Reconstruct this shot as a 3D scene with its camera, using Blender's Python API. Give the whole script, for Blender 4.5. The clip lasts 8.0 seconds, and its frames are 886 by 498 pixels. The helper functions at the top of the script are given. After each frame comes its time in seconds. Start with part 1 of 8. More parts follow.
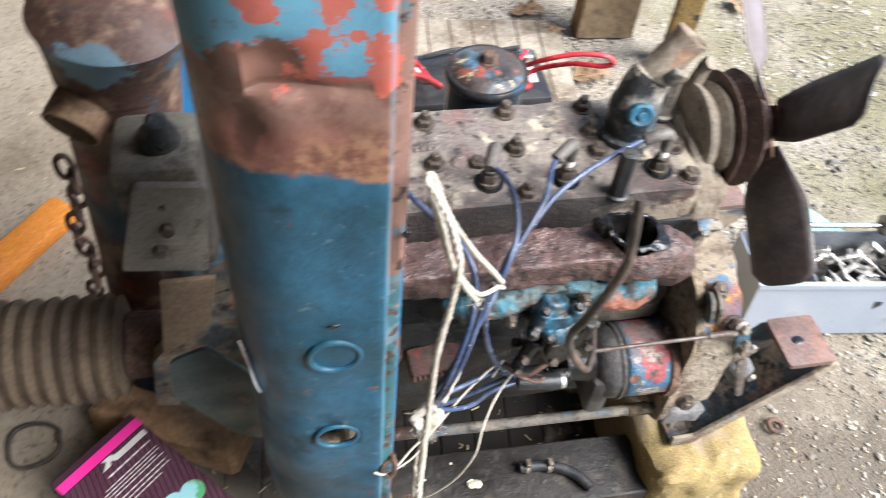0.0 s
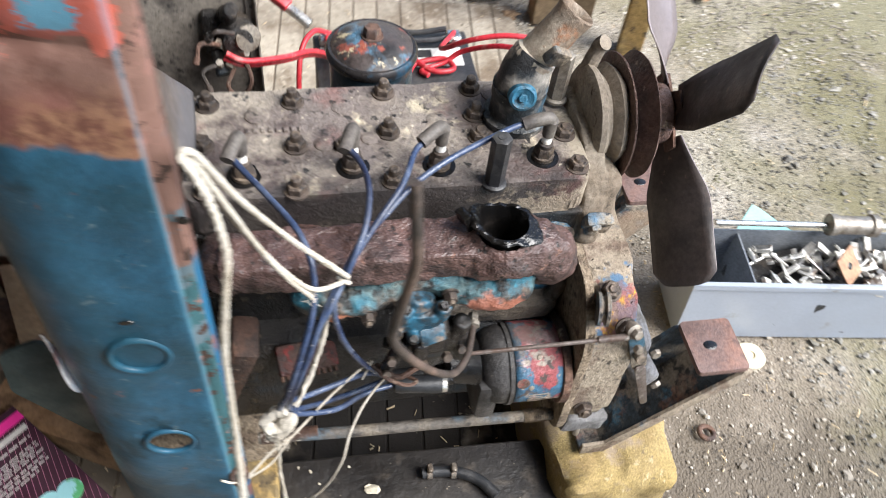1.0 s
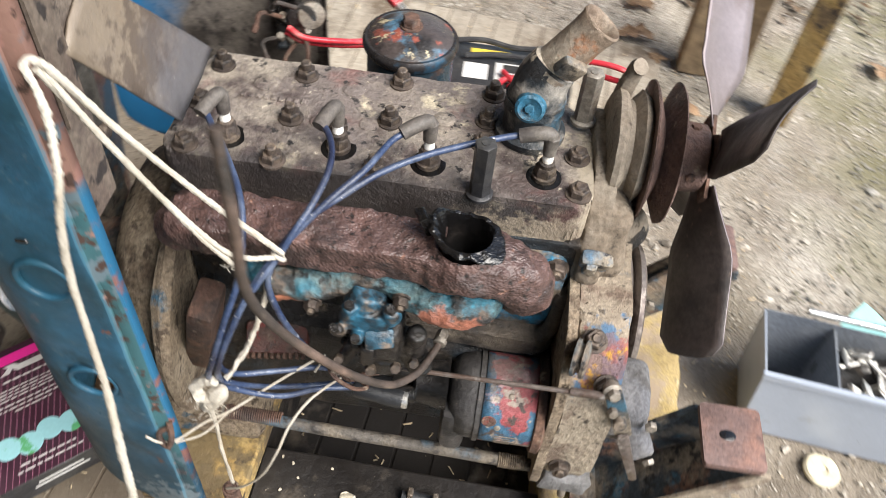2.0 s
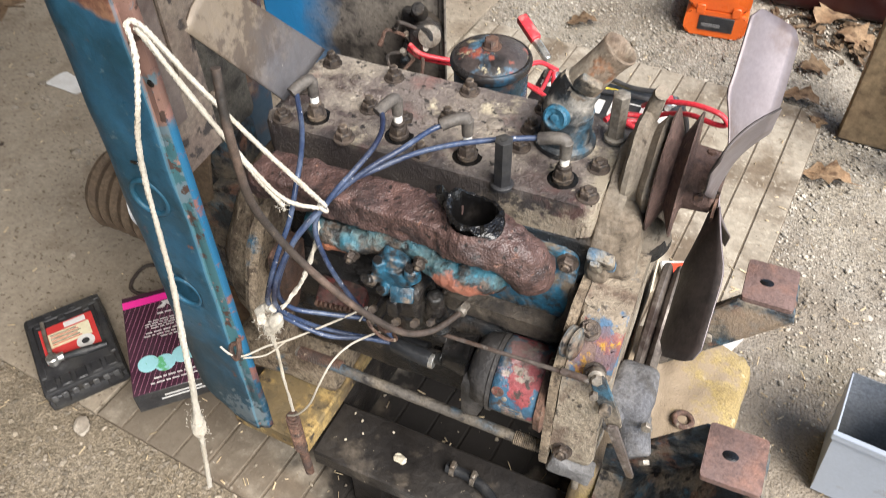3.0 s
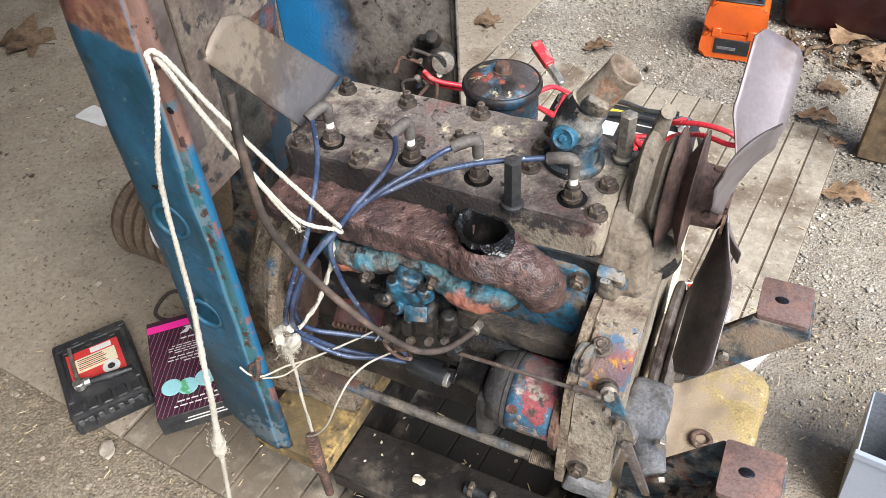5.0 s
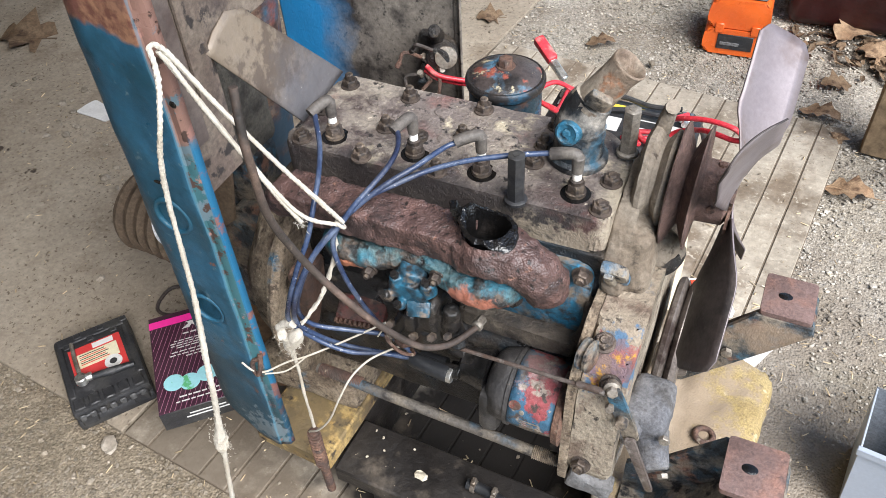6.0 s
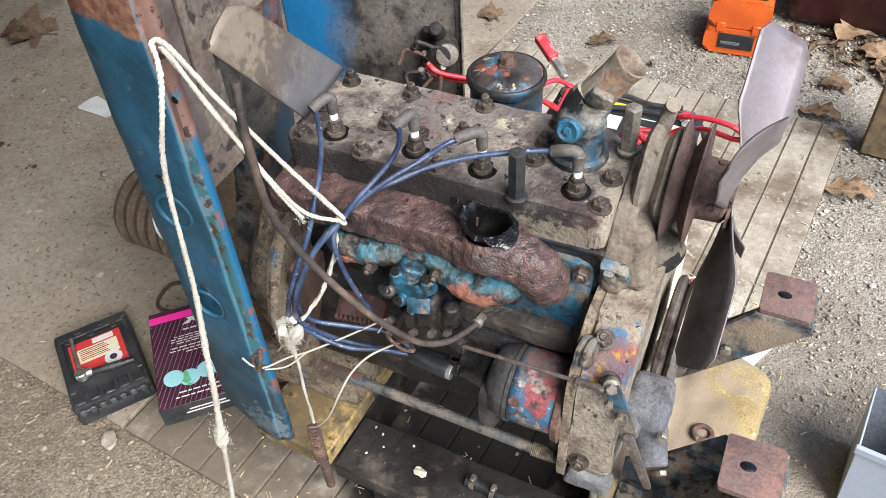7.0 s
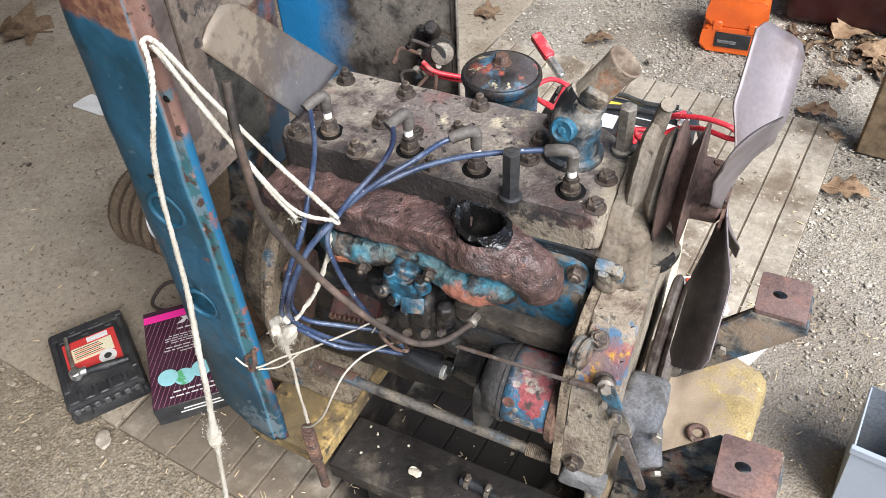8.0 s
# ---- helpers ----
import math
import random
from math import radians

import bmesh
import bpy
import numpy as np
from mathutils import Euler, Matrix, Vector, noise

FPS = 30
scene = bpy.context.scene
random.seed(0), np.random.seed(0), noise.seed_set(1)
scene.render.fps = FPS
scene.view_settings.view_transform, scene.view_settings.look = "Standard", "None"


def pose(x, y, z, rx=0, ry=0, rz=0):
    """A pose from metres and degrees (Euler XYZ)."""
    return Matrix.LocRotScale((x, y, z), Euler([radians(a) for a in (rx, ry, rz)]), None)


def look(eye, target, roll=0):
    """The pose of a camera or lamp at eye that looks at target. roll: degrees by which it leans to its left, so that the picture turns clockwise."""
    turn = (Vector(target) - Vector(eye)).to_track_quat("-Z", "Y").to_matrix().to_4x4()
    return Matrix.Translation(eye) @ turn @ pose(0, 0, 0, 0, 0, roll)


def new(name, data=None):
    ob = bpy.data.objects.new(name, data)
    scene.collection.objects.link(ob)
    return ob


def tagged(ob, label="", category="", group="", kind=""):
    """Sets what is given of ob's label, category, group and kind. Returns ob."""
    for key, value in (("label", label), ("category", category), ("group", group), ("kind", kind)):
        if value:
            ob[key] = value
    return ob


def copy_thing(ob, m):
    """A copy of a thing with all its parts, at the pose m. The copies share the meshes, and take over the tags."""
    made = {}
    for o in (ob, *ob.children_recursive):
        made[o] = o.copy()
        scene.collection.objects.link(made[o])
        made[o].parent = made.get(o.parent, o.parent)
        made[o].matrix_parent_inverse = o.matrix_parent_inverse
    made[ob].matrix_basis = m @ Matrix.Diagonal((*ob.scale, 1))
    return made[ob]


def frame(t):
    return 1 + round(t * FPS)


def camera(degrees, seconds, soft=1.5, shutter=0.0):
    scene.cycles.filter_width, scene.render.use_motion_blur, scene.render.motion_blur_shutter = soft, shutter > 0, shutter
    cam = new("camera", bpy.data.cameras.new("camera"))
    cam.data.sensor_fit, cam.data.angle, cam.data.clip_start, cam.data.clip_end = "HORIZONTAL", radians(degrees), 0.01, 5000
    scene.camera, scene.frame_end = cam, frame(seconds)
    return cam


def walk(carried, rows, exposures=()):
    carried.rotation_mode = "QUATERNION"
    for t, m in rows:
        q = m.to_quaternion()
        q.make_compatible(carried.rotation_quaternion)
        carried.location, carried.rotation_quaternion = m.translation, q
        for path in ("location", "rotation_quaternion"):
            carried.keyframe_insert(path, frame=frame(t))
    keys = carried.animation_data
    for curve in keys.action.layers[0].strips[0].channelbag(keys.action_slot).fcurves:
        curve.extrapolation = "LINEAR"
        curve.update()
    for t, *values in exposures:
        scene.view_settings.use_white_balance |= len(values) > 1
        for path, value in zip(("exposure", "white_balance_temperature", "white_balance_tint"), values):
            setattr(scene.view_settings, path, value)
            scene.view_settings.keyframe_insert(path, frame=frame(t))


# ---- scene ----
cam = camera(57.4, 8.0, soft=0.5, shutter=0.9)
# seconds, eye, then yaw, pitch and roll in degrees
PATH = [
    (0, -0.3433, -0.7706, 1.6434, -15.57, -50.23, 6.59),
    (0.5, -0.2951, -0.7683, 1.6299, -19.22, -49.38, 6.63),
    (1, -0.1587, -0.7430, 1.5862, -15.97, -50.83, 8.21),
    (1.2, -0.1113, -0.7257, 1.5777, -12.92, -51.70, 7.96),
    (2.3, 0.1847, -0.7326, 1.5178, 11.42, -49.20, 3.78),
    (2.5, 0.2644, -0.7979, 1.5628, 18.22, -49.22, 1.33),
    (3, 0.3441, -0.8431, 1.5941, 24.58, -46.73, -1.57),
    (3.5, 0.3714, -0.8532, 1.5995, 25.99, -45.47, -2.72),
    (4, 0.3699, -0.8616, 1.6056, 26.65, -44.74, -3.62),
    (4.5, 0.3702, -0.8601, 1.6038, 26.89, -44.60, -3.88),
    (6, 0.3663, -0.8576, 1.5982, 27.10, -44.93, -3.94),
    (6.5, 0.3668, -0.8585, 1.5983, 27.19, -45.04, -3.87),
    (7, 0.3667, -0.8613, 1.5985, 27.07, -45.05, -3.64),
    (7.5, 0.3691, -0.8554, 1.5968, 27.03, -45.13, -3.58),
    (8, 0.3694, -0.8551, 1.5966, 26.85, -45.18, -3.42),
]
EXPOSURE, WARMTH = 1.27, 6350.0
walk(cam, [(t, pose(x, y, z, 90 + pitch, 0, yaw) @ pose(0, 0, 0, 0, 0, roll)) for t, x, y, z, yaw, pitch, roll in PATH],
     exposures=[(0.0, EXPOSURE + 0.50, WARMTH - 120, 10.0), (0.6, EXPOSURE + 0.27, WARMTH - 150, 10.0), (1.2, EXPOSURE + 0.12, WARMTH, 10.0), (2.4, EXPOSURE + 0.0, WARMTH + 280, 10.0), (4.0, EXPOSURE - 0.02, WARMTH + 70, 10.0), (7.0, EXPOSURE - 0.02, WARMTH - 190, 10.0), (8.0, EXPOSURE - 0.02, WARMTH - 190, 10.0)])

# ---- light ----
world = bpy.data.worlds.new("sky")
scene.world = world
world.use_nodes = True
wn = world.node_tree.nodes
sky = wn.new("ShaderNodeTexSky")
sky.sky_type = "NISHITA"
sky.sun_disc = False
sky.sun_elevation, sky.sun_rotation = radians(48), radians(121)
world.node_tree.links.new(sky.outputs["Color"], wn["Background"].inputs["Color"])
wn["Background"].inputs["Strength"].default_value = 0.104
sun = new("sun", bpy.data.lights.new("sun", "SUN"))
sun.data.energy, sun.data.angle, sun.data.color = 3.6, radians(42), (1.0, 0.965, 0.915)
sun.matrix_world = look((3.5, -2.1, 4.5), (0, 0, 0))


# ---- materials ----
def node(nt, kind, **values):
    n = nt.nodes.new(kind)
    for key, value in values.items():
        n.inputs[key].default_value = value
    return n


def surf(name, base, layers=(), rough=0.75, metal=0.0, bump=0.35, grain=160.0, grain_amount=0.35, rvar=0.2, coat=0.0, islands=0.0, objects=0.0):
    """A worn surface: base colour, patches (colour, scale, threshold, softness, seed), grain, relief."""
    m = bpy.data.materials.new(name)
    m.use_nodes = True
    nt = m.node_tree
    link = nt.links.new
    bsdf = nt.nodes["Principled BSDF"]
    where = nt.nodes.new("ShaderNodeTexCoord").outputs["Object"]
    colour = nt.nodes.new("ShaderNodeRGB")
    colour.outputs[0].default_value = (*base, 1)
    colour = colour.outputs[0]
    for tint, scale, level, soft, seed in layers:
        shift = node(nt, "ShaderNodeMapping", Location=(seed * 3.7, seed * 1.3, seed * 2.1))
        link(where, shift.inputs["Vector"])
        tex = node(nt, "ShaderNodeTexNoise", Scale=scale, Detail=6.0, Roughness=0.62)
        link(shift.outputs[0], tex.inputs["Vector"])
        ramp = nt.nodes.new("ShaderNodeMapRange")
        ramp.inputs["From Min"].default_value, ramp.inputs["From Max"].default_value = level - soft, level + soft
        link(tex.outputs["Fac"], ramp.inputs["Value"])
        mix = nt.nodes.new("ShaderNodeMix")
        mix.data_type = "RGBA"
        link(ramp.outputs[0], mix.inputs["Factor"])
        link(colour, mix.inputs["A"])
        mix.inputs["B"].default_value = (*tint, 1)
        colour = mix.outputs["Result"]
    fine = node(nt, "ShaderNodeTexNoise", Scale=grain, Detail=5.0, Roughness=0.7)
    link(where, fine.inputs["Vector"])
    if grain_amount or islands or objects:
        lift = nt.nodes.new("ShaderNodeMapRange")
        lift.inputs["From Min"].default_value, lift.inputs["From Max"].default_value = 0.3, 0.7
        lift.inputs["To Min"].default_value, lift.inputs["To Max"].default_value = 1 - grain_amount, 1 + grain_amount
        link(fine.outputs["Fac"], lift.inputs["Value"])
        value = lift.outputs[0]
        for amount, source in ((islands, ("ShaderNodeNewGeometry", "Random Per Island")), (objects, ("ShaderNodeObjectInfo", "Random"))):
            if amount:
                rnd = nt.nodes.new(source[0])
                spread = nt.nodes.new("ShaderNodeMapRange")
                spread.inputs["To Min"].default_value, spread.inputs["To Max"].default_value = 1 - amount, 1 + amount
                link(rnd.outputs[source[1]], spread.inputs["Value"])
                both = nt.nodes.new("ShaderNodeMath")
                both.operation = "MULTIPLY"
                link(value, both.inputs[0])
                link(spread.outputs[0], both.inputs[1])
                value = both.outputs[0]
        hsv = nt.nodes.new("ShaderNodeHueSaturation")
        link(colour, hsv.inputs["Color"])
        link(value, hsv.inputs["Value"])
        colour = hsv.outputs[0]
    link(colour, bsdf.inputs["Base Color"])
    wide = node(nt, "ShaderNodeTexNoise", Scale=grain / 9, Detail=4.0)
    link(where, wide.inputs["Vector"])
    rr = nt.nodes.new("ShaderNodeMapRange")
    rr.inputs["From Min"].default_value, rr.inputs["From Max"].default_value = 0.3, 0.7
    rr.inputs["To Min"].default_value, rr.inputs["To Max"].default_value = max(0.05, rough - rvar), min(1, rough + rvar)
    link(wide.outputs["Fac"], rr.inputs["Value"])
    link(rr.outputs[0], bsdf.inputs["Roughness"])
    bsdf.inputs["Metallic"].default_value = metal
    bsdf.inputs["Specular IOR Level"].default_value = 0.3 if rough > 0.8 else 0.5
    if coat:
        bsdf.inputs["Coat Weight"].default_value = coat
    if bump:
        add = nt.nodes.new("ShaderNodeMath")
        add.operation = "MULTIPLY_ADD"
        link(wide.outputs["Fac"], add.inputs[0])
        add.inputs[1].default_value = 1.5
        link(fine.outputs["Fac"], add.inputs[2])
        relief = node(nt, "ShaderNodeBump", Strength=min(1.0, bump), Distance=0.009)
        link(add.outputs[0], relief.inputs["Height"])
        link(relief.outputs[0], bsdf.inputs["Normal"])
    return m


def gravelly(m, scale):
    """Adds fine chippings to a ground surface: cells of random value, raised."""
    nt = m.node_tree
    link = nt.links.new
    bsdf = nt.nodes["Principled BSDF"]
    low = bsdf.inputs["Base Color"].links[0].from_socket
    where = nt.nodes.new("ShaderNodeTexCoord").outputs["Object"]
    cell = node(nt, "ShaderNodeTexVoronoi", Scale=scale)
    link(where, cell.inputs["Vector"])
    grey = nt.nodes.new("ShaderNodeSeparateColor")
    link(cell.outputs["Color"], grey.inputs[0])
    lift = nt.nodes.new("ShaderNodeMapRange")
    lift.inputs["To Min"].default_value, lift.inputs["To Max"].default_value = 0.72, 1.25
    link(grey.outputs[0], lift.inputs["Value"])
    hsv = nt.nodes.new("ShaderNodeHueSaturation")
    link(low, hsv.inputs["Color"])
    link(lift.outputs[0], hsv.inputs["Value"])
    link(hsv.outputs[0], bsdf.inputs["Base Color"])
    old = bsdf.inputs["Normal"].links[0].from_socket
    relief = node(nt, "ShaderNodeBump", Strength=0.55, Distance=0.006)
    relief.invert = True
    link(cell.outputs["Distance"], relief.inputs["Height"])
    link(old, relief.inputs["Normal"])
    link(relief.outputs[0], bsdf.inputs["Normal"])
    return m


M_GROUND = surf("dirt", (0.325, 0.287, 0.23), [((0.43, 0.392, 0.335), 1.3, 0.52, 0.09, 1), ((0.25, 0.21, 0.163), 2.6, 0.57, 0.08, 2), ((0.400, 0.367, 0.321), 60, 0.61, 0.05, 3)], 0.95, bump=0.8, grain=140, grain_amount=0.35)


def shade_browned(m):
    """Dirt painted browner on the left in place of roof shade, grey gravel beyond, with a ragged border."""
    nt = m.node_tree
    link = nt.links.new
    bsdf = nt.nodes["Principled BSDF"]
    low = bsdf.inputs["Base Color"].links[0].from_socket
    where = nt.nodes.new("ShaderNodeTexCoord").outputs["Object"]
    tex = node(nt, "ShaderNodeTexNoise", Scale=3.0, Detail=5.0)
    link(where, tex.inputs["Vector"])
    sep = nt.nodes.new("ShaderNodeSeparateXYZ")
    link(where, sep.inputs[0])
    add = nt.nodes.new("ShaderNodeMath")
    add.operation = "MULTIPLY_ADD"
    link(tex.outputs["Fac"], add.inputs[0])
    add.inputs[1].default_value = 0.9
    aside = nt.nodes.new("ShaderNodeMath")
    aside.operation = "MULTIPLY_ADD"
    link(sep.outputs["Y"], aside.inputs[0])
    aside.inputs[1].default_value = 0.45
    link(sep.outputs["X"], aside.inputs[2])
    link(aside.outputs[0], add.inputs[2])
    edge = nt.nodes.new("ShaderNodeMapRange")
    edge.inputs["From Min"].default_value, edge.inputs["From Max"].default_value = 0.20, 0.70
    edge.inputs["To Min"].default_value, edge.inputs["To Max"].default_value = 1, 0
    link(add.outputs[0], edge.inputs["Value"])
    mix = nt.nodes.new("ShaderNodeMix")
    mix.data_type = "RGBA"
    mix.blend_type = "MULTIPLY"
    link(edge.outputs[0], mix.inputs["Factor"])
    link(low, mix.inputs["A"])
    mix.inputs["B"].default_value = (0.74, 0.69, 0.62, 1)
    # thin yellow-green moss further out in the yard
    grow = nt.nodes.new("ShaderNodeMath")
    grow.operation = "MULTIPLY_ADD"
    link(tex.outputs["Fac"], grow.inputs[0])
    grow.inputs[1].default_value = 2.6
    link(sep.outputs["X"], grow.inputs[2])
    moss = nt.nodes.new("ShaderNodeMapRange")
    moss.inputs["From Min"].default_value, moss.inputs["From Max"].default_value = 2.15, 2.9
    moss.inputs["To Max"].default_value = 0.75
    link(grow.outputs[0], moss.inputs["Value"])
    green = nt.nodes.new("ShaderNodeMix")
    green.data_type = "RGBA"
    link(moss.outputs[0], green.inputs["Factor"])
    link(mix.outputs["Result"], green.inputs["A"])
    green.inputs["B"].default_value = (0.19, 0.175, 0.085, 1)
    link(green.outputs["Result"], bsdf.inputs["Base Color"])
    return m


M_GROUND = shade_browned(gravelly(M_GROUND, 165))
M_PEBBLE = surf("gravel", (0.345, 0.312, 0.26), [((0.49, 0.45, 0.39), 5, 0.55, 0.1, 4), ((0.215, 0.185, 0.15), 7, 0.57, 0.08, 5)], 0.92, bump=0.3, grain=90, grain_amount=0.2, islands=0.42)
M_GREYSTONE = surf("dull_gravel", (0.235, 0.222, 0.195), [((0.31, 0.295, 0.265), 5, 0.56, 0.1, 4), ((0.15, 0.135, 0.11), 7, 0.57, 0.08, 5), ((0.20, 0.19, 0.10), 3, 0.6, 0.1, 8)], 0.92, bump=0.3, grain=90, grain_amount=0.2, islands=0.4)
M_CLOD = surf("dusty_stone", (0.21, 0.178, 0.135), [((0.29, 0.25, 0.20), 9, 0.55, 0.1, 2)], 0.92, bump=0.3, grain=120, islands=0.35)
M_PLY = surf("weathered_plywood", (0.28, 0.234, 0.178), [((0.35, 0.30, 0.235), 1.6, 0.52, 0.12, 1), ((0.20, 0.158, 0.115), 4, 0.58, 0.08, 2), ((0.05, 0.037, 0.028), 13, 0.69, 0.018, 5), ((0.335, 0.293, 0.233), 70, 0.65, 0.035, 6), ((0.121, 0.093, 0.065), 80, 0.62, 0.03, 8)], 0.9, bump=0.4, grain=70, grain_amount=0.22)
M_PLANK = surf("dark_plank", (0.026, 0.022, 0.019), [((0.014, 0.012, 0.011), 6, 0.5, 0.12, 2), ((0.09, 0.074, 0.058), 12, 0.64, 0.08, 5), ((0.30, 0.26, 0.20), 90, 0.70, 0.02, 6)], 0.5, bump=0.35, grain=50)
M_WOOD = surf("yellow_timber", (0.29, 0.19, 0.07), [((0.38, 0.28, 0.12), 9, 0.55, 0.1, 1), ((0.13, 0.09, 0.05), 12, 0.53, 0.07, 3), ((0.05, 0.038, 0.028), 30, 0.58, 0.05, 5)], 0.88, bump=0.5, grain=80, grain_amount=0.4)
M_FOAM = surf("yellow_foam", (0.285, 0.21, 0.085), [((0.335, 0.258, 0.125), 4, 0.52, 0.10, 1), ((0.25, 0.18, 0.08), 14, 0.56, 0.08, 3), ((0.42, 0.34, 0.20), 55, 0.64, 0.04, 4), ((0.16, 0.12, 0.07), 70, 0.655, 0.05, 5)], 0.97, bump=0.35, grain=260, grain_amount=0.4)
M_POST = surf("brown_timber", (0.165, 0.112, 0.066), [((0.25, 0.18, 0.105), 6, 0.5, 0.15, 1), ((0.09, 0.063, 0.04), 12, 0.6, 0.08, 3)], 0.85, bump=0.3, grain=45)
M_HEAD = surf("dusty_cast_iron", (0.160, 0.132, 0.118), [((0.31, 0.268, 0.215), 7, 0.52, 0.08, 1), ((0.60, 0.52, 0.37), 12, 0.62, 0.05, 2), ((0.20, 0.108, 0.094), 11, 0.64, 0.06, 4), ((0.075, 0.055, 0.05), 12, 0.555, 0.05, 6), ((0.018, 0.015, 0.014), 58, 0.62, 0.03, 7), ((0.52, 0.46, 0.36), 95, 0.68, 0.03, 8)], 0.46, bump=0.6, grain=150, grain_amount=0.35)
M_BLOCK = surf("oily_cast_iron", (0.022, 0.019, 0.017), [((0.095, 0.073, 0.053), 9, 0.59, 0.07, 1), ((0.012, 0.032, 0.05), 7, 0.6, 0.07, 2), ((0.007, 0.006, 0.006), 14, 0.53, 0.07, 4), ((0.15, 0.12, 0.085), 40, 0.665, 0.04, 6)], 0.38, bump=0.7, grain=160, grain_amount=0.45)
M_DUSTY = surf("caked_dust_casting", (0.27, 0.21, 0.148), [((0.37, 0.30, 0.22), 11, 0.53, 0.08, 1), ((0.15, 0.11, 0.078), 13, 0.56, 0.06, 3), ((0.05, 0.13, 0.20), 9, 0.67, 0.03, 5), ((0.095, 0.072, 0.053), 46, 0.60, 0.04, 6), ((0.46, 0.385, 0.29), 70, 0.67, 0.03, 8)], 0.9, bump=0.9, grain=150, grain_amount=0.5)
M_GREY = surf("caked_grey_casting", (0.185, 0.182, 0.182), [((0.25, 0.24, 0.225), 9, 0.55, 0.10, 1), ((0.12, 0.115, 0.112), 18, 0.57, 0.08, 4)], 0.92, bump=0.6, grain=170, grain_amount=0.3)
M_COVER = surf("painted_dusty_cover", (0.27, 0.222, 0.168), [((0.35, 0.295, 0.225), 9, 0.5, 0.10, 2), ((0.10, 0.13, 0.16), 15, 0.63, 0.05, 5), ((0.17, 0.125, 0.095), 22, 0.585, 0.05, 3), ((0.06, 0.05, 0.042), 60, 0.64, 0.04, 12)], 0.88, bump=0.7, grain=150, grain_amount=0.35)
M_MANI = surf("scaled_rusty_manifold", (0.080, 0.048, 0.043), [((0.12, 0.068, 0.058), 14, 0.54, 0.09, 1), ((0.045, 0.030, 0.028), 22, 0.56, 0.07, 3), ((0.22, 0.12, 0.09), 60, 0.67, 0.04, 5), ((0.016, 0.012, 0.011), 110, 0.61, 0.04, 7)], 0.42, bump=0.2, grain=120, grain_amount=0.3)


def scaly(m, scale, depth, strength=0.8):
    """Adds small rounded scale to a rusted casting."""
    nt = m.node_tree
    link = nt.links.new
    bsdf = nt.nodes["Principled BSDF"]
    where = nt.nodes.new("ShaderNodeTexCoord").outputs["Object"]
    bend = node(nt, "ShaderNodeTexNoise", Scale=scale * 0.35, Detail=3.0)
    link(where, bend.inputs["Vector"])
    mix = nt.nodes.new("ShaderNodeVectorMath")
    mix.operation = "MULTIPLY_ADD"
    link(bend.outputs["Color"], mix.inputs[0])
    mix.inputs[1].default_value = (1.6 / scale,) * 3
    link(where, mix.inputs[2])
    cell = node(nt, "ShaderNodeTexVoronoi", Scale=scale)
    cell.feature = "SMOOTH_F1"
    cell.inputs["Smoothness"].default_value = 0.7
    link(mix.outputs[0], cell.inputs["Vector"])
    old = bsdf.inputs["Normal"].links[0].from_socket
    relief = node(nt, "ShaderNodeBump", Strength=strength, Distance=depth)
    relief.invert = True
    link(cell.outputs["Distance"], relief.inputs["Height"])
    link(old, relief.inputs["Normal"])
    link(relief.outputs[0], bsdf.inputs["Normal"])
    return m


def patch(m, centre, size, tint, scale, level, seed, soft=0.04, amount=0.9):
    """One ragged patch of another colour round a place: size is its half extent along x, y and z."""
    nt = m.node_tree
    link = nt.links.new
    bsdf = nt.nodes["Principled BSDF"]
    low = bsdf.inputs["Base Color"].links[0].from_socket
    where = nt.nodes.new("ShaderNodeTexCoord").outputs["Object"]
    off = nt.nodes.new("ShaderNodeVectorMath")
    off.operation = "SUBTRACT"
    link(where, off.inputs[0])
    off.inputs[1].default_value = centre
    over = nt.nodes.new("ShaderNodeVectorMath")
    over.operation = "DIVIDE"
    link(off.outputs[0], over.inputs[0])
    over.inputs[1].default_value = size
    far = nt.nodes.new("ShaderNodeVectorMath")
    far.operation = "LENGTH"
    link(over.outputs[0], far.inputs[0])
    shift = node(nt, "ShaderNodeMapping", Location=(seed, seed * 2.3, seed * 1.7))
    link(where, shift.inputs["Vector"])
    tex = node(nt, "ShaderNodeTexNoise", Scale=scale, Detail=6.0, Roughness=0.65)
    link(shift.outputs[0], tex.inputs["Vector"])
    fade = nt.nodes.new("ShaderNodeMath")
    fade.operation = "MULTIPLY_ADD"
    link(far.outputs["Value"], fade.inputs[0])
    fade.inputs[1].default_value = -0.30
    link(tex.outputs["Fac"], fade.inputs[2])
    cut = nt.nodes.new("ShaderNodeMapRange")
    cut.inputs["From Min"].default_value, cut.inputs["From Max"].default_value = level - soft, level + soft
    cut.inputs["To Max"].default_value = amount
    link(fade.outputs[0], cut.inputs["Value"])
    mix = nt.nodes.new("ShaderNodeMix")
    mix.data_type = "RGBA"
    link(cut.outputs[0], mix.inputs["Factor"])
    link(low, mix.inputs["A"])
    mix.inputs["B"].default_value = (*tint, 1)
    link(mix.outputs["Result"], bsdf.inputs["Base Color"])
    return m


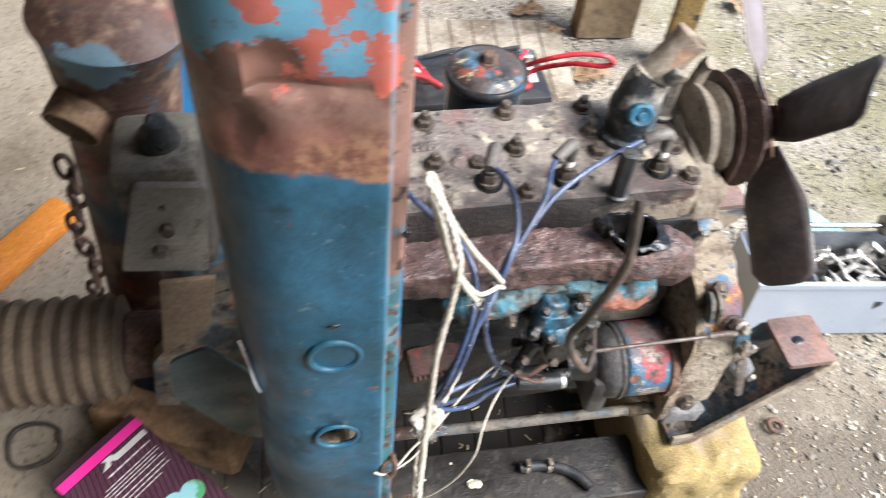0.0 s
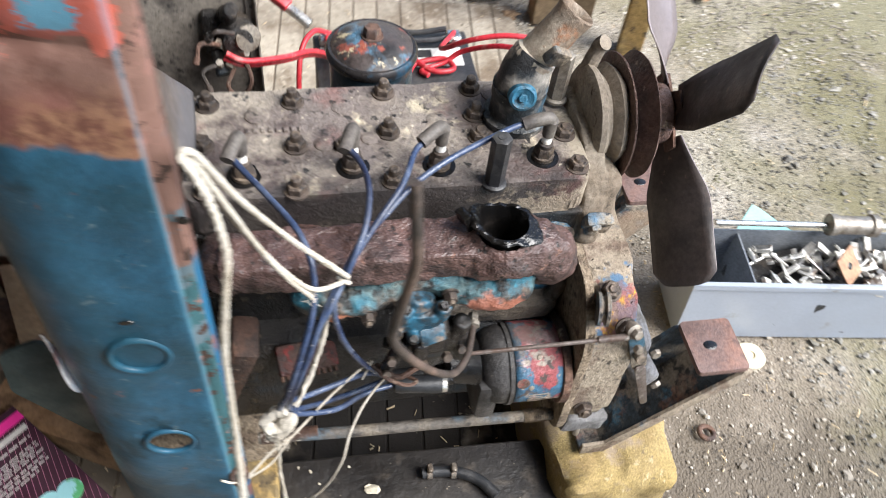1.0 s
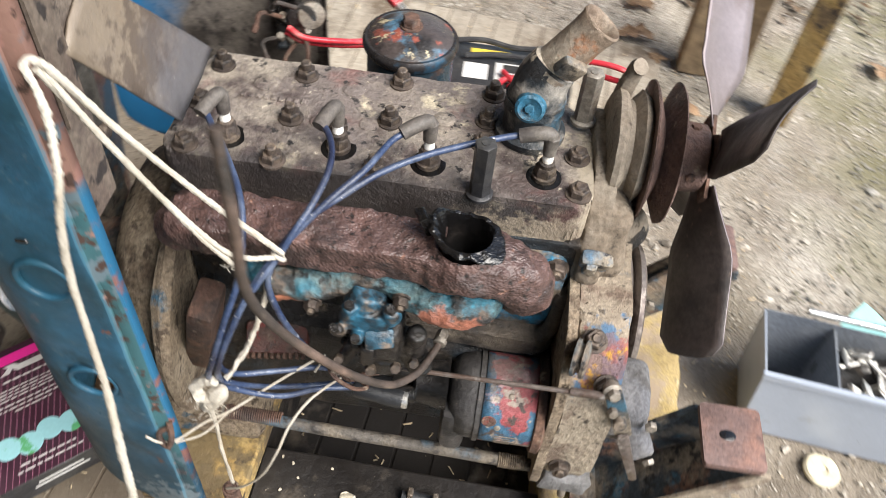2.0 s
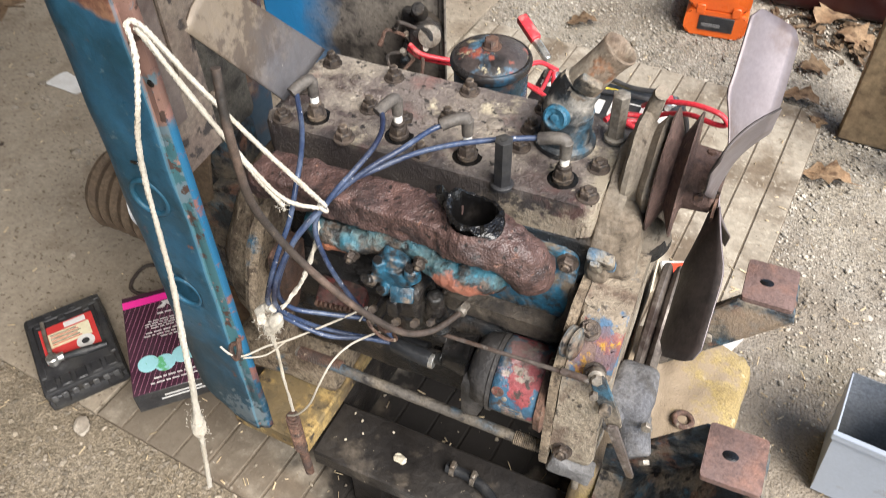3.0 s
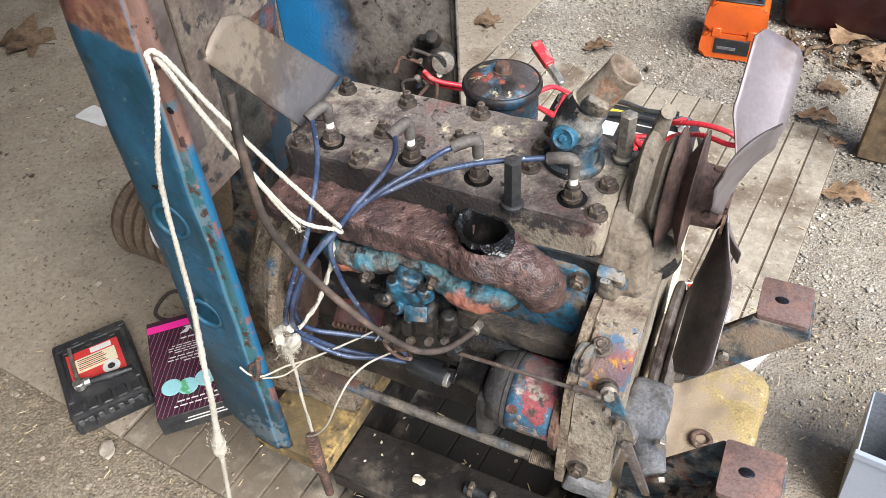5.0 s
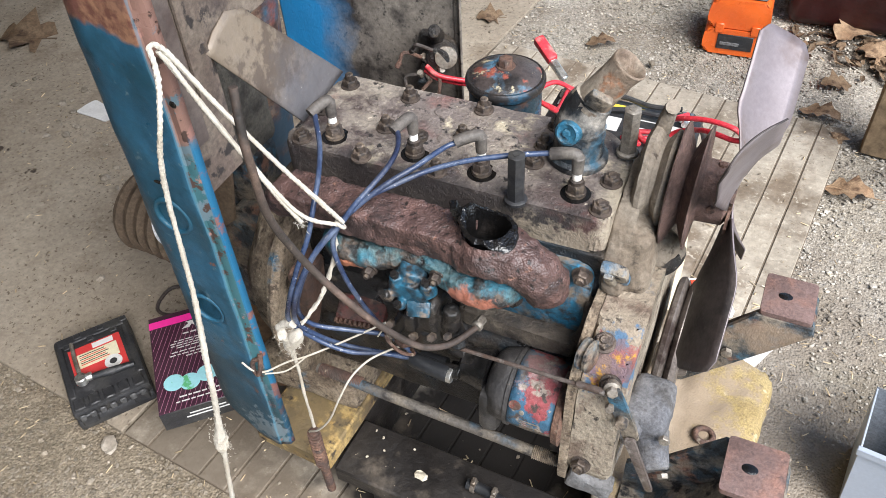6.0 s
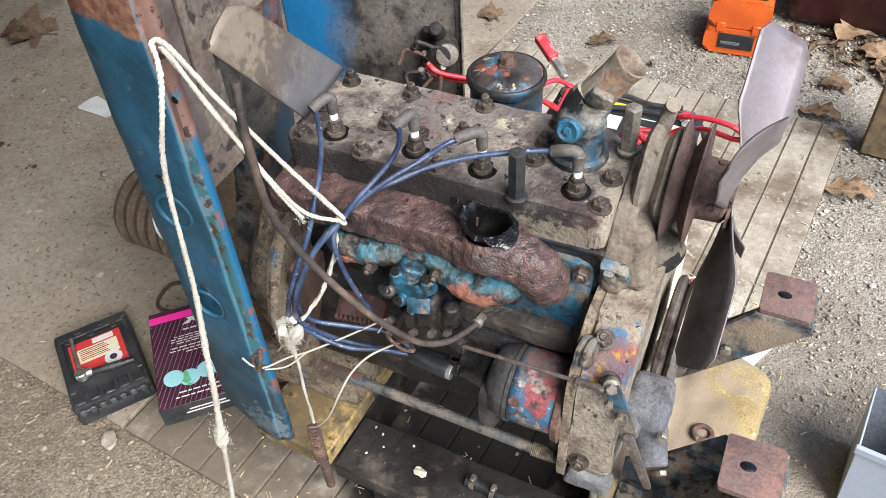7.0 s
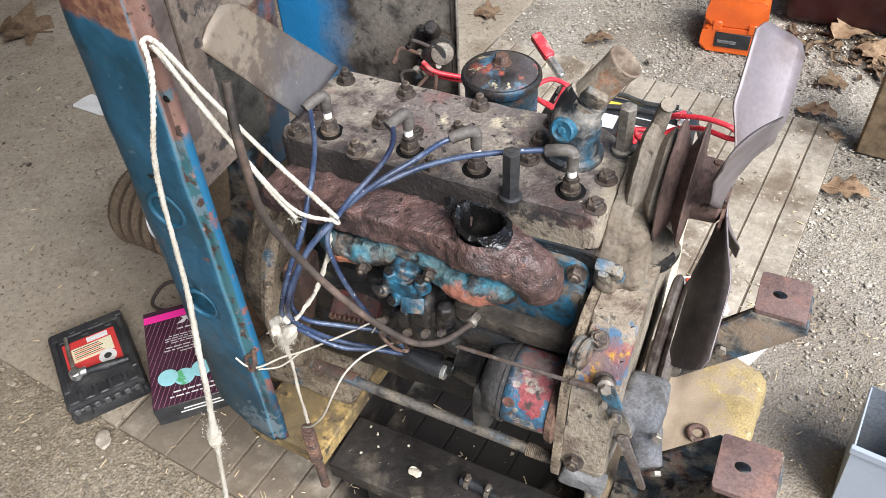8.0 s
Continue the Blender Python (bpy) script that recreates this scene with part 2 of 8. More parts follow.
scaly(M_MANI, 330, 0.0022, 0.65)
scaly(M_FOAM, 420, 0.002, 0.4)
patch(M_FOAM, (0.32, 0.15, 0.25), (0.13, 0.26, 0.3), (0.265, 0.205, 0.15), 16, 0.18, 2, 0.06, 0.85)
patch(M_FOAM, (0.33, 0.14, 0.26), (0.05, 0.14, 0.2), (0.36, 0.285, 0.205), 12, 0.27, 5, 0.08, 0.7)
M_INTAKE = surf("chipped_blue_casting", (0.024, 0.115, 0.16), [((0.10, 0.145, 0.14), 11, 0.55, 0.07, 1), ((0.44, 0.15, 0.09), 9, 0.64, 0.03, 3), ((0.085, 0.065, 0.05), 22, 0.535, 0.06, 5), ((0.012, 0.012, 0.012), 40, 0.56, 0.05, 6)], 0.42, bump=0.6, grain=130, grain_amount=0.5)
patch(M_INTAKE, (0.068, -0.2, 0.785), (0.05, 0.05, 0.022), (0.36, 0.13, 0.08), 34, 0.30, 2, 0.05, 0.85)
patch(M_INTAKE, (-0.115, -0.2, 0.775), (0.03, 0.03, 0.018), (0.42, 0.16, 0.09), 26, 0.26, 7, 0.03, 0.9)
M_BLUE = surf("blue_paint", (0.025, 0.16, 0.275), [((0.03, 0.085, 0.12), 16, 0.50, 0.1, 2), ((0.17, 0.135, 0.10), 26, 0.565, 0.06, 3), ((0.04, 0.034, 0.03), 45, 0.60, 0.05, 4)], 0.5, bump=0.45, grain=130, grain_amount=0.4)
M_RUST = surf("rusty_steel", (0.095, 0.052, 0.037), [((0.165, 0.09, 0.06), 16, 0.54, 0.08, 1), ((0.055, 0.036, 0.03), 24, 0.55, 0.06, 3), ((0.24, 0.19, 0.14), 60, 0.65, 0.04, 4)], 0.72, bump=0.6, grain=150, grain_amount=0.45)
M_PLATE = surf("pink_rust_plate", (0.15, 0.095, 0.083), [((0.21, 0.11, 0.082), 16, 0.57, 0.09, 1), ((0.12, 0.075, 0.065), 25, 0.58, 0.07, 3)], 0.75, bump=0.35, grain=200)
M_ARM = surf("chipped_dark_blue_steel", (0.03, 0.042, 0.052), [((0.035, 0.10, 0.15), 20, 0.58, 0.04, 1), ((0.15, 0.075, 0.05), 17, 0.59, 0.04, 3), ((0.19, 0.158, 0.12), 14, 0.52, 0.07, 5), ((0.013, 0.013, 0.014), 40, 0.58, 0.05, 6)], 0.5, bump=0.5, grain=150, grain_amount=0.45)
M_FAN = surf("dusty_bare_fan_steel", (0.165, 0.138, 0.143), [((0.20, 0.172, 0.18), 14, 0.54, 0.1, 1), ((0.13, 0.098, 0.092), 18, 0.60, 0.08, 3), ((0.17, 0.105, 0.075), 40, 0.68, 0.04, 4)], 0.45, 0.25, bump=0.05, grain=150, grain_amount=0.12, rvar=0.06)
M_RIB = surf("grimy_crankcase", (0.10, 0.08, 0.061), [((0.18, 0.148, 0.112), 11, 0.56, 0.08, 1), ((0.035, 0.029, 0.025), 13, 0.54, 0.07, 3)], 0.55, bump=0.7, grain=150, grain_amount=0.4)
M_FANBACK = surf("black_fan_steel", (0.036, 0.028, 0.026), [((0.055, 0.042, 0.038), 12, 0.55, 0.1, 1), ((0.02, 0.016, 0.015), 18, 0.56, 0.08, 3), ((0.12, 0.08, 0.06), 50, 0.69, 0.04, 4)], 0.62, bump=0.15, grain=150)
M_STEEL = surf("dull_steel", (0.30, 0.27, 0.23), [((0.15, 0.115, 0.085), 20, 0.55, 0.1, 1)], 0.5, 0.6, bump=0.25, grain=180)
M_BOLT = surf("grimy_bolt", (0.085, 0.065, 0.053), [((0.22, 0.17, 0.12), 40, 0.58, 0.1, 1), ((0.04, 0.033, 0.03), 60, 0.56, 0.07, 3)], 0.5, 0.35, bump=0.4, grain=260, objects=0.35)
M_CHROME = surf("bright_steel", (0.62, 0.61, 0.58), [((0.3, 0.28, 0.25), 30, 0.6, 0.08, 1)], 0.28, 0.9, bump=0.1, grain=150)
M_WHITE = surf("white_porcelain", (0.80, 0.78, 0.73), [((0.5, 0.42, 0.3), 60, 0.62, 0.06, 1)], 0.35, bump=0.05)
M_BLACK = surf("black_plastic", (0.022, 0.022, 0.024), [((0.05, 0.048, 0.045), 14, 0.56, 0.1, 1)], 0.5, bump=0.2, grain=140)
M_GREYPLASTIC = surf("scuffed_grey_plastic", (0.06, 0.06, 0.062), [((0.10, 0.098, 0.095), 20, 0.56, 0.1, 1)], 0.5, bump=0.15, grain=140)
# glossy near-black, painted for the dark inside of holes and plug wells
M_HOLE_BLACK = surf("hole_and_well_black", (0.007, 0.0065, 0.0065), [((0.003, 0.003, 0.003), 20, 0.5, 0.1, 1)], 0.16, bump=0.25, grain=60, rvar=0.1)
M_TAR = scaly(surf("wet_tar", (0.005, 0.0047, 0.0047), [((0.014, 0.012, 0.011), 30, 0.58, 0.08, 1)], 0.2, bump=0.15, grain=70, rvar=0.06), 360, 0.0009)
M_BOOT = surf("grey_rubber", (0.095, 0.083, 0.073), [((0.15, 0.135, 0.115), 18, 0.57, 0.1, 1), ((0.05, 0.043, 0.04), 24, 0.57, 0.08, 3)], 0.6, bump=0.25)
M_BLACKBOOT = surf("black_rubber", (0.016, 0.017, 0.019), [((0.055, 0.053, 0.052), 25, 0.62, 0.1, 1)], 0.5, bump=0.2)
M_WIRE = surf("blue_cable_sheath", (0.034, 0.054, 0.112), [((0.10, 0.125, 0.18), 22, 0.57, 0.1, 1), ((0.015, 0.02, 0.045), 11, 0.54, 0.1, 3), ((0.45, 0.45, 0.46), 130, 0.67, 0.03, 5)], 0.34, bump=0.15)
M_HOSE = surf("brown_rubber_hose", (0.062, 0.046, 0.038), [((0.13, 0.088, 0.068), 9, 0.56, 0.08, 1), ((0.028, 0.023, 0.02), 14, 0.54, 0.1, 3), ((0.2, 0.16, 0.12), 50, 0.66, 0.04, 5)], 0.58, bump=0.3, grain=140)
M_ROPE = surf("white_cotton_rope", (0.50, 0.462, 0.395), [((0.40, 0.35, 0.275), 14, 0.56, 0.12, 1), ((0.42, 0.35, 0.26), 26, 0.68, 0.06, 3)], 0.95, bump=0.35, grain=380, grain_amount=0.18)
M_REDWIRE = surf("red_cable_sheath", (0.50, 0.028, 0.042), [((0.38, 0.025, 0.032), 14, 0.55, 0.1, 1), ((0.55, 0.16, 0.15), 30, 0.62, 0.05, 3)], 0.4, bump=0.08)
M_SHEET = surf("dusty_sheet_steel", (0.145, 0.115, 0.095), [((0.21, 0.17, 0.125), 4, 0.53, 0.10, 1), ((0.14, 0.13, 0.135), 5, 0.54, 0.10, 3), ((0.15, 0.09, 0.06), 14, 0.65, 0.05, 5), ((0.55, 0.52, 0.46), 110, 0.69, 0.02, 7)], 0.55, 0.15, bump=0.2, grain=120, grain_amount=0.28)
# near end of the plain sheet tinted darker to correct the light falloff
patch(M_PLY, (-1.15, -0.02, 0.0), (0.6, 0.35, 1.0), (0.17, 0.14, 0.105), 7, 0.2, 3, 0.12, 0.2)
# shield's lit upper end and shaded lower end, painted in with its dust
patch(M_SHEET, (-0.30, -0.13, 1.05), (0.06, 0.13, 0.11), (0.225, 0.178, 0.128), 16, 0.22, 3, 0.12, 0.75)
patch(M_SHEET, (-0.29, -0.05, 0.98), (0.06, 0.16, 0.13), (0.075, 0.055, 0.045), 34, 0.36, 6, 0.05, 0.7)
patch(M_SHEET, (-0.275, 0.02, 0.89), (0.06, 0.12, 0.09), (0.115, 0.113, 0.12), 9, 0.22, 4, 0.14, 0.8)
M_FIRE = surf("rusty_firewall", (0.115, 0.085, 0.068), [((0.19, 0.155, 0.12), 7, 0.54, 0.1, 1), ((0.03, 0.024, 0.022), 32, 0.58, 0.03, 3), ((0.065, 0.048, 0.042), 9, 0.55, 0.08, 5)], 0.8, bump=0.3, grain=130)
M_STRIP = surf("brown_strip_paint", (0.085, 0.065, 0.058), [((0.115, 0.092, 0.08), 6, 0.55, 0.1, 1), ((0.07, 0.05, 0.044), 11, 0.6, 0.07, 3), ((0.26, 0.15, 0.09), 30, 0.68, 0.04, 5)], 0.6, bump=0.12, grain=130, grain_amount=0.2)
M_INNER = surf("dusty_inner_panel", (0.115, 0.10, 0.088), [((0.21, 0.185, 0.155), 4, 0.53, 0.12, 1), ((0.04, 0.034, 0.03), 12, 0.57, 0.08, 2), ((0.025, 0.022, 0.02), 60, 0.61, 0.05, 5)], 0.55, bump=0.2, grain=120)
M_ORANGE = surf("orange_plastic", (0.80, 0.14, 0.018), [((0.68, 0.11, 0.02), 6, 0.55, 0.15, 1)], 0.32, bump=0.02, grain_amount=0.06)
M_ORANGEWOOD = surf("orange_painted_wood", (0.62, 0.22, 0.03), [((0.52, 0.17, 0.03), 8, 0.55, 0.12, 1), ((0.16, 0.09, 0.04), 16, 0.68, 0.03, 3)], 0.6, bump=0.15)
M_DKRED = surf("dark_red_plastic", (0.034, 0.006, 0.006), [((0.022, 0.005, 0.005), 5, 0.55, 0.15, 1)], 0.5, bump=0.1)
M_TRAY = surf("grey_painted_steel", (0.36, 0.40, 0.465), [((0.32, 0.35, 0.40), 4, 0.5, 0.15, 1), ((0.22, 0.2, 0.17), 14, 0.66, 0.06, 3)], 0.36, 0.05, bump=0.02, grain_amount=0.06, rvar=0.08)
M_TRAYIN = surf("dull_tray_inside", (0.17, 0.185, 0.205), [((0.25, 0.26, 0.265), 6, 0.55, 0.12, 1)], 0.5, 0.2, bump=0.1)
M_PAPER = surf("white_paper", (0.62, 0.61, 0.59), [((0.50, 0.48, 0.45), 9, 0.56, 0.1, 1)], 0.9, bump=0.1, grain_amount=0.1)
M_CREAM = surf("cream_card", (0.60, 0.54, 0.40), [((0.50, 0.44, 0.31), 7, 0.55, 0.12, 1)], 0.9, bump=0.15, grain_amount=0.1)
M_CYAN = surf("pale_cyan_paper", (0.30, 0.60, 0.58), [((0.42, 0.68, 0.66), 8, 0.55, 0.12, 1)], 0.85, bump=0.1, grain_amount=0.1)
M_LEAF = surf("dry_oak_leaf", (0.17, 0.105, 0.06), [((0.26, 0.18, 0.11), 18, 0.5, 0.12, 1), ((0.085, 0.05, 0.03), 26, 0.58, 0.08, 3)], 0.85, bump=0.4, objects=0.45)
M_REDPAINT = surf("red_paint", (0.10, 0.03, 0.025), [((0.075, 0.045, 0.034), 15, 0.50, 0.1, 2), ((0.24, 0.035, 0.03), 50, 0.60, 0.04, 8), ((0.20, 0.15, 0.105), 24, 0.60, 0.06, 3), ((0.03, 0.02, 0.018), 40, 0.58, 0.05, 4)], 0.5, bump=0.5)
M_MAGLABEL = surf("red_and_blue_label", (0.26, 0.06, 0.065), [((0.04, 0.105, 0.17), 18, 0.525, 0.015, 4), ((0.44, 0.28, 0.27), 20, 0.575, 0.03, 2), ((0.30, 0.25, 0.205), 30, 0.595, 0.03, 7), ((0.06, 0.045, 0.04), 60, 0.59, 0.03, 5)], 0.5, bump=0.4, grain=130, grain_amount=0.35)
M_GLOBE = surf("globe_print", (0.30, 0.58, 0.62), [((0.10, 0.38, 0.16), 22, 0.54, 0.02, 3)], 0.5, bump=0.0, grain_amount=0.05)
M_BOXTOP = surf("dark_plum_card", (0.052, 0.018, 0.032), [((0.04, 0.014, 0.026), 8, 0.5, 0.15, 1)], 0.5, bump=0.08, grain_amount=0.1)
M_PINK = surf("hot_pink_print", (0.80, 0.03, 0.30), rough=0.5, bump=0.05, grain_amount=0.05)
M_PINSTRIPE = surf("pink_pinstripe", (0.36, 0.15, 0.22), rough=0.55, bump=0.0, grain_amount=0.1)
M_LABELRED = surf("red_label", (0.55, 0.045, 0.04), [((0.48, 0.04, 0.04), 20, 0.5, 0.2, 1)], 0.5, bump=0.05, grain_amount=0.1)
M_LABELTAN = surf("faded_label", (0.68, 0.62, 0.44), [((0.60, 0.52, 0.32), 30, 0.55, 0.1, 1)], 0.6, bump=0.05, grain_amount=0.1)
M_CANISTER = surf("rusty_blue_canister", (0.085, 0.045, 0.035), [((0.04, 0.10, 0.155), 6, 0.57, 0.05, 2), ((0.22, 0.06, 0.045), 7, 0.60, 0.05, 4), ((0.22, 0.145, 0.10), 16, 0.59, 0.06, 6), ((0.035, 0.025, 0.022), 14, 0.61, 0.06, 7)], 0.6, bump=0.25, grain=120)
patch(M_CANISTER, (-0.62, 0.24, 0.62), (0.2, 0.2, 0.16), (0.028, 0.062, 0.095), 9, 0.27, 3, 0.06, 0.9)
patch(M_CANISTER, (-0.58, 0.10, 0.98), (0.05, 0.1, 0.04), (0.14, 0.24, 0.31), 16, 0.27, 6, 0.03, 0.9)
patch(M_MAGLABEL, (0.15, -0.15, 0.623), (0.06, 0.035, 0.03), (0.17, 0.148, 0.13), 46, 0.26, 4, 0.08, 0.65)
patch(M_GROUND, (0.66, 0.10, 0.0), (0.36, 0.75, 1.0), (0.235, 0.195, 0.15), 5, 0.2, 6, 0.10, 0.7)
# near ground tinted darker to hold down the full sun on it
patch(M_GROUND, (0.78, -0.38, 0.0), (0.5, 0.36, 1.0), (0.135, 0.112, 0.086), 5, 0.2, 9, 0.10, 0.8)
# shade before the red can, painted into the ground colour
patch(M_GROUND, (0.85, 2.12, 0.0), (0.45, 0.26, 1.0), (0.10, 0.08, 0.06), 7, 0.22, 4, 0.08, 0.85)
M_CHIPS = surf("straw_chips", (0.50, 0.40, 0.26), [((0.36, 0.27, 0.165), 9, 0.54, 0.1, 1)], 0.9, bump=0.1, islands=0.45)
M_YELLOW = surf("yellow_paint", (0.62, 0.47, 0.05), rough=0.6, bump=0.05)


def dark_near_edge(m):
    """Darker colour along the head's near edge, with ragged runs."""
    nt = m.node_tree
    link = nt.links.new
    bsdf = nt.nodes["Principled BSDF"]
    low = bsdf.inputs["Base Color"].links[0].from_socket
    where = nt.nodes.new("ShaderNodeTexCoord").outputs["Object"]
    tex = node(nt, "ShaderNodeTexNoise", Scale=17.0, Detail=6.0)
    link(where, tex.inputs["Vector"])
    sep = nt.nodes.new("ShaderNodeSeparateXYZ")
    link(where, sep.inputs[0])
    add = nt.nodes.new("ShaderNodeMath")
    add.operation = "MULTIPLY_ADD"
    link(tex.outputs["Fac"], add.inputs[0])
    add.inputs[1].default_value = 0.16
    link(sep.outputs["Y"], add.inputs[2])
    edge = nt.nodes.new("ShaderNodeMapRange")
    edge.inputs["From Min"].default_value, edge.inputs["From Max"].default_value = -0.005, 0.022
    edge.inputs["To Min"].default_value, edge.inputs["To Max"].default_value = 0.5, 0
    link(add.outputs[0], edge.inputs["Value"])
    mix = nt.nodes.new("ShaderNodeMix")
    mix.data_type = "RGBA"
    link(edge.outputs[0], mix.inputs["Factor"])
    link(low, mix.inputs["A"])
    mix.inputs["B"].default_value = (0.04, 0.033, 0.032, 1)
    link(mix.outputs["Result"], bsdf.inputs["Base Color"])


patch(M_WOOD, (-0.315, -0.12, 0.235), (0.085, 0.22, 0.12), (0.15, 0.112, 0.06), 34, 0.24, 2, 0.05, 0.85)
dark_near_edge(M_HEAD)
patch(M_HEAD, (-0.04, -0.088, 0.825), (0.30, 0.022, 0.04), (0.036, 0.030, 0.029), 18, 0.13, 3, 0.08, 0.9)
patch(M_HEAD, (0.195, -0.08, 0.835), (0.06, 0.05, 0.045), (0.135, 0.062, 0.055), 22, 0.26, 5, 0.05, 0.5)
# side face painted lighter, a dust tint in place of missing light
patch(M_HEAD, (0.16, -0.09, 0.812), (0.09, 0.03, 0.045), (0.31, 0.255, 0.19), 44, 0.25, 6, 0.05, 0.8)
patch(M_HEAD, (0.22, -0.03, 0.84), (0.03, 0.1, 0.06), (0.42, 0.36, 0.27), 14, 0.22, 9, 0.06, 0.8)
patch(M_ARM, (0.47, 0.168, 0.455), (0.10, 0.03, 0.055), (0.24, 0.175, 0.12), 18, 0.26, 2, 0.07, 0.75)


def paint_traces(m, centre, radius):
    """A worn patch of old blue, red and yellow paint left on a dusty casting."""
    nt = m.node_tree
    link = nt.links.new
    bsdf = nt.nodes["Principled BSDF"]
    colour = bsdf.inputs["Base Color"].links[0].from_socket
    where = nt.nodes.new("ShaderNodeTexCoord").outputs["Object"]
    far = nt.nodes.new("ShaderNodeVectorMath")
    far.operation = "DISTANCE"
    link(where, far.inputs[0])
    far.inputs[1].default_value = centre
    for scale, seed, low, tint in ((24, 1, 0.47, (0.075, 0.16, 0.27)), (30, 6, 0.52, (0.28, 0.10, 0.085)), (26, 11, 0.575, (0.52, 0.29, 0.04)), (34, 15, 0.56, (0.16, 0.12, 0.135))):
        shift = node(nt, "ShaderNodeMapping", Location=(seed, seed * 2, seed * 3))
        link(where, shift.inputs["Vector"])
        tex = node(nt, "ShaderNodeTexNoise", Scale=scale, Detail=6.0, Roughness=0.65)
        link(shift.outputs[0], tex.inputs["Vector"])
        fade = nt.nodes.new("ShaderNodeMath")
        fade.operation = "MULTIPLY_ADD"
        link(far.outputs["Value"], fade.inputs[0])
        fade.inputs[1].default_value = -0.30 / radius
        link(tex.outputs["Fac"], fade.inputs[2])
        cut = nt.nodes.new("ShaderNodeMapRange")
        cut.inputs["From Min"].default_value, cut.inputs["From Max"].default_value = low - 0.17, low - 0.12
        cut.inputs["To Max"].default_value = 0.85
        link(fade.outputs[0], cut.inputs["Value"])
        mix = nt.nodes.new("ShaderNodeMix")
        mix.data_type = "RGBA"
        link(cut.outputs[0], mix.inputs["Factor"])
        link(colour, mix.inputs["A"])
        mix.inputs["B"].default_value = (*tint, 1)
        colour = mix.outputs["Result"]
    link(colour, bsdf.inputs["Base Color"])


paint_traces(M_COVER, (0.262, -0.172, 0.695), 0.062)


def cowl_material():
    """Blue paint low down, a rust band over the dent, older light blue with red primer patches above."""
    m = surf("worn_blue_cowl_paint", (0.021, 0.080, 0.136), [((0.03, 0.112, 0.186), 7, 0.54, 0.12, 1), ((0.017, 0.066, 0.10), 9, 0.54, 0.1, 3), ((0.20, 0.085, 0.07), 13, 0.69, 0.03, 8), ((0.10, 0.16, 0.19), 60, 0.66, 0.04, 5)], 0.46, bump=0.14, grain=90, grain_amount=0.16)
    nt = m.node_tree
    link = nt.links.new
    bsdf = nt.nodes["Principled BSDF"]
    bsdf.inputs["Specular IOR Level"].default_value = 0.3
    low = bsdf.inputs["Base Color"].links[0].from_socket
    where = nt.nodes.new("ShaderNodeTexCoord").outputs["Object"]
    sep = nt.nodes.new("ShaderNodeSeparateXYZ")
    link(where, sep.inputs[0])

    def noise_at(scale, seed):
        shift = node(nt, "ShaderNodeMapping", Location=(seed, seed * 2, seed * 3))
        link(where, shift.inputs["Vector"])
        tex = node(nt, "ShaderNodeTexNoise", Scale=scale, Detail=6.0, Roughness=0.62)
        link(shift.outputs[0], tex.inputs["Vector"])
        return tex.outputs["Fac"]

    def ramp(value, a, b):
        r = nt.nodes.new("ShaderNodeMapRange")
        r.inputs["From Min"].default_value, r.inputs["From Max"].default_value = a, b
        link(value, r.inputs["Value"])
        return r.outputs[0]

    def mix(fac, a, b):
        n = nt.nodes.new("ShaderNodeMix")
        n.data_type = "RGBA"
        link(fac, n.inputs["Factor"])
        for key, v in (("A", a), ("B", b)):
            if isinstance(v, tuple):
                n.inputs[key].default_value = (*v, 1)
            else:
                link(v, n.inputs[key])
        return n.outputs["Result"]

    height = nt.nodes.new("ShaderNodeMath")
    height.operation = "MULTIPLY_ADD"
    link(noise_at(10, 4), height.inputs[0])
    height.inputs[1].default_value = 0.06
    link(sep.outputs["Z"], height.inputs[2])
    rust = mix(ramp(noise_at(55, 2), 0.42, 0.58), (0.14, 0.062, 0.045), (0.29, 0.155, 0.095))
    rust = mix(ramp(noise_at(9, 6), 0.5, 0.62), rust, (0.235, 0.10, 0.082))
    # mauve-brown scale over the upper half of the band
    upper = mix(ramp(noise_at(30, 19), 0.46, 0.60), (0.22, 0.125, 0.10), (0.145, 0.075, 0.058))
    rust = mix(ramp(height.outputs[0], 1.225, 1.262), rust, upper)
    old = mix(ramp(noise_at(19, 9), 0.635, 0.646), (0.13, 0.31, 0.43), (0.48, 0.115, 0.08))
    old = mix(ramp(noise_at(26, 3), 0.56, 0.62), old, (0.17, 0.31, 0.40))
    low = mix(ramp(noise_at(15, 21), 0.57, 0.66), low, (0.014, 0.05, 0.075))
    low = mix(ramp(noise_at(30, 17), 0.665, 0.70), low, (0.15, 0.075, 0.06))
    c = mix(ramp(height.outputs[0], 1.189, 1.196), low, rust)
    c = mix(ramp(height.outputs[0], 1.288, 1.290), c, (0.33, 0.105, 0.085))
    c = mix(ramp(height.outputs[0], 1.293, 1.296), c, old)
    # the bare front flange: rust above, old green-grey paint below
    edge = mix(ramp(height.outputs[0], 1.03, 1.06), (0.035, 0.10, 0.115), (0.20, 0.115, 0.092))
    edge = mix(ramp(noise_at(34, 7), 0.58, 0.62), edge, (0.26, 0.14, 0.115))
    edge = mix(ramp(noise_at(22, 5), 0.57, 0.60), edge, (0.10, 0.145, 0.17))
    edge = mix(ramp(noise_at(48, 13), 0.56, 0.60), edge, (0.055, 0.034, 0.028))
    c = mix(ramp(sep.outputs["X"], -0.2645, -0.2640), c, edge)
    rim = nt.nodes.new("ShaderNodeMath")
    rim.operation = "MULTIPLY"
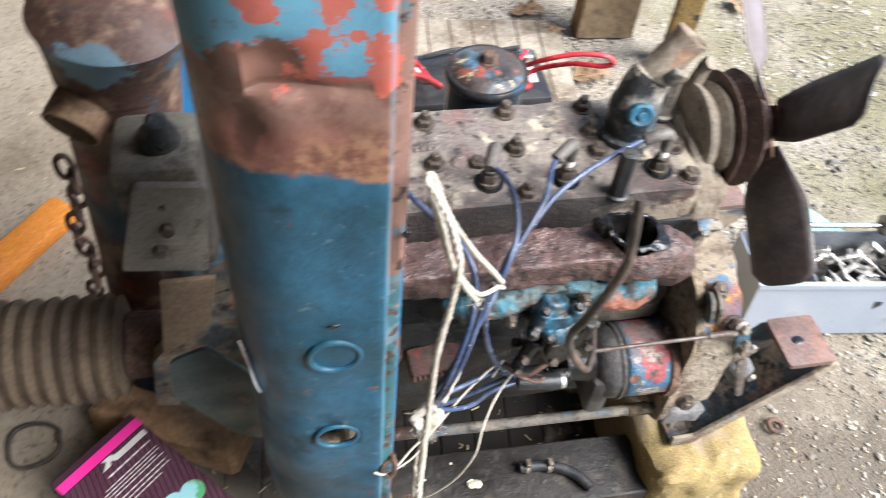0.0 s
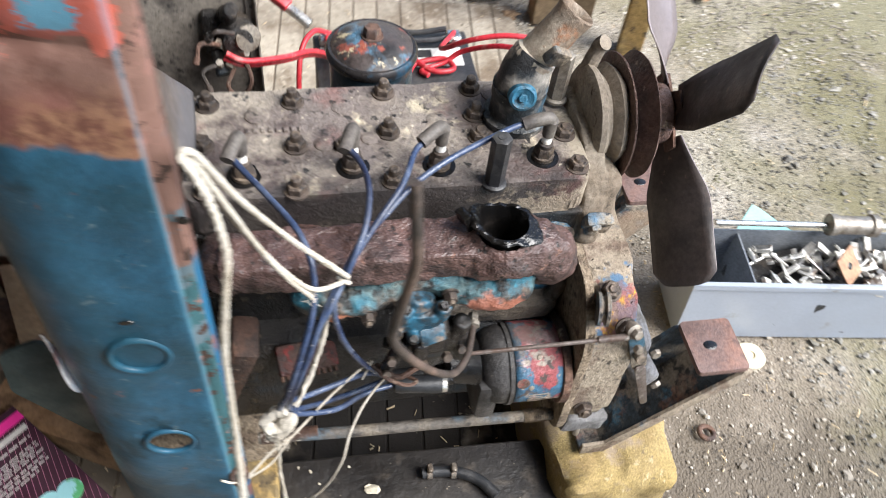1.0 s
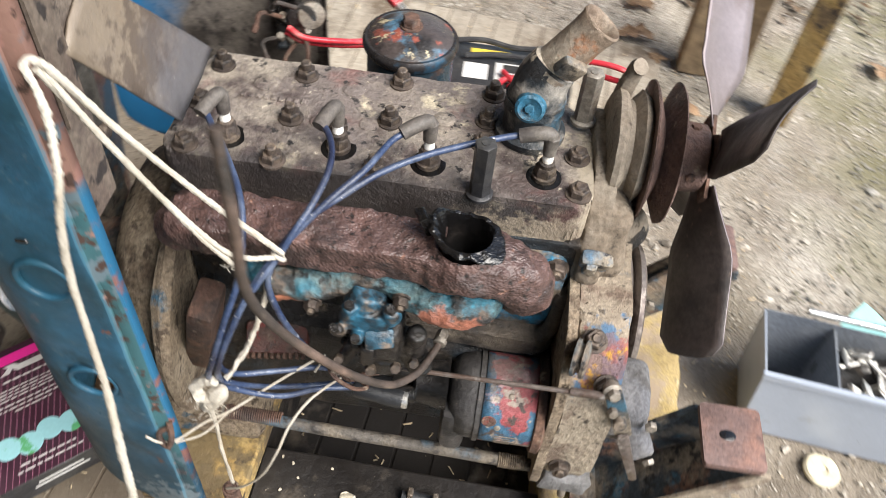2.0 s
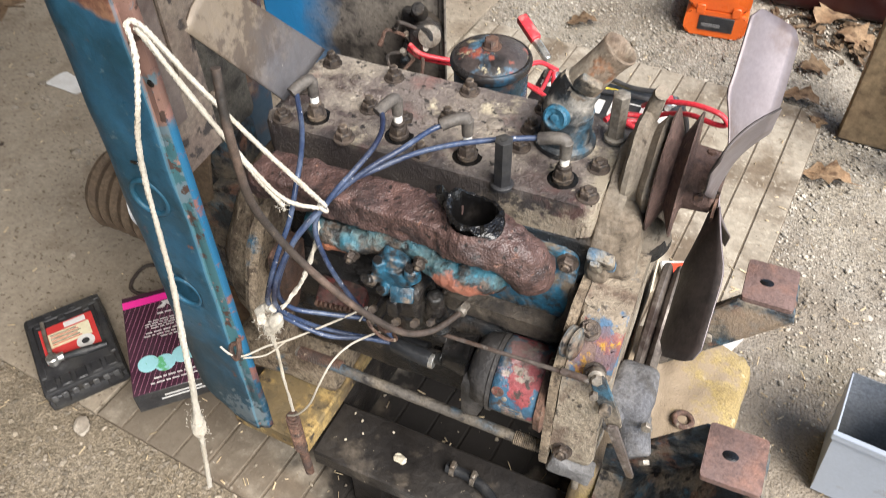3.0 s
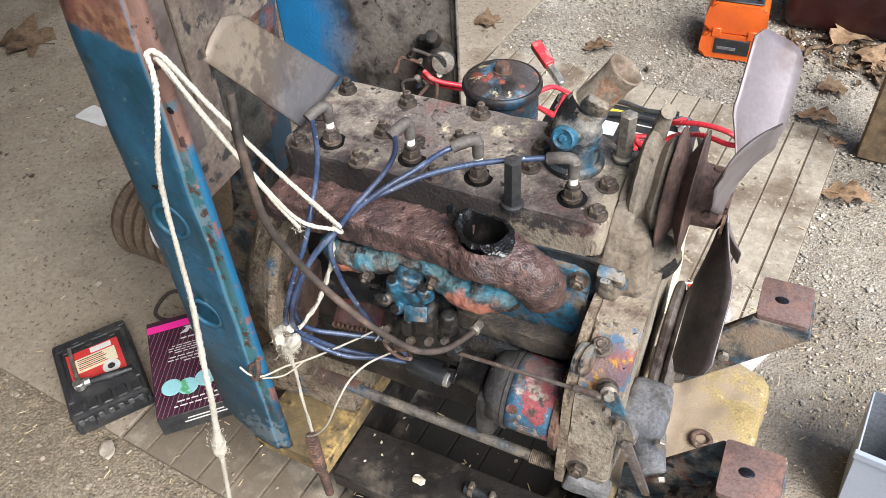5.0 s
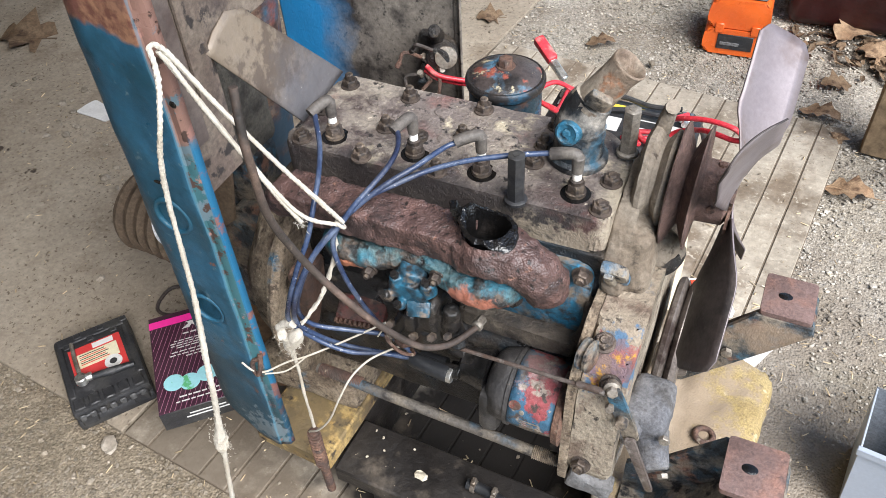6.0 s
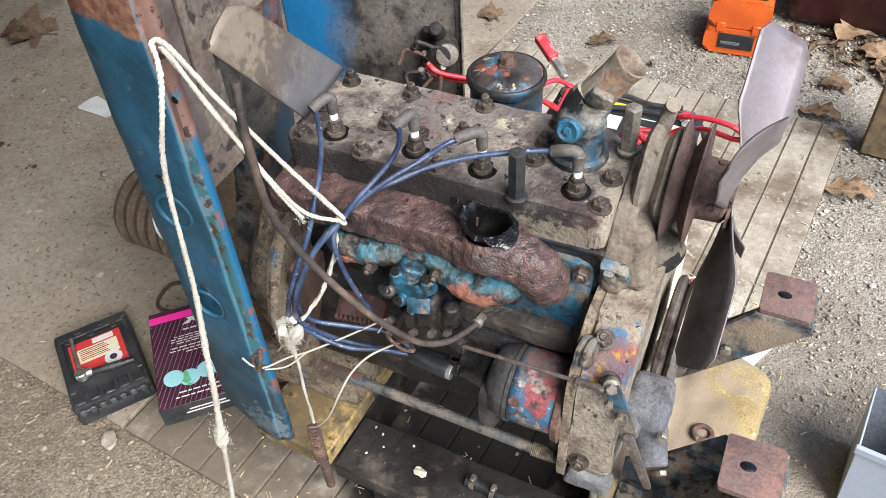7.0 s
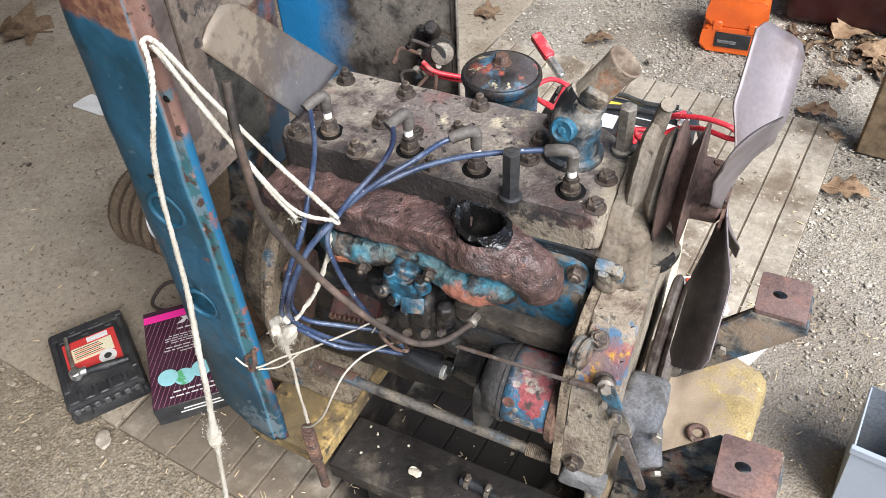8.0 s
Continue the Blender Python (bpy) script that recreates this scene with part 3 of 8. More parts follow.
    link(ramp(sep.outputs["X"], -0.2505, -0.2495), rim.inputs[0])
    link(ramp(height.outputs[0], 1.07, 1.04), rim.inputs[1])
    bright = mix(ramp(noise_at(30, 11), 0.54, 0.60), (0.021, 0.12, 0.225), (0.20, 0.09, 0.075))
    c = mix(rim.outputs[0], c, bright)
    link(c, bsdf.inputs["Base Color"])
    return m


M_COWL = cowl_material()
patch(M_COWL, (-0.33, -0.30, 0.44), (0.12, 0.06, 0.13), (0.016, 0.036, 0.05), 9, 0.2, 5, 0.08, 0.75)
patch(M_COWL, (-0.28, -0.30, 0.40), (0.07, 0.06, 0.06), (0.12, 0.15, 0.165), 60, 0.34, 8, 0.03, 0.7)
PRIMER, SCALE = (0.47, 0.12, 0.085), (0.155, 0.082, 0.062)
for cx, cz, wx, wz, k in ((-0.357, 1.320, 0.013, 0.013, 1), (-0.306, 1.327, 0.012, 0.017, 2), (-0.315, 1.297, 0.0125, 0.009, 3), (-0.270, 1.328, 0.012, 0.009, 4), (-0.276, 1.291, 0.011, 0.011, 5), (-0.291, 1.299, 0.006, 0.005, 6), (-0.271, 1.268, 0.012, 0.017, 7), (-0.350, 1.272, 0.034, 0.022, 8)):
    patch(M_COWL, (cx, -0.28, cz), (wx, 0.2, wz), PRIMER, 70, 0.2, k, 0.012, 0.95)
patch(M_COWL, (-0.367, -0.28, 1.268), (0.033, 0.2, 0.029), SCALE, 60, 0.2, 3, 0.03, 0.95)
patch(M_COWL, (-0.376, -0.28, 1.205), (0.013, 0.2, 0.026), (0.10, 0.052, 0.04), 50, 0.2, 5, 0.05, 0.8)
# pale worn line along the fold of the front flange, painted as its edge highlight
patch(M_COWL, (-0.2645, -0.28, 0.80), (0.0016, 0.2, 0.75), (0.09, 0.22, 0.30), 12, 0.17, 9, 0.05, 0.4)


def inner_material():
    """The far side's inner face: dust and soot, with bright blue paint left along the rear."""
    nt = M_INNER.node_tree
    link = nt.links.new
    bsdf = nt.nodes["Principled BSDF"]
    low = bsdf.inputs["Base Color"].links[0].from_socket
    where = nt.nodes.new("ShaderNodeTexCoord").outputs["Object"]
    tex = node(nt, "ShaderNodeTexNoise", Scale=14.0, Detail=5.0)
    link(where, tex.inputs["Vector"])
    sep = nt.nodes.new("ShaderNodeSeparateXYZ")
    link(where, sep.inputs[0])
    add = nt.nodes.new("ShaderNodeMath")
    add.operation = "MULTIPLY_ADD"
    link(tex.outputs["Fac"], add.inputs[0])
    add.inputs[1].default_value = 0.12
    link(sep.outputs["X"], add.inputs[2])
    edge = nt.nodes.new("ShaderNodeMapRange")
    edge.inputs["From Min"].default_value, edge.inputs["From Max"].default_value = -0.455, -0.375
    edge.inputs["To Min"].default_value, edge.inputs["To Max"].default_value = 1, 0
    link(add.outputs[0], edge.inputs["Value"])
    mix = nt.nodes.new("ShaderNodeMix")
    mix.data_type = "RGBA"
    link(edge.outputs[0], mix.inputs["Factor"])
    link(low, mix.inputs["A"])
    mix.inputs["B"].default_value = (0.02, 0.20, 0.45, 1)
    link(mix.outputs["Result"], bsdf.inputs["Base Color"])


inner_material()


# ---- building helpers ----
def thing(name, at, label, category, group="", kind=""):
    ob = new(name)
    ob.location = at
    ob.empty_display_size = 0.02
    return tagged(ob, label, category, group, kind)


def part(name, bm, material, parent=None, label="", smooth=True, bevel=0.0, thick=0.0):
    """Links a bmesh in world coordinates as one mesh object under a thing or a part."""
    mesh = bpy.data.meshes.new(name)
    if smooth:
        for f in bm.faces:
            f.smooth = True
    bmesh.ops.recalc_face_normals(bm, faces=bm.faces[:])
    bm.to_mesh(mesh)
    bm.free()
    if smooth:
        mesh.set_sharp_from_angle(angle=radians(38))
    mesh.materials.append(material)
    ob = new(name, mesh)
    if parent is not None:
        base = Vector()
        p = parent
        while p is not None:
            base = base + p.location
            p = p.parent
        ob.parent = parent
        ob.location = -base
    if thick:
        mod = ob.modifiers.new("thickness", "SOLIDIFY")
        mod.thickness, mod.offset = thick, 0
    if label:
        tagged(ob, label)
    return ob


def whole(name, bm, material, label, category, group="", kind="", smooth=True, thick=0.0):
    """A thing of one mesh, with its origin at its base."""
    ob = part(name, bm, material, None, "", smooth, thick=thick)
    return tagged(ob, label, category, group, kind)


def box(bm, a, b, m=None, bevel=0.0, seg=2):
    a, b = Vector(a), Vector(b)
    verts = bmesh.ops.create_cube(bm, size=1)["verts"]
    mid, size = (a + b) / 2, b - a
    bmesh.ops.transform(bm, matrix=Matrix.Translation(mid) @ Matrix.Diagonal((*size, 1)), verts=verts)
    if bevel:
        edges = list({e for v in verts for e in v.link_edges})
        made = bmesh.ops.bevel(bm, geom=edges, offset=bevel, segments=seg, affect="EDGES", profile=0.5)
        verts = list({v for f in made["faces"] for v in f.verts} | {v for v in verts if v.is_valid})
    if m is not None:
        bmesh.ops.transform(bm, matrix=m, verts=verts)
    return verts


def frame_of(way):
    way = Vector(way).normalized()
    side = way.orthogonal().normalized()
    return side, way.cross(side), way


def lathe(bm, start, way, profile, seg=24, cap=True):
    """Turns (distance along way, radius) pairs round the axis through start."""
    start = Vector(start)
    u, v, w = frame_of(way)
    rings = []
    for d, r in profile:
        rings.append([bm.verts.new(start + w * d + (u * math.cos(i * math.tau / seg) + v * math.sin(i * math.tau / seg)) * max(r, 1e-4)) for i in range(seg)])
    for a, b in zip(rings, rings[1:]):
        for i in range(seg):
            bm.faces.new((a[i], a[(i + 1) % seg], b[(i + 1) % seg], b[i]))
    if cap:
        bm.faces.new(rings[0][::-1])
        bm.faces.new(rings[-1])
    return [v for r in rings for v in r]


def rod(bm, a, b, r, r2=None, seg=14):
    a, b = Vector(a), Vector(b)
    length = (b - a).length
    e = min(r * 0.15, length * 0.1)
    r2 = r if r2 is None else r2
    return lathe(bm, a, b - a, [(0, r - e), (e, r), (length - e, r2), (length, r2 - e)], seg)


def smooth_line(points, steps=8):
    p = [Vector(q) for q in points]
    p = [2 * p[0] - p[1], *p, 2 * p[-1] - p[-2]]
    out = []
    for i in range(1, len(p) - 2):
        for k in range(steps):
            t = k / steps
            a, b, c, d = p[i - 1], p[i], p[i + 1], p[i + 2]
            out.append(0.5 * ((2 * b) + (c - a) * t + (2 * a - 5 * b + 4 * c - d) * t * t + (3 * b - a - 3 * c + d) * t ** 3))
    out.append(p[-2])
    return out


def tube(bm, points, r, seg=10, steps=8, rough=0.0, size=None, twist=0.0):
    """A round cord along a smooth line. rough: uneven thickness; size: radius factor by position 0..1."""
    line = smooth_line(points, steps)
    side = None
    rings = []
    run = 0.0
    for i, q in enumerate(line):
        run += (q - line[i - 1]).length if i else 0.0
        way = (line[min(i + 1, len(line) - 1)] - line[max(i - 1, 0)]).normalized()
        side = way.orthogonal() if side is None else side - way * side.dot(way)
        side.normalize()
        other = way.cross(side)
        k = 1 if size is None else size(i / (len(line) - 1))
        ring = []
        for j in range(seg):
            lay = 1 + 0.11 * math.cos(3 * j * math.tau / seg - run * twist) if twist else 1
            rr = r * k * lay * (1 + rough * noise.noise((q * 160) + Vector((j * 2.1, 0, 0))))
            ring.append(bm.verts.new(q + (side * math.cos(j * math.tau / seg) + other * math.sin(j * math.tau / seg)) * rr))
        rings.append(ring)
    for a, b in zip(rings, rings[1:]):
        for i in range(seg):
            bm.faces.new((a[i], a[(i + 1) % seg], b[(i + 1) % seg], b[i]))
    bm.faces.new(rings[0][::-1])
    bm.faces.new(rings[-1])


def prism(bm, outline, origin, u, v, depth, bevel=0.0):
    """Extrudes a 2D outline in the plane (u, v) at origin along u x v."""
    origin, u, v = Vector(origin), Vector(u), Vector(v)
    w = u.cross(v)
    low = [bm.verts.new(origin + u * a + v * b) for a, b in outline]
    high = [bm.verts.new(origin + u * a + v * b + w * depth) for a, b in outline]
    n = len(low)
    faces = [bm.faces.new(low[::-1]), bm.faces.new(high)]
    faces += [bm.faces.new((low[i], low[(i + 1) % n], high[(i + 1) % n], high[i])) for i in range(n)]
    if bevel:
        edges = list({e for f in faces for e in f.edges})
        bmesh.ops.bevel(bm, geom=edges, offset=bevel, segments=2, affect="EDGES", profile=0.5)


def rounded(corners, r, seg=5):
    """A 2D outline with its corners rounded."""
    out = []
    n = len(corners)
    for i in range(n):
        p, a, b = Vector(corners[i]), Vector(corners[i - 1]), Vector(corners[(i + 1) % n])
        da, db = (a - p), (b - p)
        rr = min(r, da.length * 0.45, db.length * 0.45)
        s, e = p + da.normalized() * rr, p + db.normalized() * rr
        for k in range(seg + 1):
            t = k / seg
            out.append(tuple((1 - t) ** 2 * s + 2 * t * (1 - t) * p + t * t * e))
    return out


def ruffle(bm, amount, scale, cuts=0, length=0.03, seed=0.0):
    """Cuts long edges and moves the surface along a noise field, for cast, torn or caked shapes."""
    for _ in range(cuts):
        edges = [e for e in bm.edges if e.calc_length() > length]
        if not edges:
            break
        bmesh.ops.subdivide_edges(bm, edges=edges, cuts=1, use_grid_fill=True)
    bm.normal_update()
    for v in bm.verts:
        v.co = v.co + v.normal * amount * noise.noise(v.co * scale + Vector((seed, seed, seed)))


def fused(bm, voxel, rounds):
    """Melts overlapping closed pieces into one cast skin and softens the joints."""
    bmesh.ops.recalc_face_normals(bm, faces=bm.faces[:])
    mesh = bpy.data.meshes.new("casting")
    bm.to_mesh(mesh)
    bm.free()
    ob = new("casting", mesh)
    skin = ob.modifiers.new("skin", "REMESH")
    skin.mode, skin.voxel_size = "VOXEL", voxel
    soft = ob.modifiers.new("soft", "SMOOTH")
    soft.factor, soft.iterations = 0.5, rounds
    done = bpy.data.meshes.new_from_object(ob.evaluated_get(bpy.context.evaluated_depsgraph_get()))
    bm = bmesh.new()
    bm.from_mesh(done)
    bpy.data.objects.remove(ob)
    bpy.data.meshes.remove(mesh)
    bpy.data.meshes.remove(done)
    return bm


def hexagon(bm, at, way, r, h):
    lathe(bm, at, way, [(0, r), (h * 0.82, r), (h, r * 0.86)], 6)


# ---- ground, boards and unseen light blockers ----
def build_ground():
    s = np.linspace(-1, 1, 150)
    axis = np.sign(s) * (2.6 * np.abs(s) + 150 * np.abs(s) ** 9)
    n = len(axis)
    verts = [(x, 0.6 + y, -0.008 + 0.006 * noise.noise((x * 7, y * 7, 0)) + 0.003 * noise.noise((x * 30, y * 30, 3))) for y in axis for x in axis]
    faces = [(j * n + i, j * n + i + 1, (j + 1) * n + i + 1, (j + 1) * n + i) for j in range(n - 1) for i in range(n - 1)]
    mesh = bpy.data.meshes.new("ground")
    mesh.from_pydata(verts, [], faces)
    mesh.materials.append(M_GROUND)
    tagged(new("ground", mesh), "packed dirt and gravel yard ground", "ground", kind="structure")


def on_boards(x, y):
    """Place in the boards' own frame: along their front edge, and back from it."""
    dx, dy = x + 0.443, y + 0.296
    return dx * 0.995 - dy * 0.101, dx * 0.101 + dy * 0.995


def build_gravel(count):
    rng = np.random.default_rng(4)
    ico = bmesh.new()
    bmesh.ops.create_icosphere(ico, subdivisions=1, radius=1)
    base = np.array([v.co[:] for v in ico.verts])
    tri = np.array([[v.index for v in f.verts] for f in ico.faces])
    ico.free()
    verts, groups = [], {"gravel": [], "grit": [], "yard_gravel": []}
    k = 0
    while k < count:
        x, y = rng.uniform(-2.6, 2.6), rng.uniform(-1.0, 3.2)
        u, v = on_boards(x, y)
        covered = -2.6 < u < 0.86 and 0 < v < 1.9
        right = u > 0.86 or v > 1.9
        if 0.86 < u < 1.25 and v < 0.75 and rng.random() < 0.55:
            continue
        if covered and rng.random() > 0.026 or not right and rng.random() > 0.8:
            continue
        if noise.noise((x * 1.7, y * 1.7, 5)) < -0.12 and rng.random() < 0.75:
            continue
        size = 0.0016 + 0.0052 * rng.random() ** 3.0
        if rng.random() < 0.012:
            size *= 1.8
        if covered:
            size *= 0.6
        elif not right:
            size *= 1.15
        elif x > 0.5 and y < 1.0:
            size *= 0.78
            if rng.random() < 0.05:
                size *= 2.2
        form = base * (1 + 0.28 * rng.standard_normal((12, 1))) * size * rng.uniform((0.8, 0.7, 0.35), (1.35, 1.0, 0.75))
        a = rng.uniform(0, math.tau)
        c, s = math.cos(a), math.sin(a)
        z = (0.013 if covered else -0.006) + 0.3 * size
        verts.append(np.stack([x + c * form[:, 0] - s * form[:, 1], y + s * form[:, 0] + c * form[:, 1], z + form[:, 2]], 1))
        edge = x + 0.3 * noise.noise((x * 3, y * 3, 1))
        groups["grit" if covered or not right else "yard_gravel" if edge > 0.98 and v < 1.6 else "gravel"].append(k)
        k += 1
    for name, material, label in (("gravel", M_PEBBLE, "loose pale crushed gravel on the ground"), ("grit", M_CLOD, "dusty brown grit on the shade-browned dirt"), ("yard_gravel", M_GREYSTONE, "dull grey gravel further out in the yard")):
        mesh = bpy.data.meshes.new(name)
        own = groups[name]
        mesh.from_pydata(np.concatenate([verts[i] for i in own]).tolist(), [], np.concatenate([tri + 12 * k for k in range(len(own))]).tolist())
        mesh.materials.append(material)
        tagged(new(name, mesh), label, "gravel", kind="stuff")


def build_chips(count):
    rng = np.random.default_rng(9)
    verts, faces = [], []
    for k in range(count):
        x, y = rng.uniform(-2.2, 2.2), rng.uniform(-0.8, 2.6)
        u, v = on_boards(x, y)
        covered = -2.6 < u < 0.86 and 0 < v < 1.9
        if covered and rng.random() < 0.45:
            x, y = x * 0.5 + 0.5, y * 0.6 - 0.2
            u, v = on_boards(x, y)
            covered = -2.6 < u < 0.86 and 0 < v < 1.9
        l, w = 0.003 + 0.010 * rng.random() ** 2.2, rng.uniform(0.0008, 0.0026)
        a, tip = rng.uniform(0, math.tau), rng.uniform(-0.25, 0.25)
        c, s = math.cos(a), math.sin(a)
        z = (0.0125 if covered else 0.002) + 0.3 * l * abs(tip)
        pts = []
        for p, q, h in ((-l, -w, 0), (l, -w * 0.5, 0), (l * 0.9, w, 0), (-l * 0.8, w * 0.8, 0), (-l * 0.3, 0, 0.0016), (l * 0.4, 0, 0.0016)):
            pts.append((x + c * p - s * q, y + s * p + c * q, z + h + tip * p))
        verts += pts
        faces += [tuple(6 * k + i for i in f) for f in ((0, 1, 5, 4), (2, 3, 4, 5), (1, 2, 5), (3, 0, 4))]
    mesh = bpy.data.meshes.new("wood_chips")
    mesh.from_pydata(verts, [], faces)
    mesh.materials.append(M_CHIPS)
    tagged(new("wood_chips", mesh), "pale straw and wood chips strewn on the ground", "wood chips", kind="stuff")


def build_stones():
    """Loose stones lying in two drifts on the plain sheet."""
    rng = random.Random(8)
    bm = bmesh.new()
    for cx, cy, wide, deep, count in ((-1.95, 0.66, 0.16, 0.06, 16), (-1.66, 0.62, 0.14, 0.07, 22), (-1.48, 0.50, 0.10, 0.07, 16), (-1.2, 1.2, 0.8, 0.6, 26)):
        for _ in range(count):
            x, y = rng.gauss(cx, wide), rng.gauss(cy, deep)
            q = 0.004 + 0.013 * rng.random() ** 2.4
            made = bmesh.ops.create_icosphere(bm, subdivisions=1, radius=1, matrix=pose(x, y, 0.0095 + 0.3 * q, rng.uniform(-9, 9), rng.uniform(-9, 9), rng.uniform(0, 360)) @ Matrix.Diagonal((q * rng.uniform(0.9, 1.5), q, q * rng.uniform(0.4, 0.7), 1)))
            for v in made["verts"]:
                v.co += Vector((rng.gauss(0, 0.14 * q), rng.gauss(0, 0.14 * q), rng.gauss(0, 0.06 * q)))
    whole("loose_stones", bm, M_CLOD, "loose pale stones scattered on the plywood", "stones", kind="stuff", smooth=False)


BOARDS = pose(-0.443, -0.296, 0, 0, 0, -5.8)


def build_boards():
    sheet = thing("plywood_sheet", (0, 0.6, 0), "grooved weathered plywood siding sheet lying on the ground", "plywood sheet")
    bm = bmesh.new()
    box(bm, (-0.36, 0, -0.004), (0.86, 1.9, 0.006), BOARDS)
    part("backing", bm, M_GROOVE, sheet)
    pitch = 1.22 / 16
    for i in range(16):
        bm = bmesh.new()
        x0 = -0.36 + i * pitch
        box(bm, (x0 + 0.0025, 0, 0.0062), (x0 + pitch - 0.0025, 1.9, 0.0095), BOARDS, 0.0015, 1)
        part("strip", bm, M_PLY_GROOVED, sheet, smooth=False)
    bm = bmesh.new()
    box(bm, (-2.7, 0.0, -0.004), (-0.368, 2.4, 0.0095), BOARDS, 0.002, 1)
    whole("plywood_sheet", bm, M_PLY, "plain dusty plywood sheet lying on the ground", "plywood sheet", smooth=False)


def dark_below_engine(m):
    """A near-black area with a ragged border on the boards below the engine."""
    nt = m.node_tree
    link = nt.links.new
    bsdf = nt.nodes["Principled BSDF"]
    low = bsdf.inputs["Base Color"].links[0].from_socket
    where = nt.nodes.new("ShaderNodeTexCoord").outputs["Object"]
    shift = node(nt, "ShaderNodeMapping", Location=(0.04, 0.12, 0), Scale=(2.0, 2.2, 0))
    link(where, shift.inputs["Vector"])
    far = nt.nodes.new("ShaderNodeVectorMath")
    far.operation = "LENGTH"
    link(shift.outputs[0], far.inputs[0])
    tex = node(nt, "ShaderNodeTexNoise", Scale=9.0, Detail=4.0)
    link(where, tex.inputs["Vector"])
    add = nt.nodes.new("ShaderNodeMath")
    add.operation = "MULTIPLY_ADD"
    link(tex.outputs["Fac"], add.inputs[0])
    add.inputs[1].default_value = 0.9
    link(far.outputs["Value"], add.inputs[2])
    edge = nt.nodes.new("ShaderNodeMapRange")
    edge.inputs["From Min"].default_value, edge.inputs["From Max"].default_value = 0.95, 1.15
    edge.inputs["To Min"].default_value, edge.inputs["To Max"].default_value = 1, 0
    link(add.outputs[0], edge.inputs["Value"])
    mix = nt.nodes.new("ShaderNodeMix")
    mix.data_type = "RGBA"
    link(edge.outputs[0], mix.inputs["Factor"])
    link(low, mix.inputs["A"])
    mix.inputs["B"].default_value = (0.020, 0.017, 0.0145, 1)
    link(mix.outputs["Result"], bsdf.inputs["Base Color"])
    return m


M_GROOVE = dark_below_engine(surf("dirty_groove", (0.17, 0.135, 0.10), [((0.12, 0.095, 0.07), 9, 0.55, 0.1, 2)], 0.9, bump=0.2))
M_PLY_GROOVED = dark_below_engine(surf("grooved_plywood", (0.315, 0.275, 0.218), [((0.40, 0.355, 0.29), 1.5, 0.54, 0.10, 1), ((0.155, 0.12, 0.086), 5, 0.54, 0.08, 2), ((0.40, 0.355, 0.285), 55, 0.62, 0.05, 6), ((0.2, 0.16, 0.115), 75, 0.64, 0.03, 8)], 0.85, bump=0.35, grain=55, grain_amount=0.22, objects=0.06))
patch(M_PLY_GROOVED, (-0.62, -0.16, 0.0), (0.34, 0.30, 1.0), (0.125, 0.10, 0.074), 9, 0.22, 2, 0.12, 0.85)


def timber(name, a, b, m, material, label, category, bevel=0.004, wear=0.002, group=""):
    bm = bmesh.new()
    box(bm, a, b, m, bevel, 1)
    ruffle(bm, wear, 30, 3, 0.06)
    return whole(name, bm, material, label, category, group)


build_ground()
build_boards()
timber("timber_post", (0, 0, 0), (0.20, 0.09, 3.3), pose(0.648, 1.41, 0, 0, 0, -4), M_POST, "rough brown timber post standing on the gravel", "timber post")
timber("timber_post", (0, 0, 0), (0.075, 0.09, 3.3), pose(0.884, 1.234, 0, 0, 0, -24), M_WOOD, "new yellow timber post standing on the gravel", "timber post")
timber("wood_block", (-0.135, -0.240, 0.192), (0.036, 0.24, 0.235), pose(-0.252, 0.0, 0, 0, 0, -3), M_WOOD, "dirty yellow board under the engine's rear", "wood block")
timber("wood_block", (-0.12, -0.10, 0.011), (0.03, 0.22, 0.192), pose(-0.255, 0.0, 0, 0, 0, -3), M_PLANK, "dark timber block carrying a yellow board", "wood block")
timber("plank", (0, 0, 0.14), (0.505, 0.125, 0.182), pose(-0.23, -0.228, 0, 0, 0, -1.5), M_PLANK, "dark oily plank lying on short blocks", "plank")
for bx in (-0.16, 0.16):
    timber("wood_block", (0, 0, 0.013), (0.07, 0.1, 0.14), pose(bx, -0.215, 0), M_PLANK, "short dark wood block under the plank", "wood block", group="blocks under the plank")


def build_foam():
    bm = bmesh.new()
    box(bm, (0.262, -0.262, 0.0), (0.515, 0.28, 0.265), None, 0.035, 3)
    for v in bm.verts:
        if v.co.x > 0.4:
            v.co.x -= 0.03 * min(1.0, max(0.0, (0.1 - v.co.y) / 0.3))
    ruffle(bm, 0.012, 14, 4, 0.016)
    ruffle(bm, 0.006, 55, 0, seed=3)
    ruffle(bm, 0.003, 130, 0, seed=8)
    whole("foam_block", bm, M_FOAM, "dirty yellow upholstery foam block under the engine's front", "foam block")


build_foam()


def build_light_blockers():
    # roof and walls added out of view to shade the left and cut sky fill
    for name, lo, hi, label, category in (("roof", (-5.5, -2.3, 3.1), (0.62, 4.6, 3.2), "unseen plain slab added overhead to shade the left side", "roof"), ("blocker_south", (-5.5, -2.4, 0), (0.3, -2.3, 3.4), "unseen plain slab added to hold back sky light", "wall"), ("blocker_west", (-5.6, -2.4, 0), (-5.5, 4.6, 3.4), "unseen plain slab added to hold back sky light", "wall"), ("blocker_north", (-5.5, 4.5, 0), (-0.6, 4.6, 3.4), "unseen plain slab added to hold back sky light", "wall")):
        bm = bmesh.new()
        box(bm, lo, hi)
        tagged(part(name, bm, M_PLY, smooth=False), label, category, kind="structure")


build_light_blockers()

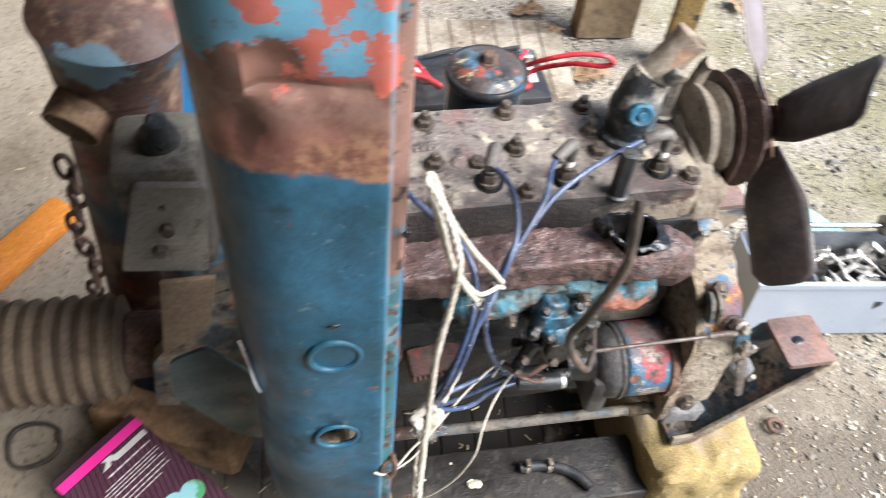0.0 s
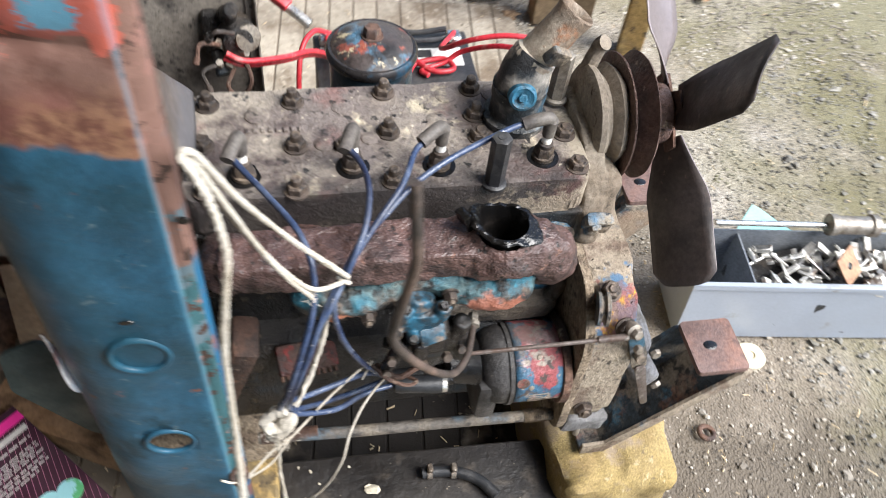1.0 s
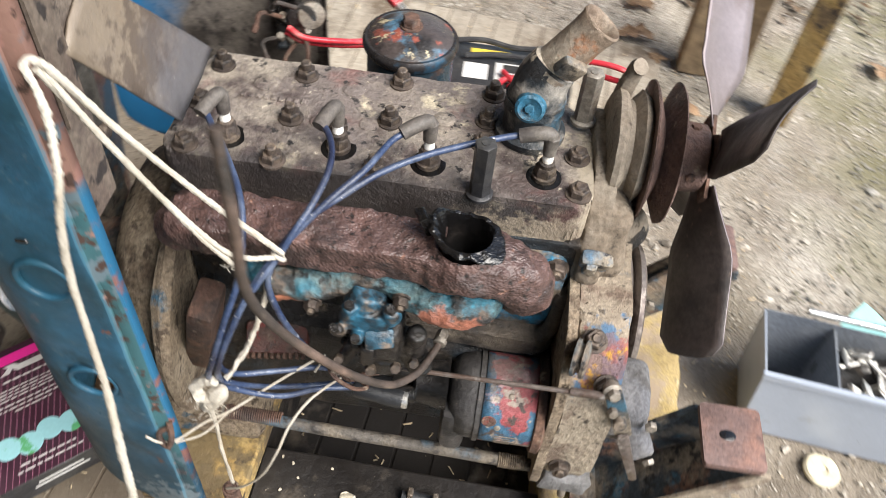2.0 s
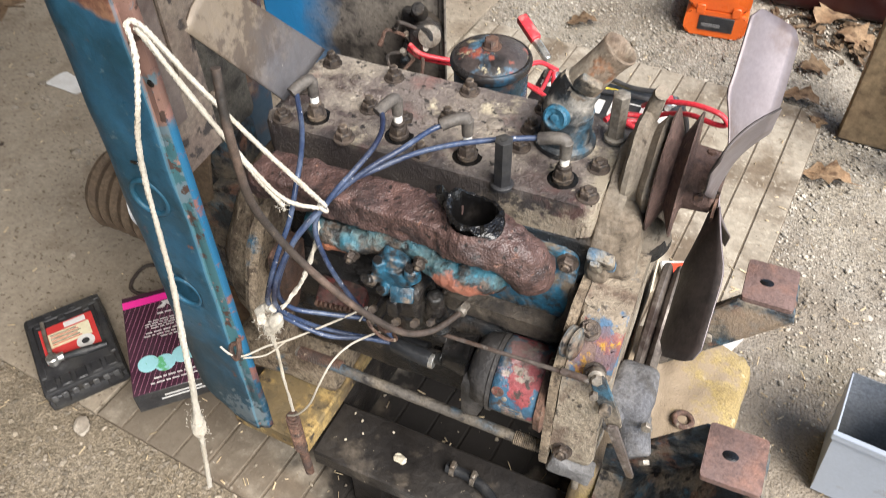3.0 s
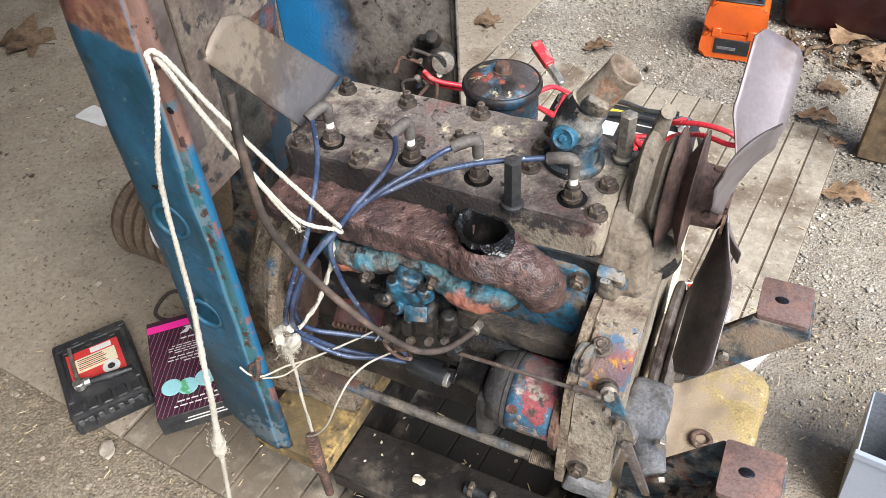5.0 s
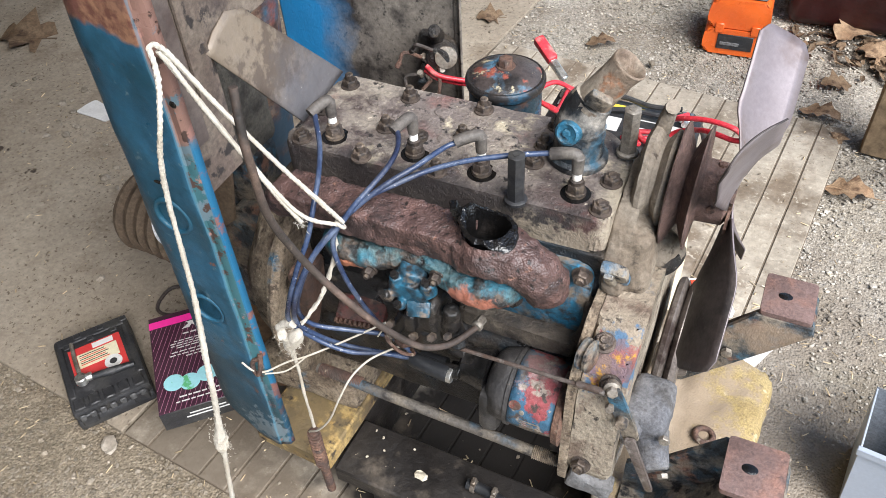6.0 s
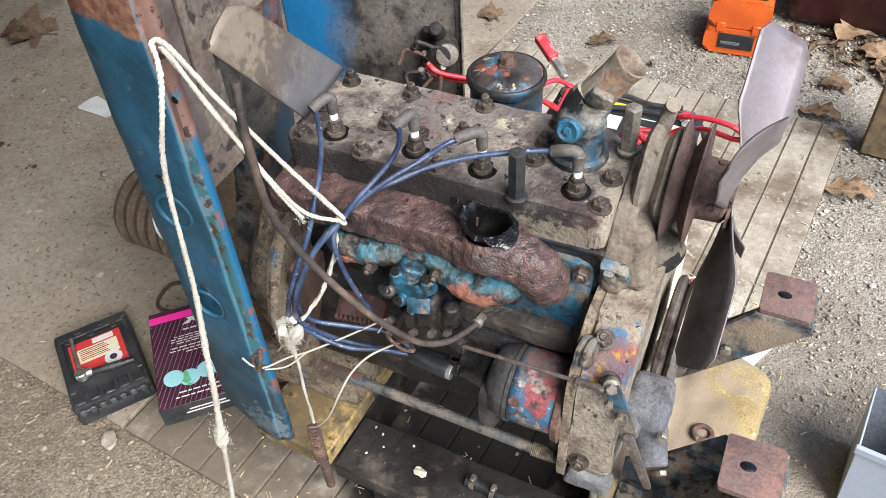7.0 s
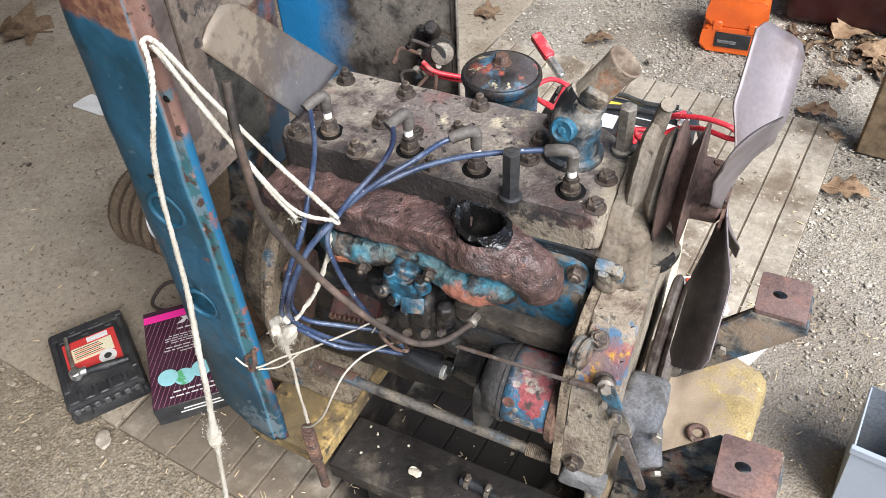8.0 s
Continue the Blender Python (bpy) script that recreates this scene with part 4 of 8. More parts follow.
# ---- the engine ----
ENGINE = thing("engine", (0.0, 0.03, 0.265), "old rusty blue four-cylinder tractor engine caked in dust, resting on blocks", "engine")


def repeat(name, mesh, parent, places, turns=None):
    base = Vector()
    p = parent
    while p is not None:
        base = base + p.location
        p = p.parent
    for i, at in enumerate(places):
        ob = new(name, mesh)
        ob.parent = parent
        ob.matrix_local = Matrix.Translation(Vector(at) - base) @ (turns[i] if turns else Matrix())


def mesh_of(name, bm, material):
    for f in bm.faces:
        f.smooth = True
    bmesh.ops.recalc_face_normals(bm, faces=bm.faces[:])
    mesh = bpy.data.meshes.new(name)
    bm.to_mesh(mesh)
    bm.free()
    mesh.set_sharp_from_angle(angle=radians(35))
    mesh.materials.append(material)
    return mesh


def stud_mesh(tall):
    bm = bmesh.new()
    lathe(bm, (0, 0, -0.001), (0, 0, 1), [(0, 0.0155), (0.003, 0.0155), (0.0035, 0.013)], 18)
    hexagon(bm, (0, 0, 0.002), (0, 0, 1), 0.0125, 0.011)
    lathe(bm, (0, 0, 0.012), (0, 0, 1), [(0, 0.0068), (tall - 0.002, 0.0066), (tall, 0.005)], 12)
    return mesh_of("head_nut", bm, M_BOLT)


def build_head():
    bm = bmesh.new()
    outline = rounded([(-0.290, -0.083), (0.214, -0.083), (0.214, 0.06), (0.16, 0.112), (-0.290, 0.108)], 0.022)
    prism(bm, outline, (0, 0, 0.803), (1, 0, 0), (0, 1, 0), 0.063, 0.007)
    bmesh.ops.triangulate(bm, faces=[f for f in bm.faces if len(f.verts) > 4])
    ruffle(bm, 0.0025, 28, 4, 0.03)
    bosses = []
    for x, y, r in ((-0.118, 0.002, 0.013), (-0.06, 0.008, 0.012), (0.03, 0.036, 0.014), (-0.20, 0.06, 0.016), (0.05, 0.085, 0.015), (-0.09, 0.07, 0.015), (0.12, 0.085, 0.02)):
        bosses.append((x, y, r))
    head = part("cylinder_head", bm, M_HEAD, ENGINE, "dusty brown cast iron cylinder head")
    for x, y, r in bosses:
        bm = bmesh.new()
        lathe(bm, (x, y, 0.86), (0, 0, 1), [(0, r + 0.002), (0.0075, r), (0.009, r - 0.003)], 16)
        part("cast_boss", bm, M_HEAD, head)
    bm = bmesh.new()
    box(bm, (-0.288, -0.0845, 0.796), (0.214, 0.110, 0.804), None, 0.002, 1)
    part("head_gasket", bm, M_BLOCK, head)
    tall, low = stud_mesh(0.011), stud_mesh(0.004)
    repeat("head_nut", tall, head, [(-0.262, 0.082, 0.866), (-0.154, 0.083, 0.866), (-0.033, 0.094, 0.866), (0.086, 0.094, 0.866), (-0.154, 0.0, 0.866), (-0.036, 0.018, 0.866), (0.083, 0.042, 0.866), (-0.157, -0.075, 0.866), (-0.040, -0.068, 0.866)])
    repeat("head_nut", low, head, [(0.195, -0.002, 0.866), (0.197, -0.062, 0.866), (-0.268, 0.008, 0.866), (-0.262, -0.068, 0.866), (0.081, 0.0, 0.866), (-0.095, -0.004, 0.862)])
    for i in range(9):
        bm = bmesh.new()
        box(bm, (-0.225 + i * 0.0095, 0.028, 0.864), (-0.219 + i * 0.0095, 0.036, 0.8685), None, 0.001, 1)
        part("cast_mark", bm, M_HEAD, head, smooth=False)
    return head


HEAD = build_head()
PLUGS = [(-0.218, -0.045), (-0.087, -0.04), (0.020, -0.045), (0.156, -0.041)]
BOOTS = [(-0.10, -0.25), (-0.12, -0.30), (-0.80, -0.55), (-1.0, -0.06)]


def build_plugs():
    for (x, y), (dx, dy) in zip(PLUGS, BOOTS):
        bm = bmesh.new()
        lathe(bm, (x, y, 0.864), (0, 0, 1), [(0, 0.0215), (0.0025, 0.021), (0.003, 0.015)], 24)
        well = part("plug_well", bm, M_HOLE_BLACK, HEAD)
        bm = bmesh.new()
        lathe(bm, (x, y, 0.866), (0, 0, 1), [(0, 0.0145), (0.006, 0.0145), (0.007, 0.012)], 18)
        hexagon(bm, (x, y, 0.873), (0, 0, 1), 0.0128, 0.013)
        lathe(bm, (x, y, 0.886), (0, 0, 1), [(0, 0.0098), (0.005, 0.0095), (0.007, 0.0065)], 16)
        plug = part("spark_plug", bm, M_BOLT, ENGINE)
        bm = bmesh.new()
        lathe(bm, (x, y, 0.892), (0, 0, 1), [(0, 0.0066), (0.022, 0.0058), (0.024, 0.005)], 14)
        part("insulator", bm, M_WHITE, plug, "white porcelain insulator")
        if (dx, dy) != BOOTS[3]:
            way = Vector((dx, dy, 0)).normalized()
        else:
            way = Vector((-1, -0.06, 0))
        bm = bmesh.new()
        rod(bm, (x, y, 0.903), (x, y, 0.930), 0.0078, 0.0088)
        tip = Vector((x, y, 0.930))
        tube(bm, [tip - Vector((0, 0, 0.006)), tip + way * 0.004 + Vector((0, 0, 0.002)), tip + way * 0.020 + Vector((0, 0, 0.001)), tip + way * 0.036 + Vector((0, 0, -0.004))], 0.0085, 12, 5)
        part("plug_boot", bm, M_BOOT, plug, "grey rubber plug boot")


build_plugs()


M_PIPE = surf("grimy_blue_pipe", (0.10, 0.088, 0.075), [((0.05, 0.13, 0.20), 6, 0.58, 0.06, 2), ((0.21, 0.175, 0.13), 12, 0.56, 0.07, 3), ((0.03, 0.026, 0.024), 30, 0.58, 0.05, 5)], 0.6, bump=0.5, grain=150)


def build_block():
    bm = bmesh.new()
    box(bm, (-0.286, -0.082, 0.42), (0.214, 0.125, 0.797), None, 0.01, 2)
    box(bm, (-0.286, -0.125, 0.40), (0.214, 0.16, 0.61), None, 0.016, 2)
    ruffle(bm, 0.003, 24, 3, 0.04)
    block = part("engine_block", bm, M_BLOCK, ENGINE, "dark oily cast iron block")
    bm = bmesh.new()
    prism(bm, rounded([(0.02, 0.640), (0.198, 0.640), (0.206, 0.785), (0.02, 0.785)], 0.025), (0, -0.083, 0), (1, 0, 0), (0, 0, 1), 0.012, 0.003)
    cover = part("side_cover", bm, M_BLUE, ENGINE, "blue painted side cover")
    nut = stud_mesh(0.004)
    lie = Matrix.Rotation(radians(90), 4, "X")
    repeat("cover_nut", nut, cover, [(0.089, -0.094, 0.682), (0.190, -0.094, 0.77)], [lie] * 2)
    bm = bmesh.new()
    prism(bm, rounded([(0.005, -0.120), (0.190, -0.124), (0.212, -0.105), (0.212, -0.075), (0.005, -0.075)], 0.015), (0, 0, 0.618), (1, 0, 0), (0, 1, 0), 0.030, 0.008)
    tube(bm, [(0.190, -0.108, 0.640), (0.205, -0.100, 0.665), (0.209, -0.09, 0.72)], 0.011, 12, 5)
    ruffle(bm, 0.002, 40, 2, 0.02)
    part("crankcase_rib", bm, M_RIB, ENGINE)
    bm = bmesh.new()
    box(bm, (-0.27, -0.10, 0.36), (0.20, 0.13, 0.41), None, 0.02, 2)
    part("sump_plate", bm, M_BLOCK, ENGINE)
    # side pipe along the crankcase
    bm = bmesh.new()
    tube(bm, [(-0.24, -0.185, 0.452), (-0.1, -0.19, 0.450), (0.08, -0.195, 0.452), (0.225, -0.20, 0.452)], 0.0092, 12, 4, 0.05)
    pipe = part("side_pipe", bm, M_PIPE, ENGINE, "dusty blue steel pipe")
    bm = bmesh.new()
    for i in range(26):
        lathe(bm, (-0.235 + i * 0.0032, -0.1855, 0.452), (1, 0, 0), [(0, 0.0098), (0.0012, 0.011), (0.0024, 0.0098)], 14)
    part("pipe_thread", bm, M_RUST, pipe)
    bm = bmesh.new()
    for i in range(13):
        lathe(bm, (0.165 + i * 0.003, -0.198, 0.452), (1, 0, 0), [(0, 0.0100), (0.0012, 0.0117), (0.0024, 0.0100)], 14)
    part("pipe_thread", bm, M_DUSTY, pipe)
    # red mounting lug beside the bell housing
    bm = bmesh.new()
    box(bm, (-0.042, -0.022, -0.010), (0.042, 0.022, 0.010), pose(-0.160, -0.135, 0.588, 28, 0, 8), 0.005, 2)
    ruffle(bm, 0.002, 60, 2, 0.02)
    lug = part("mounting_lug", bm, M_REDPAINT, ENGINE, "rusty red flywheel segment with teeth")
    for i in range(10):
        bm = bmesh.new()
        box(bm, (-0.041 + 0.0083 * i, -0.029, -0.009), (-0.0365 + 0.0083 * i, -0.021, 0.009), pose(-0.160, -0.135, 0.588, 28, 0, 8), 0.001, 1)
        part("tooth", bm, M_RUST, lug, smooth=False)
    bm = bmesh.new()
    box(bm, (-0.018, -0.03, -0.10), (0.018, 0.03, 0.10), pose(-0.258, -0.14, 0.60, 12, 14, 0), 0.008, 2)
    part("mounting_strut", bm, M_RUST, ENGINE)


build_block()


def build_bell():
    bm = bmesh.new()
    lathe(bm, (-0.286, 0.03, 0.53), (-1, 0, 0), [(0, 0.235), (0.012, 0.24), (0.022, 0.235), (0.024, 0.205), (0.08, 0.19), (0.11, 0.16), (0.12, 0.12)], 40)
    for v in bm.verts:
        v.co.z = max(v.co.z, 0.30)
    ruffle(bm, 0.006, 18, 2, 0.04)
    part("bell_housing", bm, M_DUSTY, ENGINE, "dust-caked bell housing")
    bm = bmesh.new()
    box(bm, (-0.44, -0.13, 0.236), (-0.22, 0.19, 0.34), None, 0.02, 2)
    ruffle(bm, 0.004, 20, 2, 0.04)
    part("rear_foot", bm, M_DUSTY, ENGINE)


build_bell()


def build_manifold():
    bm = bmesh.new()
    outline = rounded([(-0.248, -0.192), (0.035, -0.190), (0.05, -0.198), (0.115, -0.198), (0.13, -0.190), (0.13, -0.142), (0.11, -0.128), (-0.248, -0.132)], 0.016)
    prism(bm, outline, (0, 0, 0.822), (1, 0, 0), (0, 1, 0), 0.045, 0.011)
    tube(bm, [(0.02, -0.163, 0.838), (0.06, -0.163, 0.838), (0.105, -0.163, 0.838), (0.128, -0.162, 0.834), (0.144, -0.158, 0.820), (0.152, -0.150, 0.796), (0.150, -0.13, 0.768)], 0.034, 28, 8, 0.03, lambda s: 0.6 + 0.4 * min(1.0, 2.6 * s) - 0.12 * max(0.0, s - 0.6))
    tube(bm, [(-0.15, -0.162, 0.838), (-0.15, -0.12, 0.81), (-0.15, -0.08, 0.79)], 0.024, 14, 5, 0.1)
    tube(bm, [(-0.225, -0.162, 0.842), (-0.246, -0.155, 0.825), (-0.25, -0.10, 0.79)], 0.028, 14, 5, 0.1)
    lathe(bm, (0.078, -0.164, 0.835), (0, 0.05, 1), [(0, 0.047), (0.012, 0.046), (0.026, 0.043), (0.036, 0.039), (0.042, 0.035)], 40)
    bm = fused(bm, 0.0026, 6)
    ruffle(bm, 0.004, 38)
    ruffle(bm, 0.002, 95, 0, seed=6)
    bore = [f for f in bm.faces if f.calc_center_median().z > 0.824 and (f.calc_center_median() - Vector((0.077, -0.164, f.calc_center_median().z))).length < 0.0335]
    bmesh.ops.delete(bm, geom=bore, context="FACES")
    body = part("exhaust_manifold", bm, M_MANI, ENGINE, "scaly rust-brown exhaust manifold")
    # outlet flange, a real bore with a sooty wall and a torn gasket
    bm = bmesh.new()
    axis = (0, 0.05, 1)
    lathe(bm, (0.078, -0.165, 0.850), axis, [(0.0, 0.036), (0.018, 0.036), (0.022, 0.034), (0.022, 0.031), (0.0, 0.030)], 32, False)
    ruffle(bm, 0.0022, 90)
    part("outlet_flange", bm, M_MANI, body)
    bm = bmesh.new()
    lathe(bm, (0.077, -0.164, 0.850), axis, [(0.0325, 0.0352), (0.0345, 0.0346), (0.0360, 0.0332), (0.0368, 0.0310), (0.0362, 0.0285), (0.032, 0.0278), (0.0, 0.0272), (-0.022, 0.0268), (-0.0225, 0.0)], 64, False)
    for v in bm.verts:
        d = Vector((v.co.x - 0.077, v.co.y + 0.164, 0))
        if d.length > 0.0288:
            a = math.atan2(d.y, d.x)
            horn, ear = max(0.0, math.cos(a - 2.75)) ** 6, max(0.0, math.cos(a + 0.45)) ** 5
            grow = 1 + 0.12 * noise.noise((3 * math.cos(a), 3 * math.sin(a), 8)) + 0.26 * horn + 0.34 * ear
            v.co = Vector((0.077, -0.164, v.co.z)) + d * grow + Vector((0, 0, 0.010 * horn - 0.007 * ear * (d.length / 0.036) + 0.003 * noise.noise(v.co * 150)))
    part("outlet_bore", bm, M_TAR, body, "wet black tarry bore and torn gasket")
    bm = bmesh.new()
    box(bm, (-0.006, -0.010, 0), (0.006, 0.010, 0.030), pose(0.037, -0.152, 0.874, 0, -22, 25), 0.003, 2)
    ruffle(bm, 0.004, 90, 2, 0.008)
    part("flange_ear", bm, M_TAR, body)
    # intake runners under it
    bm = bmesh.new()
    tube(bm, [(-0.155, -0.10, 0.79), (-0.157, -0.16, 0.788), (-0.135, -0.184, 0.788), (-0.10, -0.186, 0.790), (-0.062, -0.178, 0.793), (-0.045, -0.17, 0.800)], 0.0225, 18, 7, 0.14, lambda s: 1.1 - 0.3 * s)
    tube(bm, [(0.0, -0.17, 0.797), (0.03, -0.182, 0.790), (0.065, -0.189, 0.790), (0.088, -0.187, 0.790), (0.106, -0.165, 0.788), (0.113, -0.10, 0.79)], 0.0225, 18, 7, 0.14, lambda s: 0.8 + 0.3 * min(1, 2 * s))
    tube(bm, [(-0.07, -0.17, 0.80), (-0.02, -0.168, 0.803), (0.03, -0.17, 0.80)], 0.021, 14, 5, 0.1)
    bm = fused(bm, 0.0021, 5)
    ruffle(bm, 0.0035, 50)
    ruffle(bm, 0.0012, 140)
    intake = part("intake_manifold", bm, M_INTAKE, ENGINE, "blue and red chipped intake manifold")
    nut = stud_mesh(0.006)
    lie = Matrix.Rotation(radians(100), 4, "X")
    small = lie @ Matrix.Diagonal((0.7, 0.7, 0.9, 1))
    repeat("manifold_nut", nut, intake, [(-0.085, -0.203, 0.782), (0.015, -0.195, 0.80)], [small] * 2)
    return body


build_manifold()


M_CARB = surf("grimy_blue_carburettor", (0.022, 0.125, 0.205), [((0.016, 0.055, 0.085), 24, 0.48, 0.08, 2), ((0.016, 0.014, 0.013), 26, 0.50, 0.07, 3), ((0.14, 0.11, 0.085), 40, 0.60, 0.05, 4)], 0.34, bump=0.3, grain=130, grain_amount=0.4)


M_BOWL = surf("oily_black_casting", (0.012, 0.011, 0.011), [((0.035, 0.03, 0.026), 18, 0.6, 0.06, 1), ((0.005, 0.005, 0.005), 22, 0.52, 0.07, 4)], 0.24, bump=0.3, grain=140, grain_amount=0.45)


def build_carburettor():
    bm = bmesh.new()
    prism(bm, rounded([(-0.047, -0.216), (0.006, -0.216), (0.006, -0.165), (-0.047, -0.165)], 0.015), (0, 0, 0.754), (1, 0, 0), (0, 1, 0), 0.028, 0.004)
    rod(bm, (-0.045, -0.205, 0.755), (-0.040, -0.212, 0.795), 0.0115, 0.009)
    rod(bm, (-0.052, -0.215, 0.752), (-0.055, -0.226, 0.766), 0.0095, 0.007)
    rod(bm, (-0.03, -0.215, 0.748), (-0.031, -0.228, 0.754), 0.0095, 0.007)
    rod(bm, (0.004, -0.200, 0.768), (0.006, -0.210, 0.795), 0.013, 0.010)
    rod(bm, (-0.03, -0.19, 0.77), (-0.02, -0.19, 0.80), 0.026, 0.02)
    bm = fused(bm, 0.0017, 5)
    ruffle(bm, 0.0016, 90)
    carb = part("carburettor", bm, M_CARB, ENGINE, "grimy carburettor with blue flange")
    for x, y, z in ((-0.040, -0.2125, 0.795), (-0.0552, -0.2265, 0.7665), (-0.0312, -0.2285, 0.7545), (0.006, -0.2105, 0.795)):
        bm = bmesh.new()
        hexagon(bm, (x, y, z), (-0.05, -0.35, 1), 0.006, 0.009)
        part("fitting", bm, M_BOWL, carb)
    bm = bmesh.new()
    box(bm, (-0.032, -0.215, 0.69), (0.018, -0.15, 0.752), None, 0.010, 2)
    rod(bm, (0.030, -0.19, 0.68), (0.036, -0.20, 0.745), 0.017, 0.012)
    box(bm, (-0.028, -0.228, 0.70), (-0.010, -0.20, 0.735), None, 0.004, 2)
    lathe(bm, (-0.004, -0.18, 0.655), (0, 0, 1), [(0, 0.02), (0.006, 0.034), (0.03, 0.036), (0.036, 0.034)], 24)
    rod(bm, (0.02, -0.185, 0.715), (0.045, -0.2, 0.665), 0.019, 0.016)
    rod(bm, (-0.035, -0.2, 0.712), (-0.060, -0.208, 0.655), 0.011, 0.009)
    rod(bm, (-0.06, -0.175, 0.672), (0.02, -0.195, 0.664), 0.008)
    bm = fused(bm, 0.0019, 4)
    ruffle(bm, 0.0014, 80)
    part("float_bowl", bm, M_BOWL, carb, "oily black float bowl")
    bm = bmesh.new()
    box(bm, (-0.017, -0.012, -0.004), (0.017, 0.012, 0.004), pose(-0.006, -0.217, 0.746, 55, 0, 15), 0.003, 2)
    part("blue_tab", bm, M_CARB, carb)
    for x, y, z, r in ((-0.055, -0.215, 0.69, 0.0065), (0.015, -0.222, 0.70, 0.007), (-0.015, -0.222, 0.688, 0.007), (0.035, -0.212, 0.70, 0.006), (-0.06, -0.214, 0.658, 0.0065)):
        bm = bmesh.new()
        hexagon(bm, (x, y, z), (0.05, -0.8, 0.6), r, 0.010)
        part("screw", bm, M_BOLT, carb)
    bm = bmesh.new()
    tube(bm, [(-0.075, -0.20, 0.655), (-0.06, -0.225, 0.662), (-0.035, -0.232, 0.652), (-0.02, -0.222, 0.642), (-0.03, -0.21, 0.636)], 0.0028, 6, 5)
    tube(bm, [(-0.07, -0.19, 0.64), (-0.045, -0.215, 0.645), (-0.02, -0.21, 0.655), (0.0, -0.2, 0.65)], 0.004, 8, 5)
    part("throttle_link", bm, M_RUST, carb)
    bm = bmesh.new()
    tube(bm, [(-0.080, -0.379, 1.195), (-0.077, -0.387, 1.148), (-0.076, -0.388, 1.112), (-0.083, -0.376, 1.034), (-0.081, -0.351, 0.958), (-0.059, -0.331, 0.888), (-0.026, -0.307, 0.815), (0.003, -0.278, 0.752), (0.022, -0.255, 0.718), (0.043, -0.222, 0.697), (0.058, -0.182, 0.688), (0.063, -0.166, 0.686)], 0.0046, 12, 7, 0.05)
    hose = part("fuel_hose", bm, M_HOSE, ENGINE, "loose brown rubber fuel hose")
    bm = bmesh.new()
    lathe(bm, (0.061, -0.174, 0.687), (0.2, 0.8, 0.1), [(0, 0.006), (0.001, 0.0085), (0.007, 0.0085), (0.008, 0.006)], 16)
    hexagon(bm, (0.062, -0.166, 0.688), (0.2, 0.8, 0.1), 0.0075, 0.012)
    part("hose_fitting", bm, M_STEEL, hose)


build_carburettor()


M_MAGBODY = surf("grey_black_casing", (0.032, 0.03, 0.03), [((0.085, 0.078, 0.072), 9, 0.55, 0.1, 1), ((0.014, 0.013, 0.012), 18, 0.56, 0.07, 3), ((0.17, 0.14, 0.11), 60, 0.67, 0.04, 5)], 0.5, bump=0.35, grain=150)


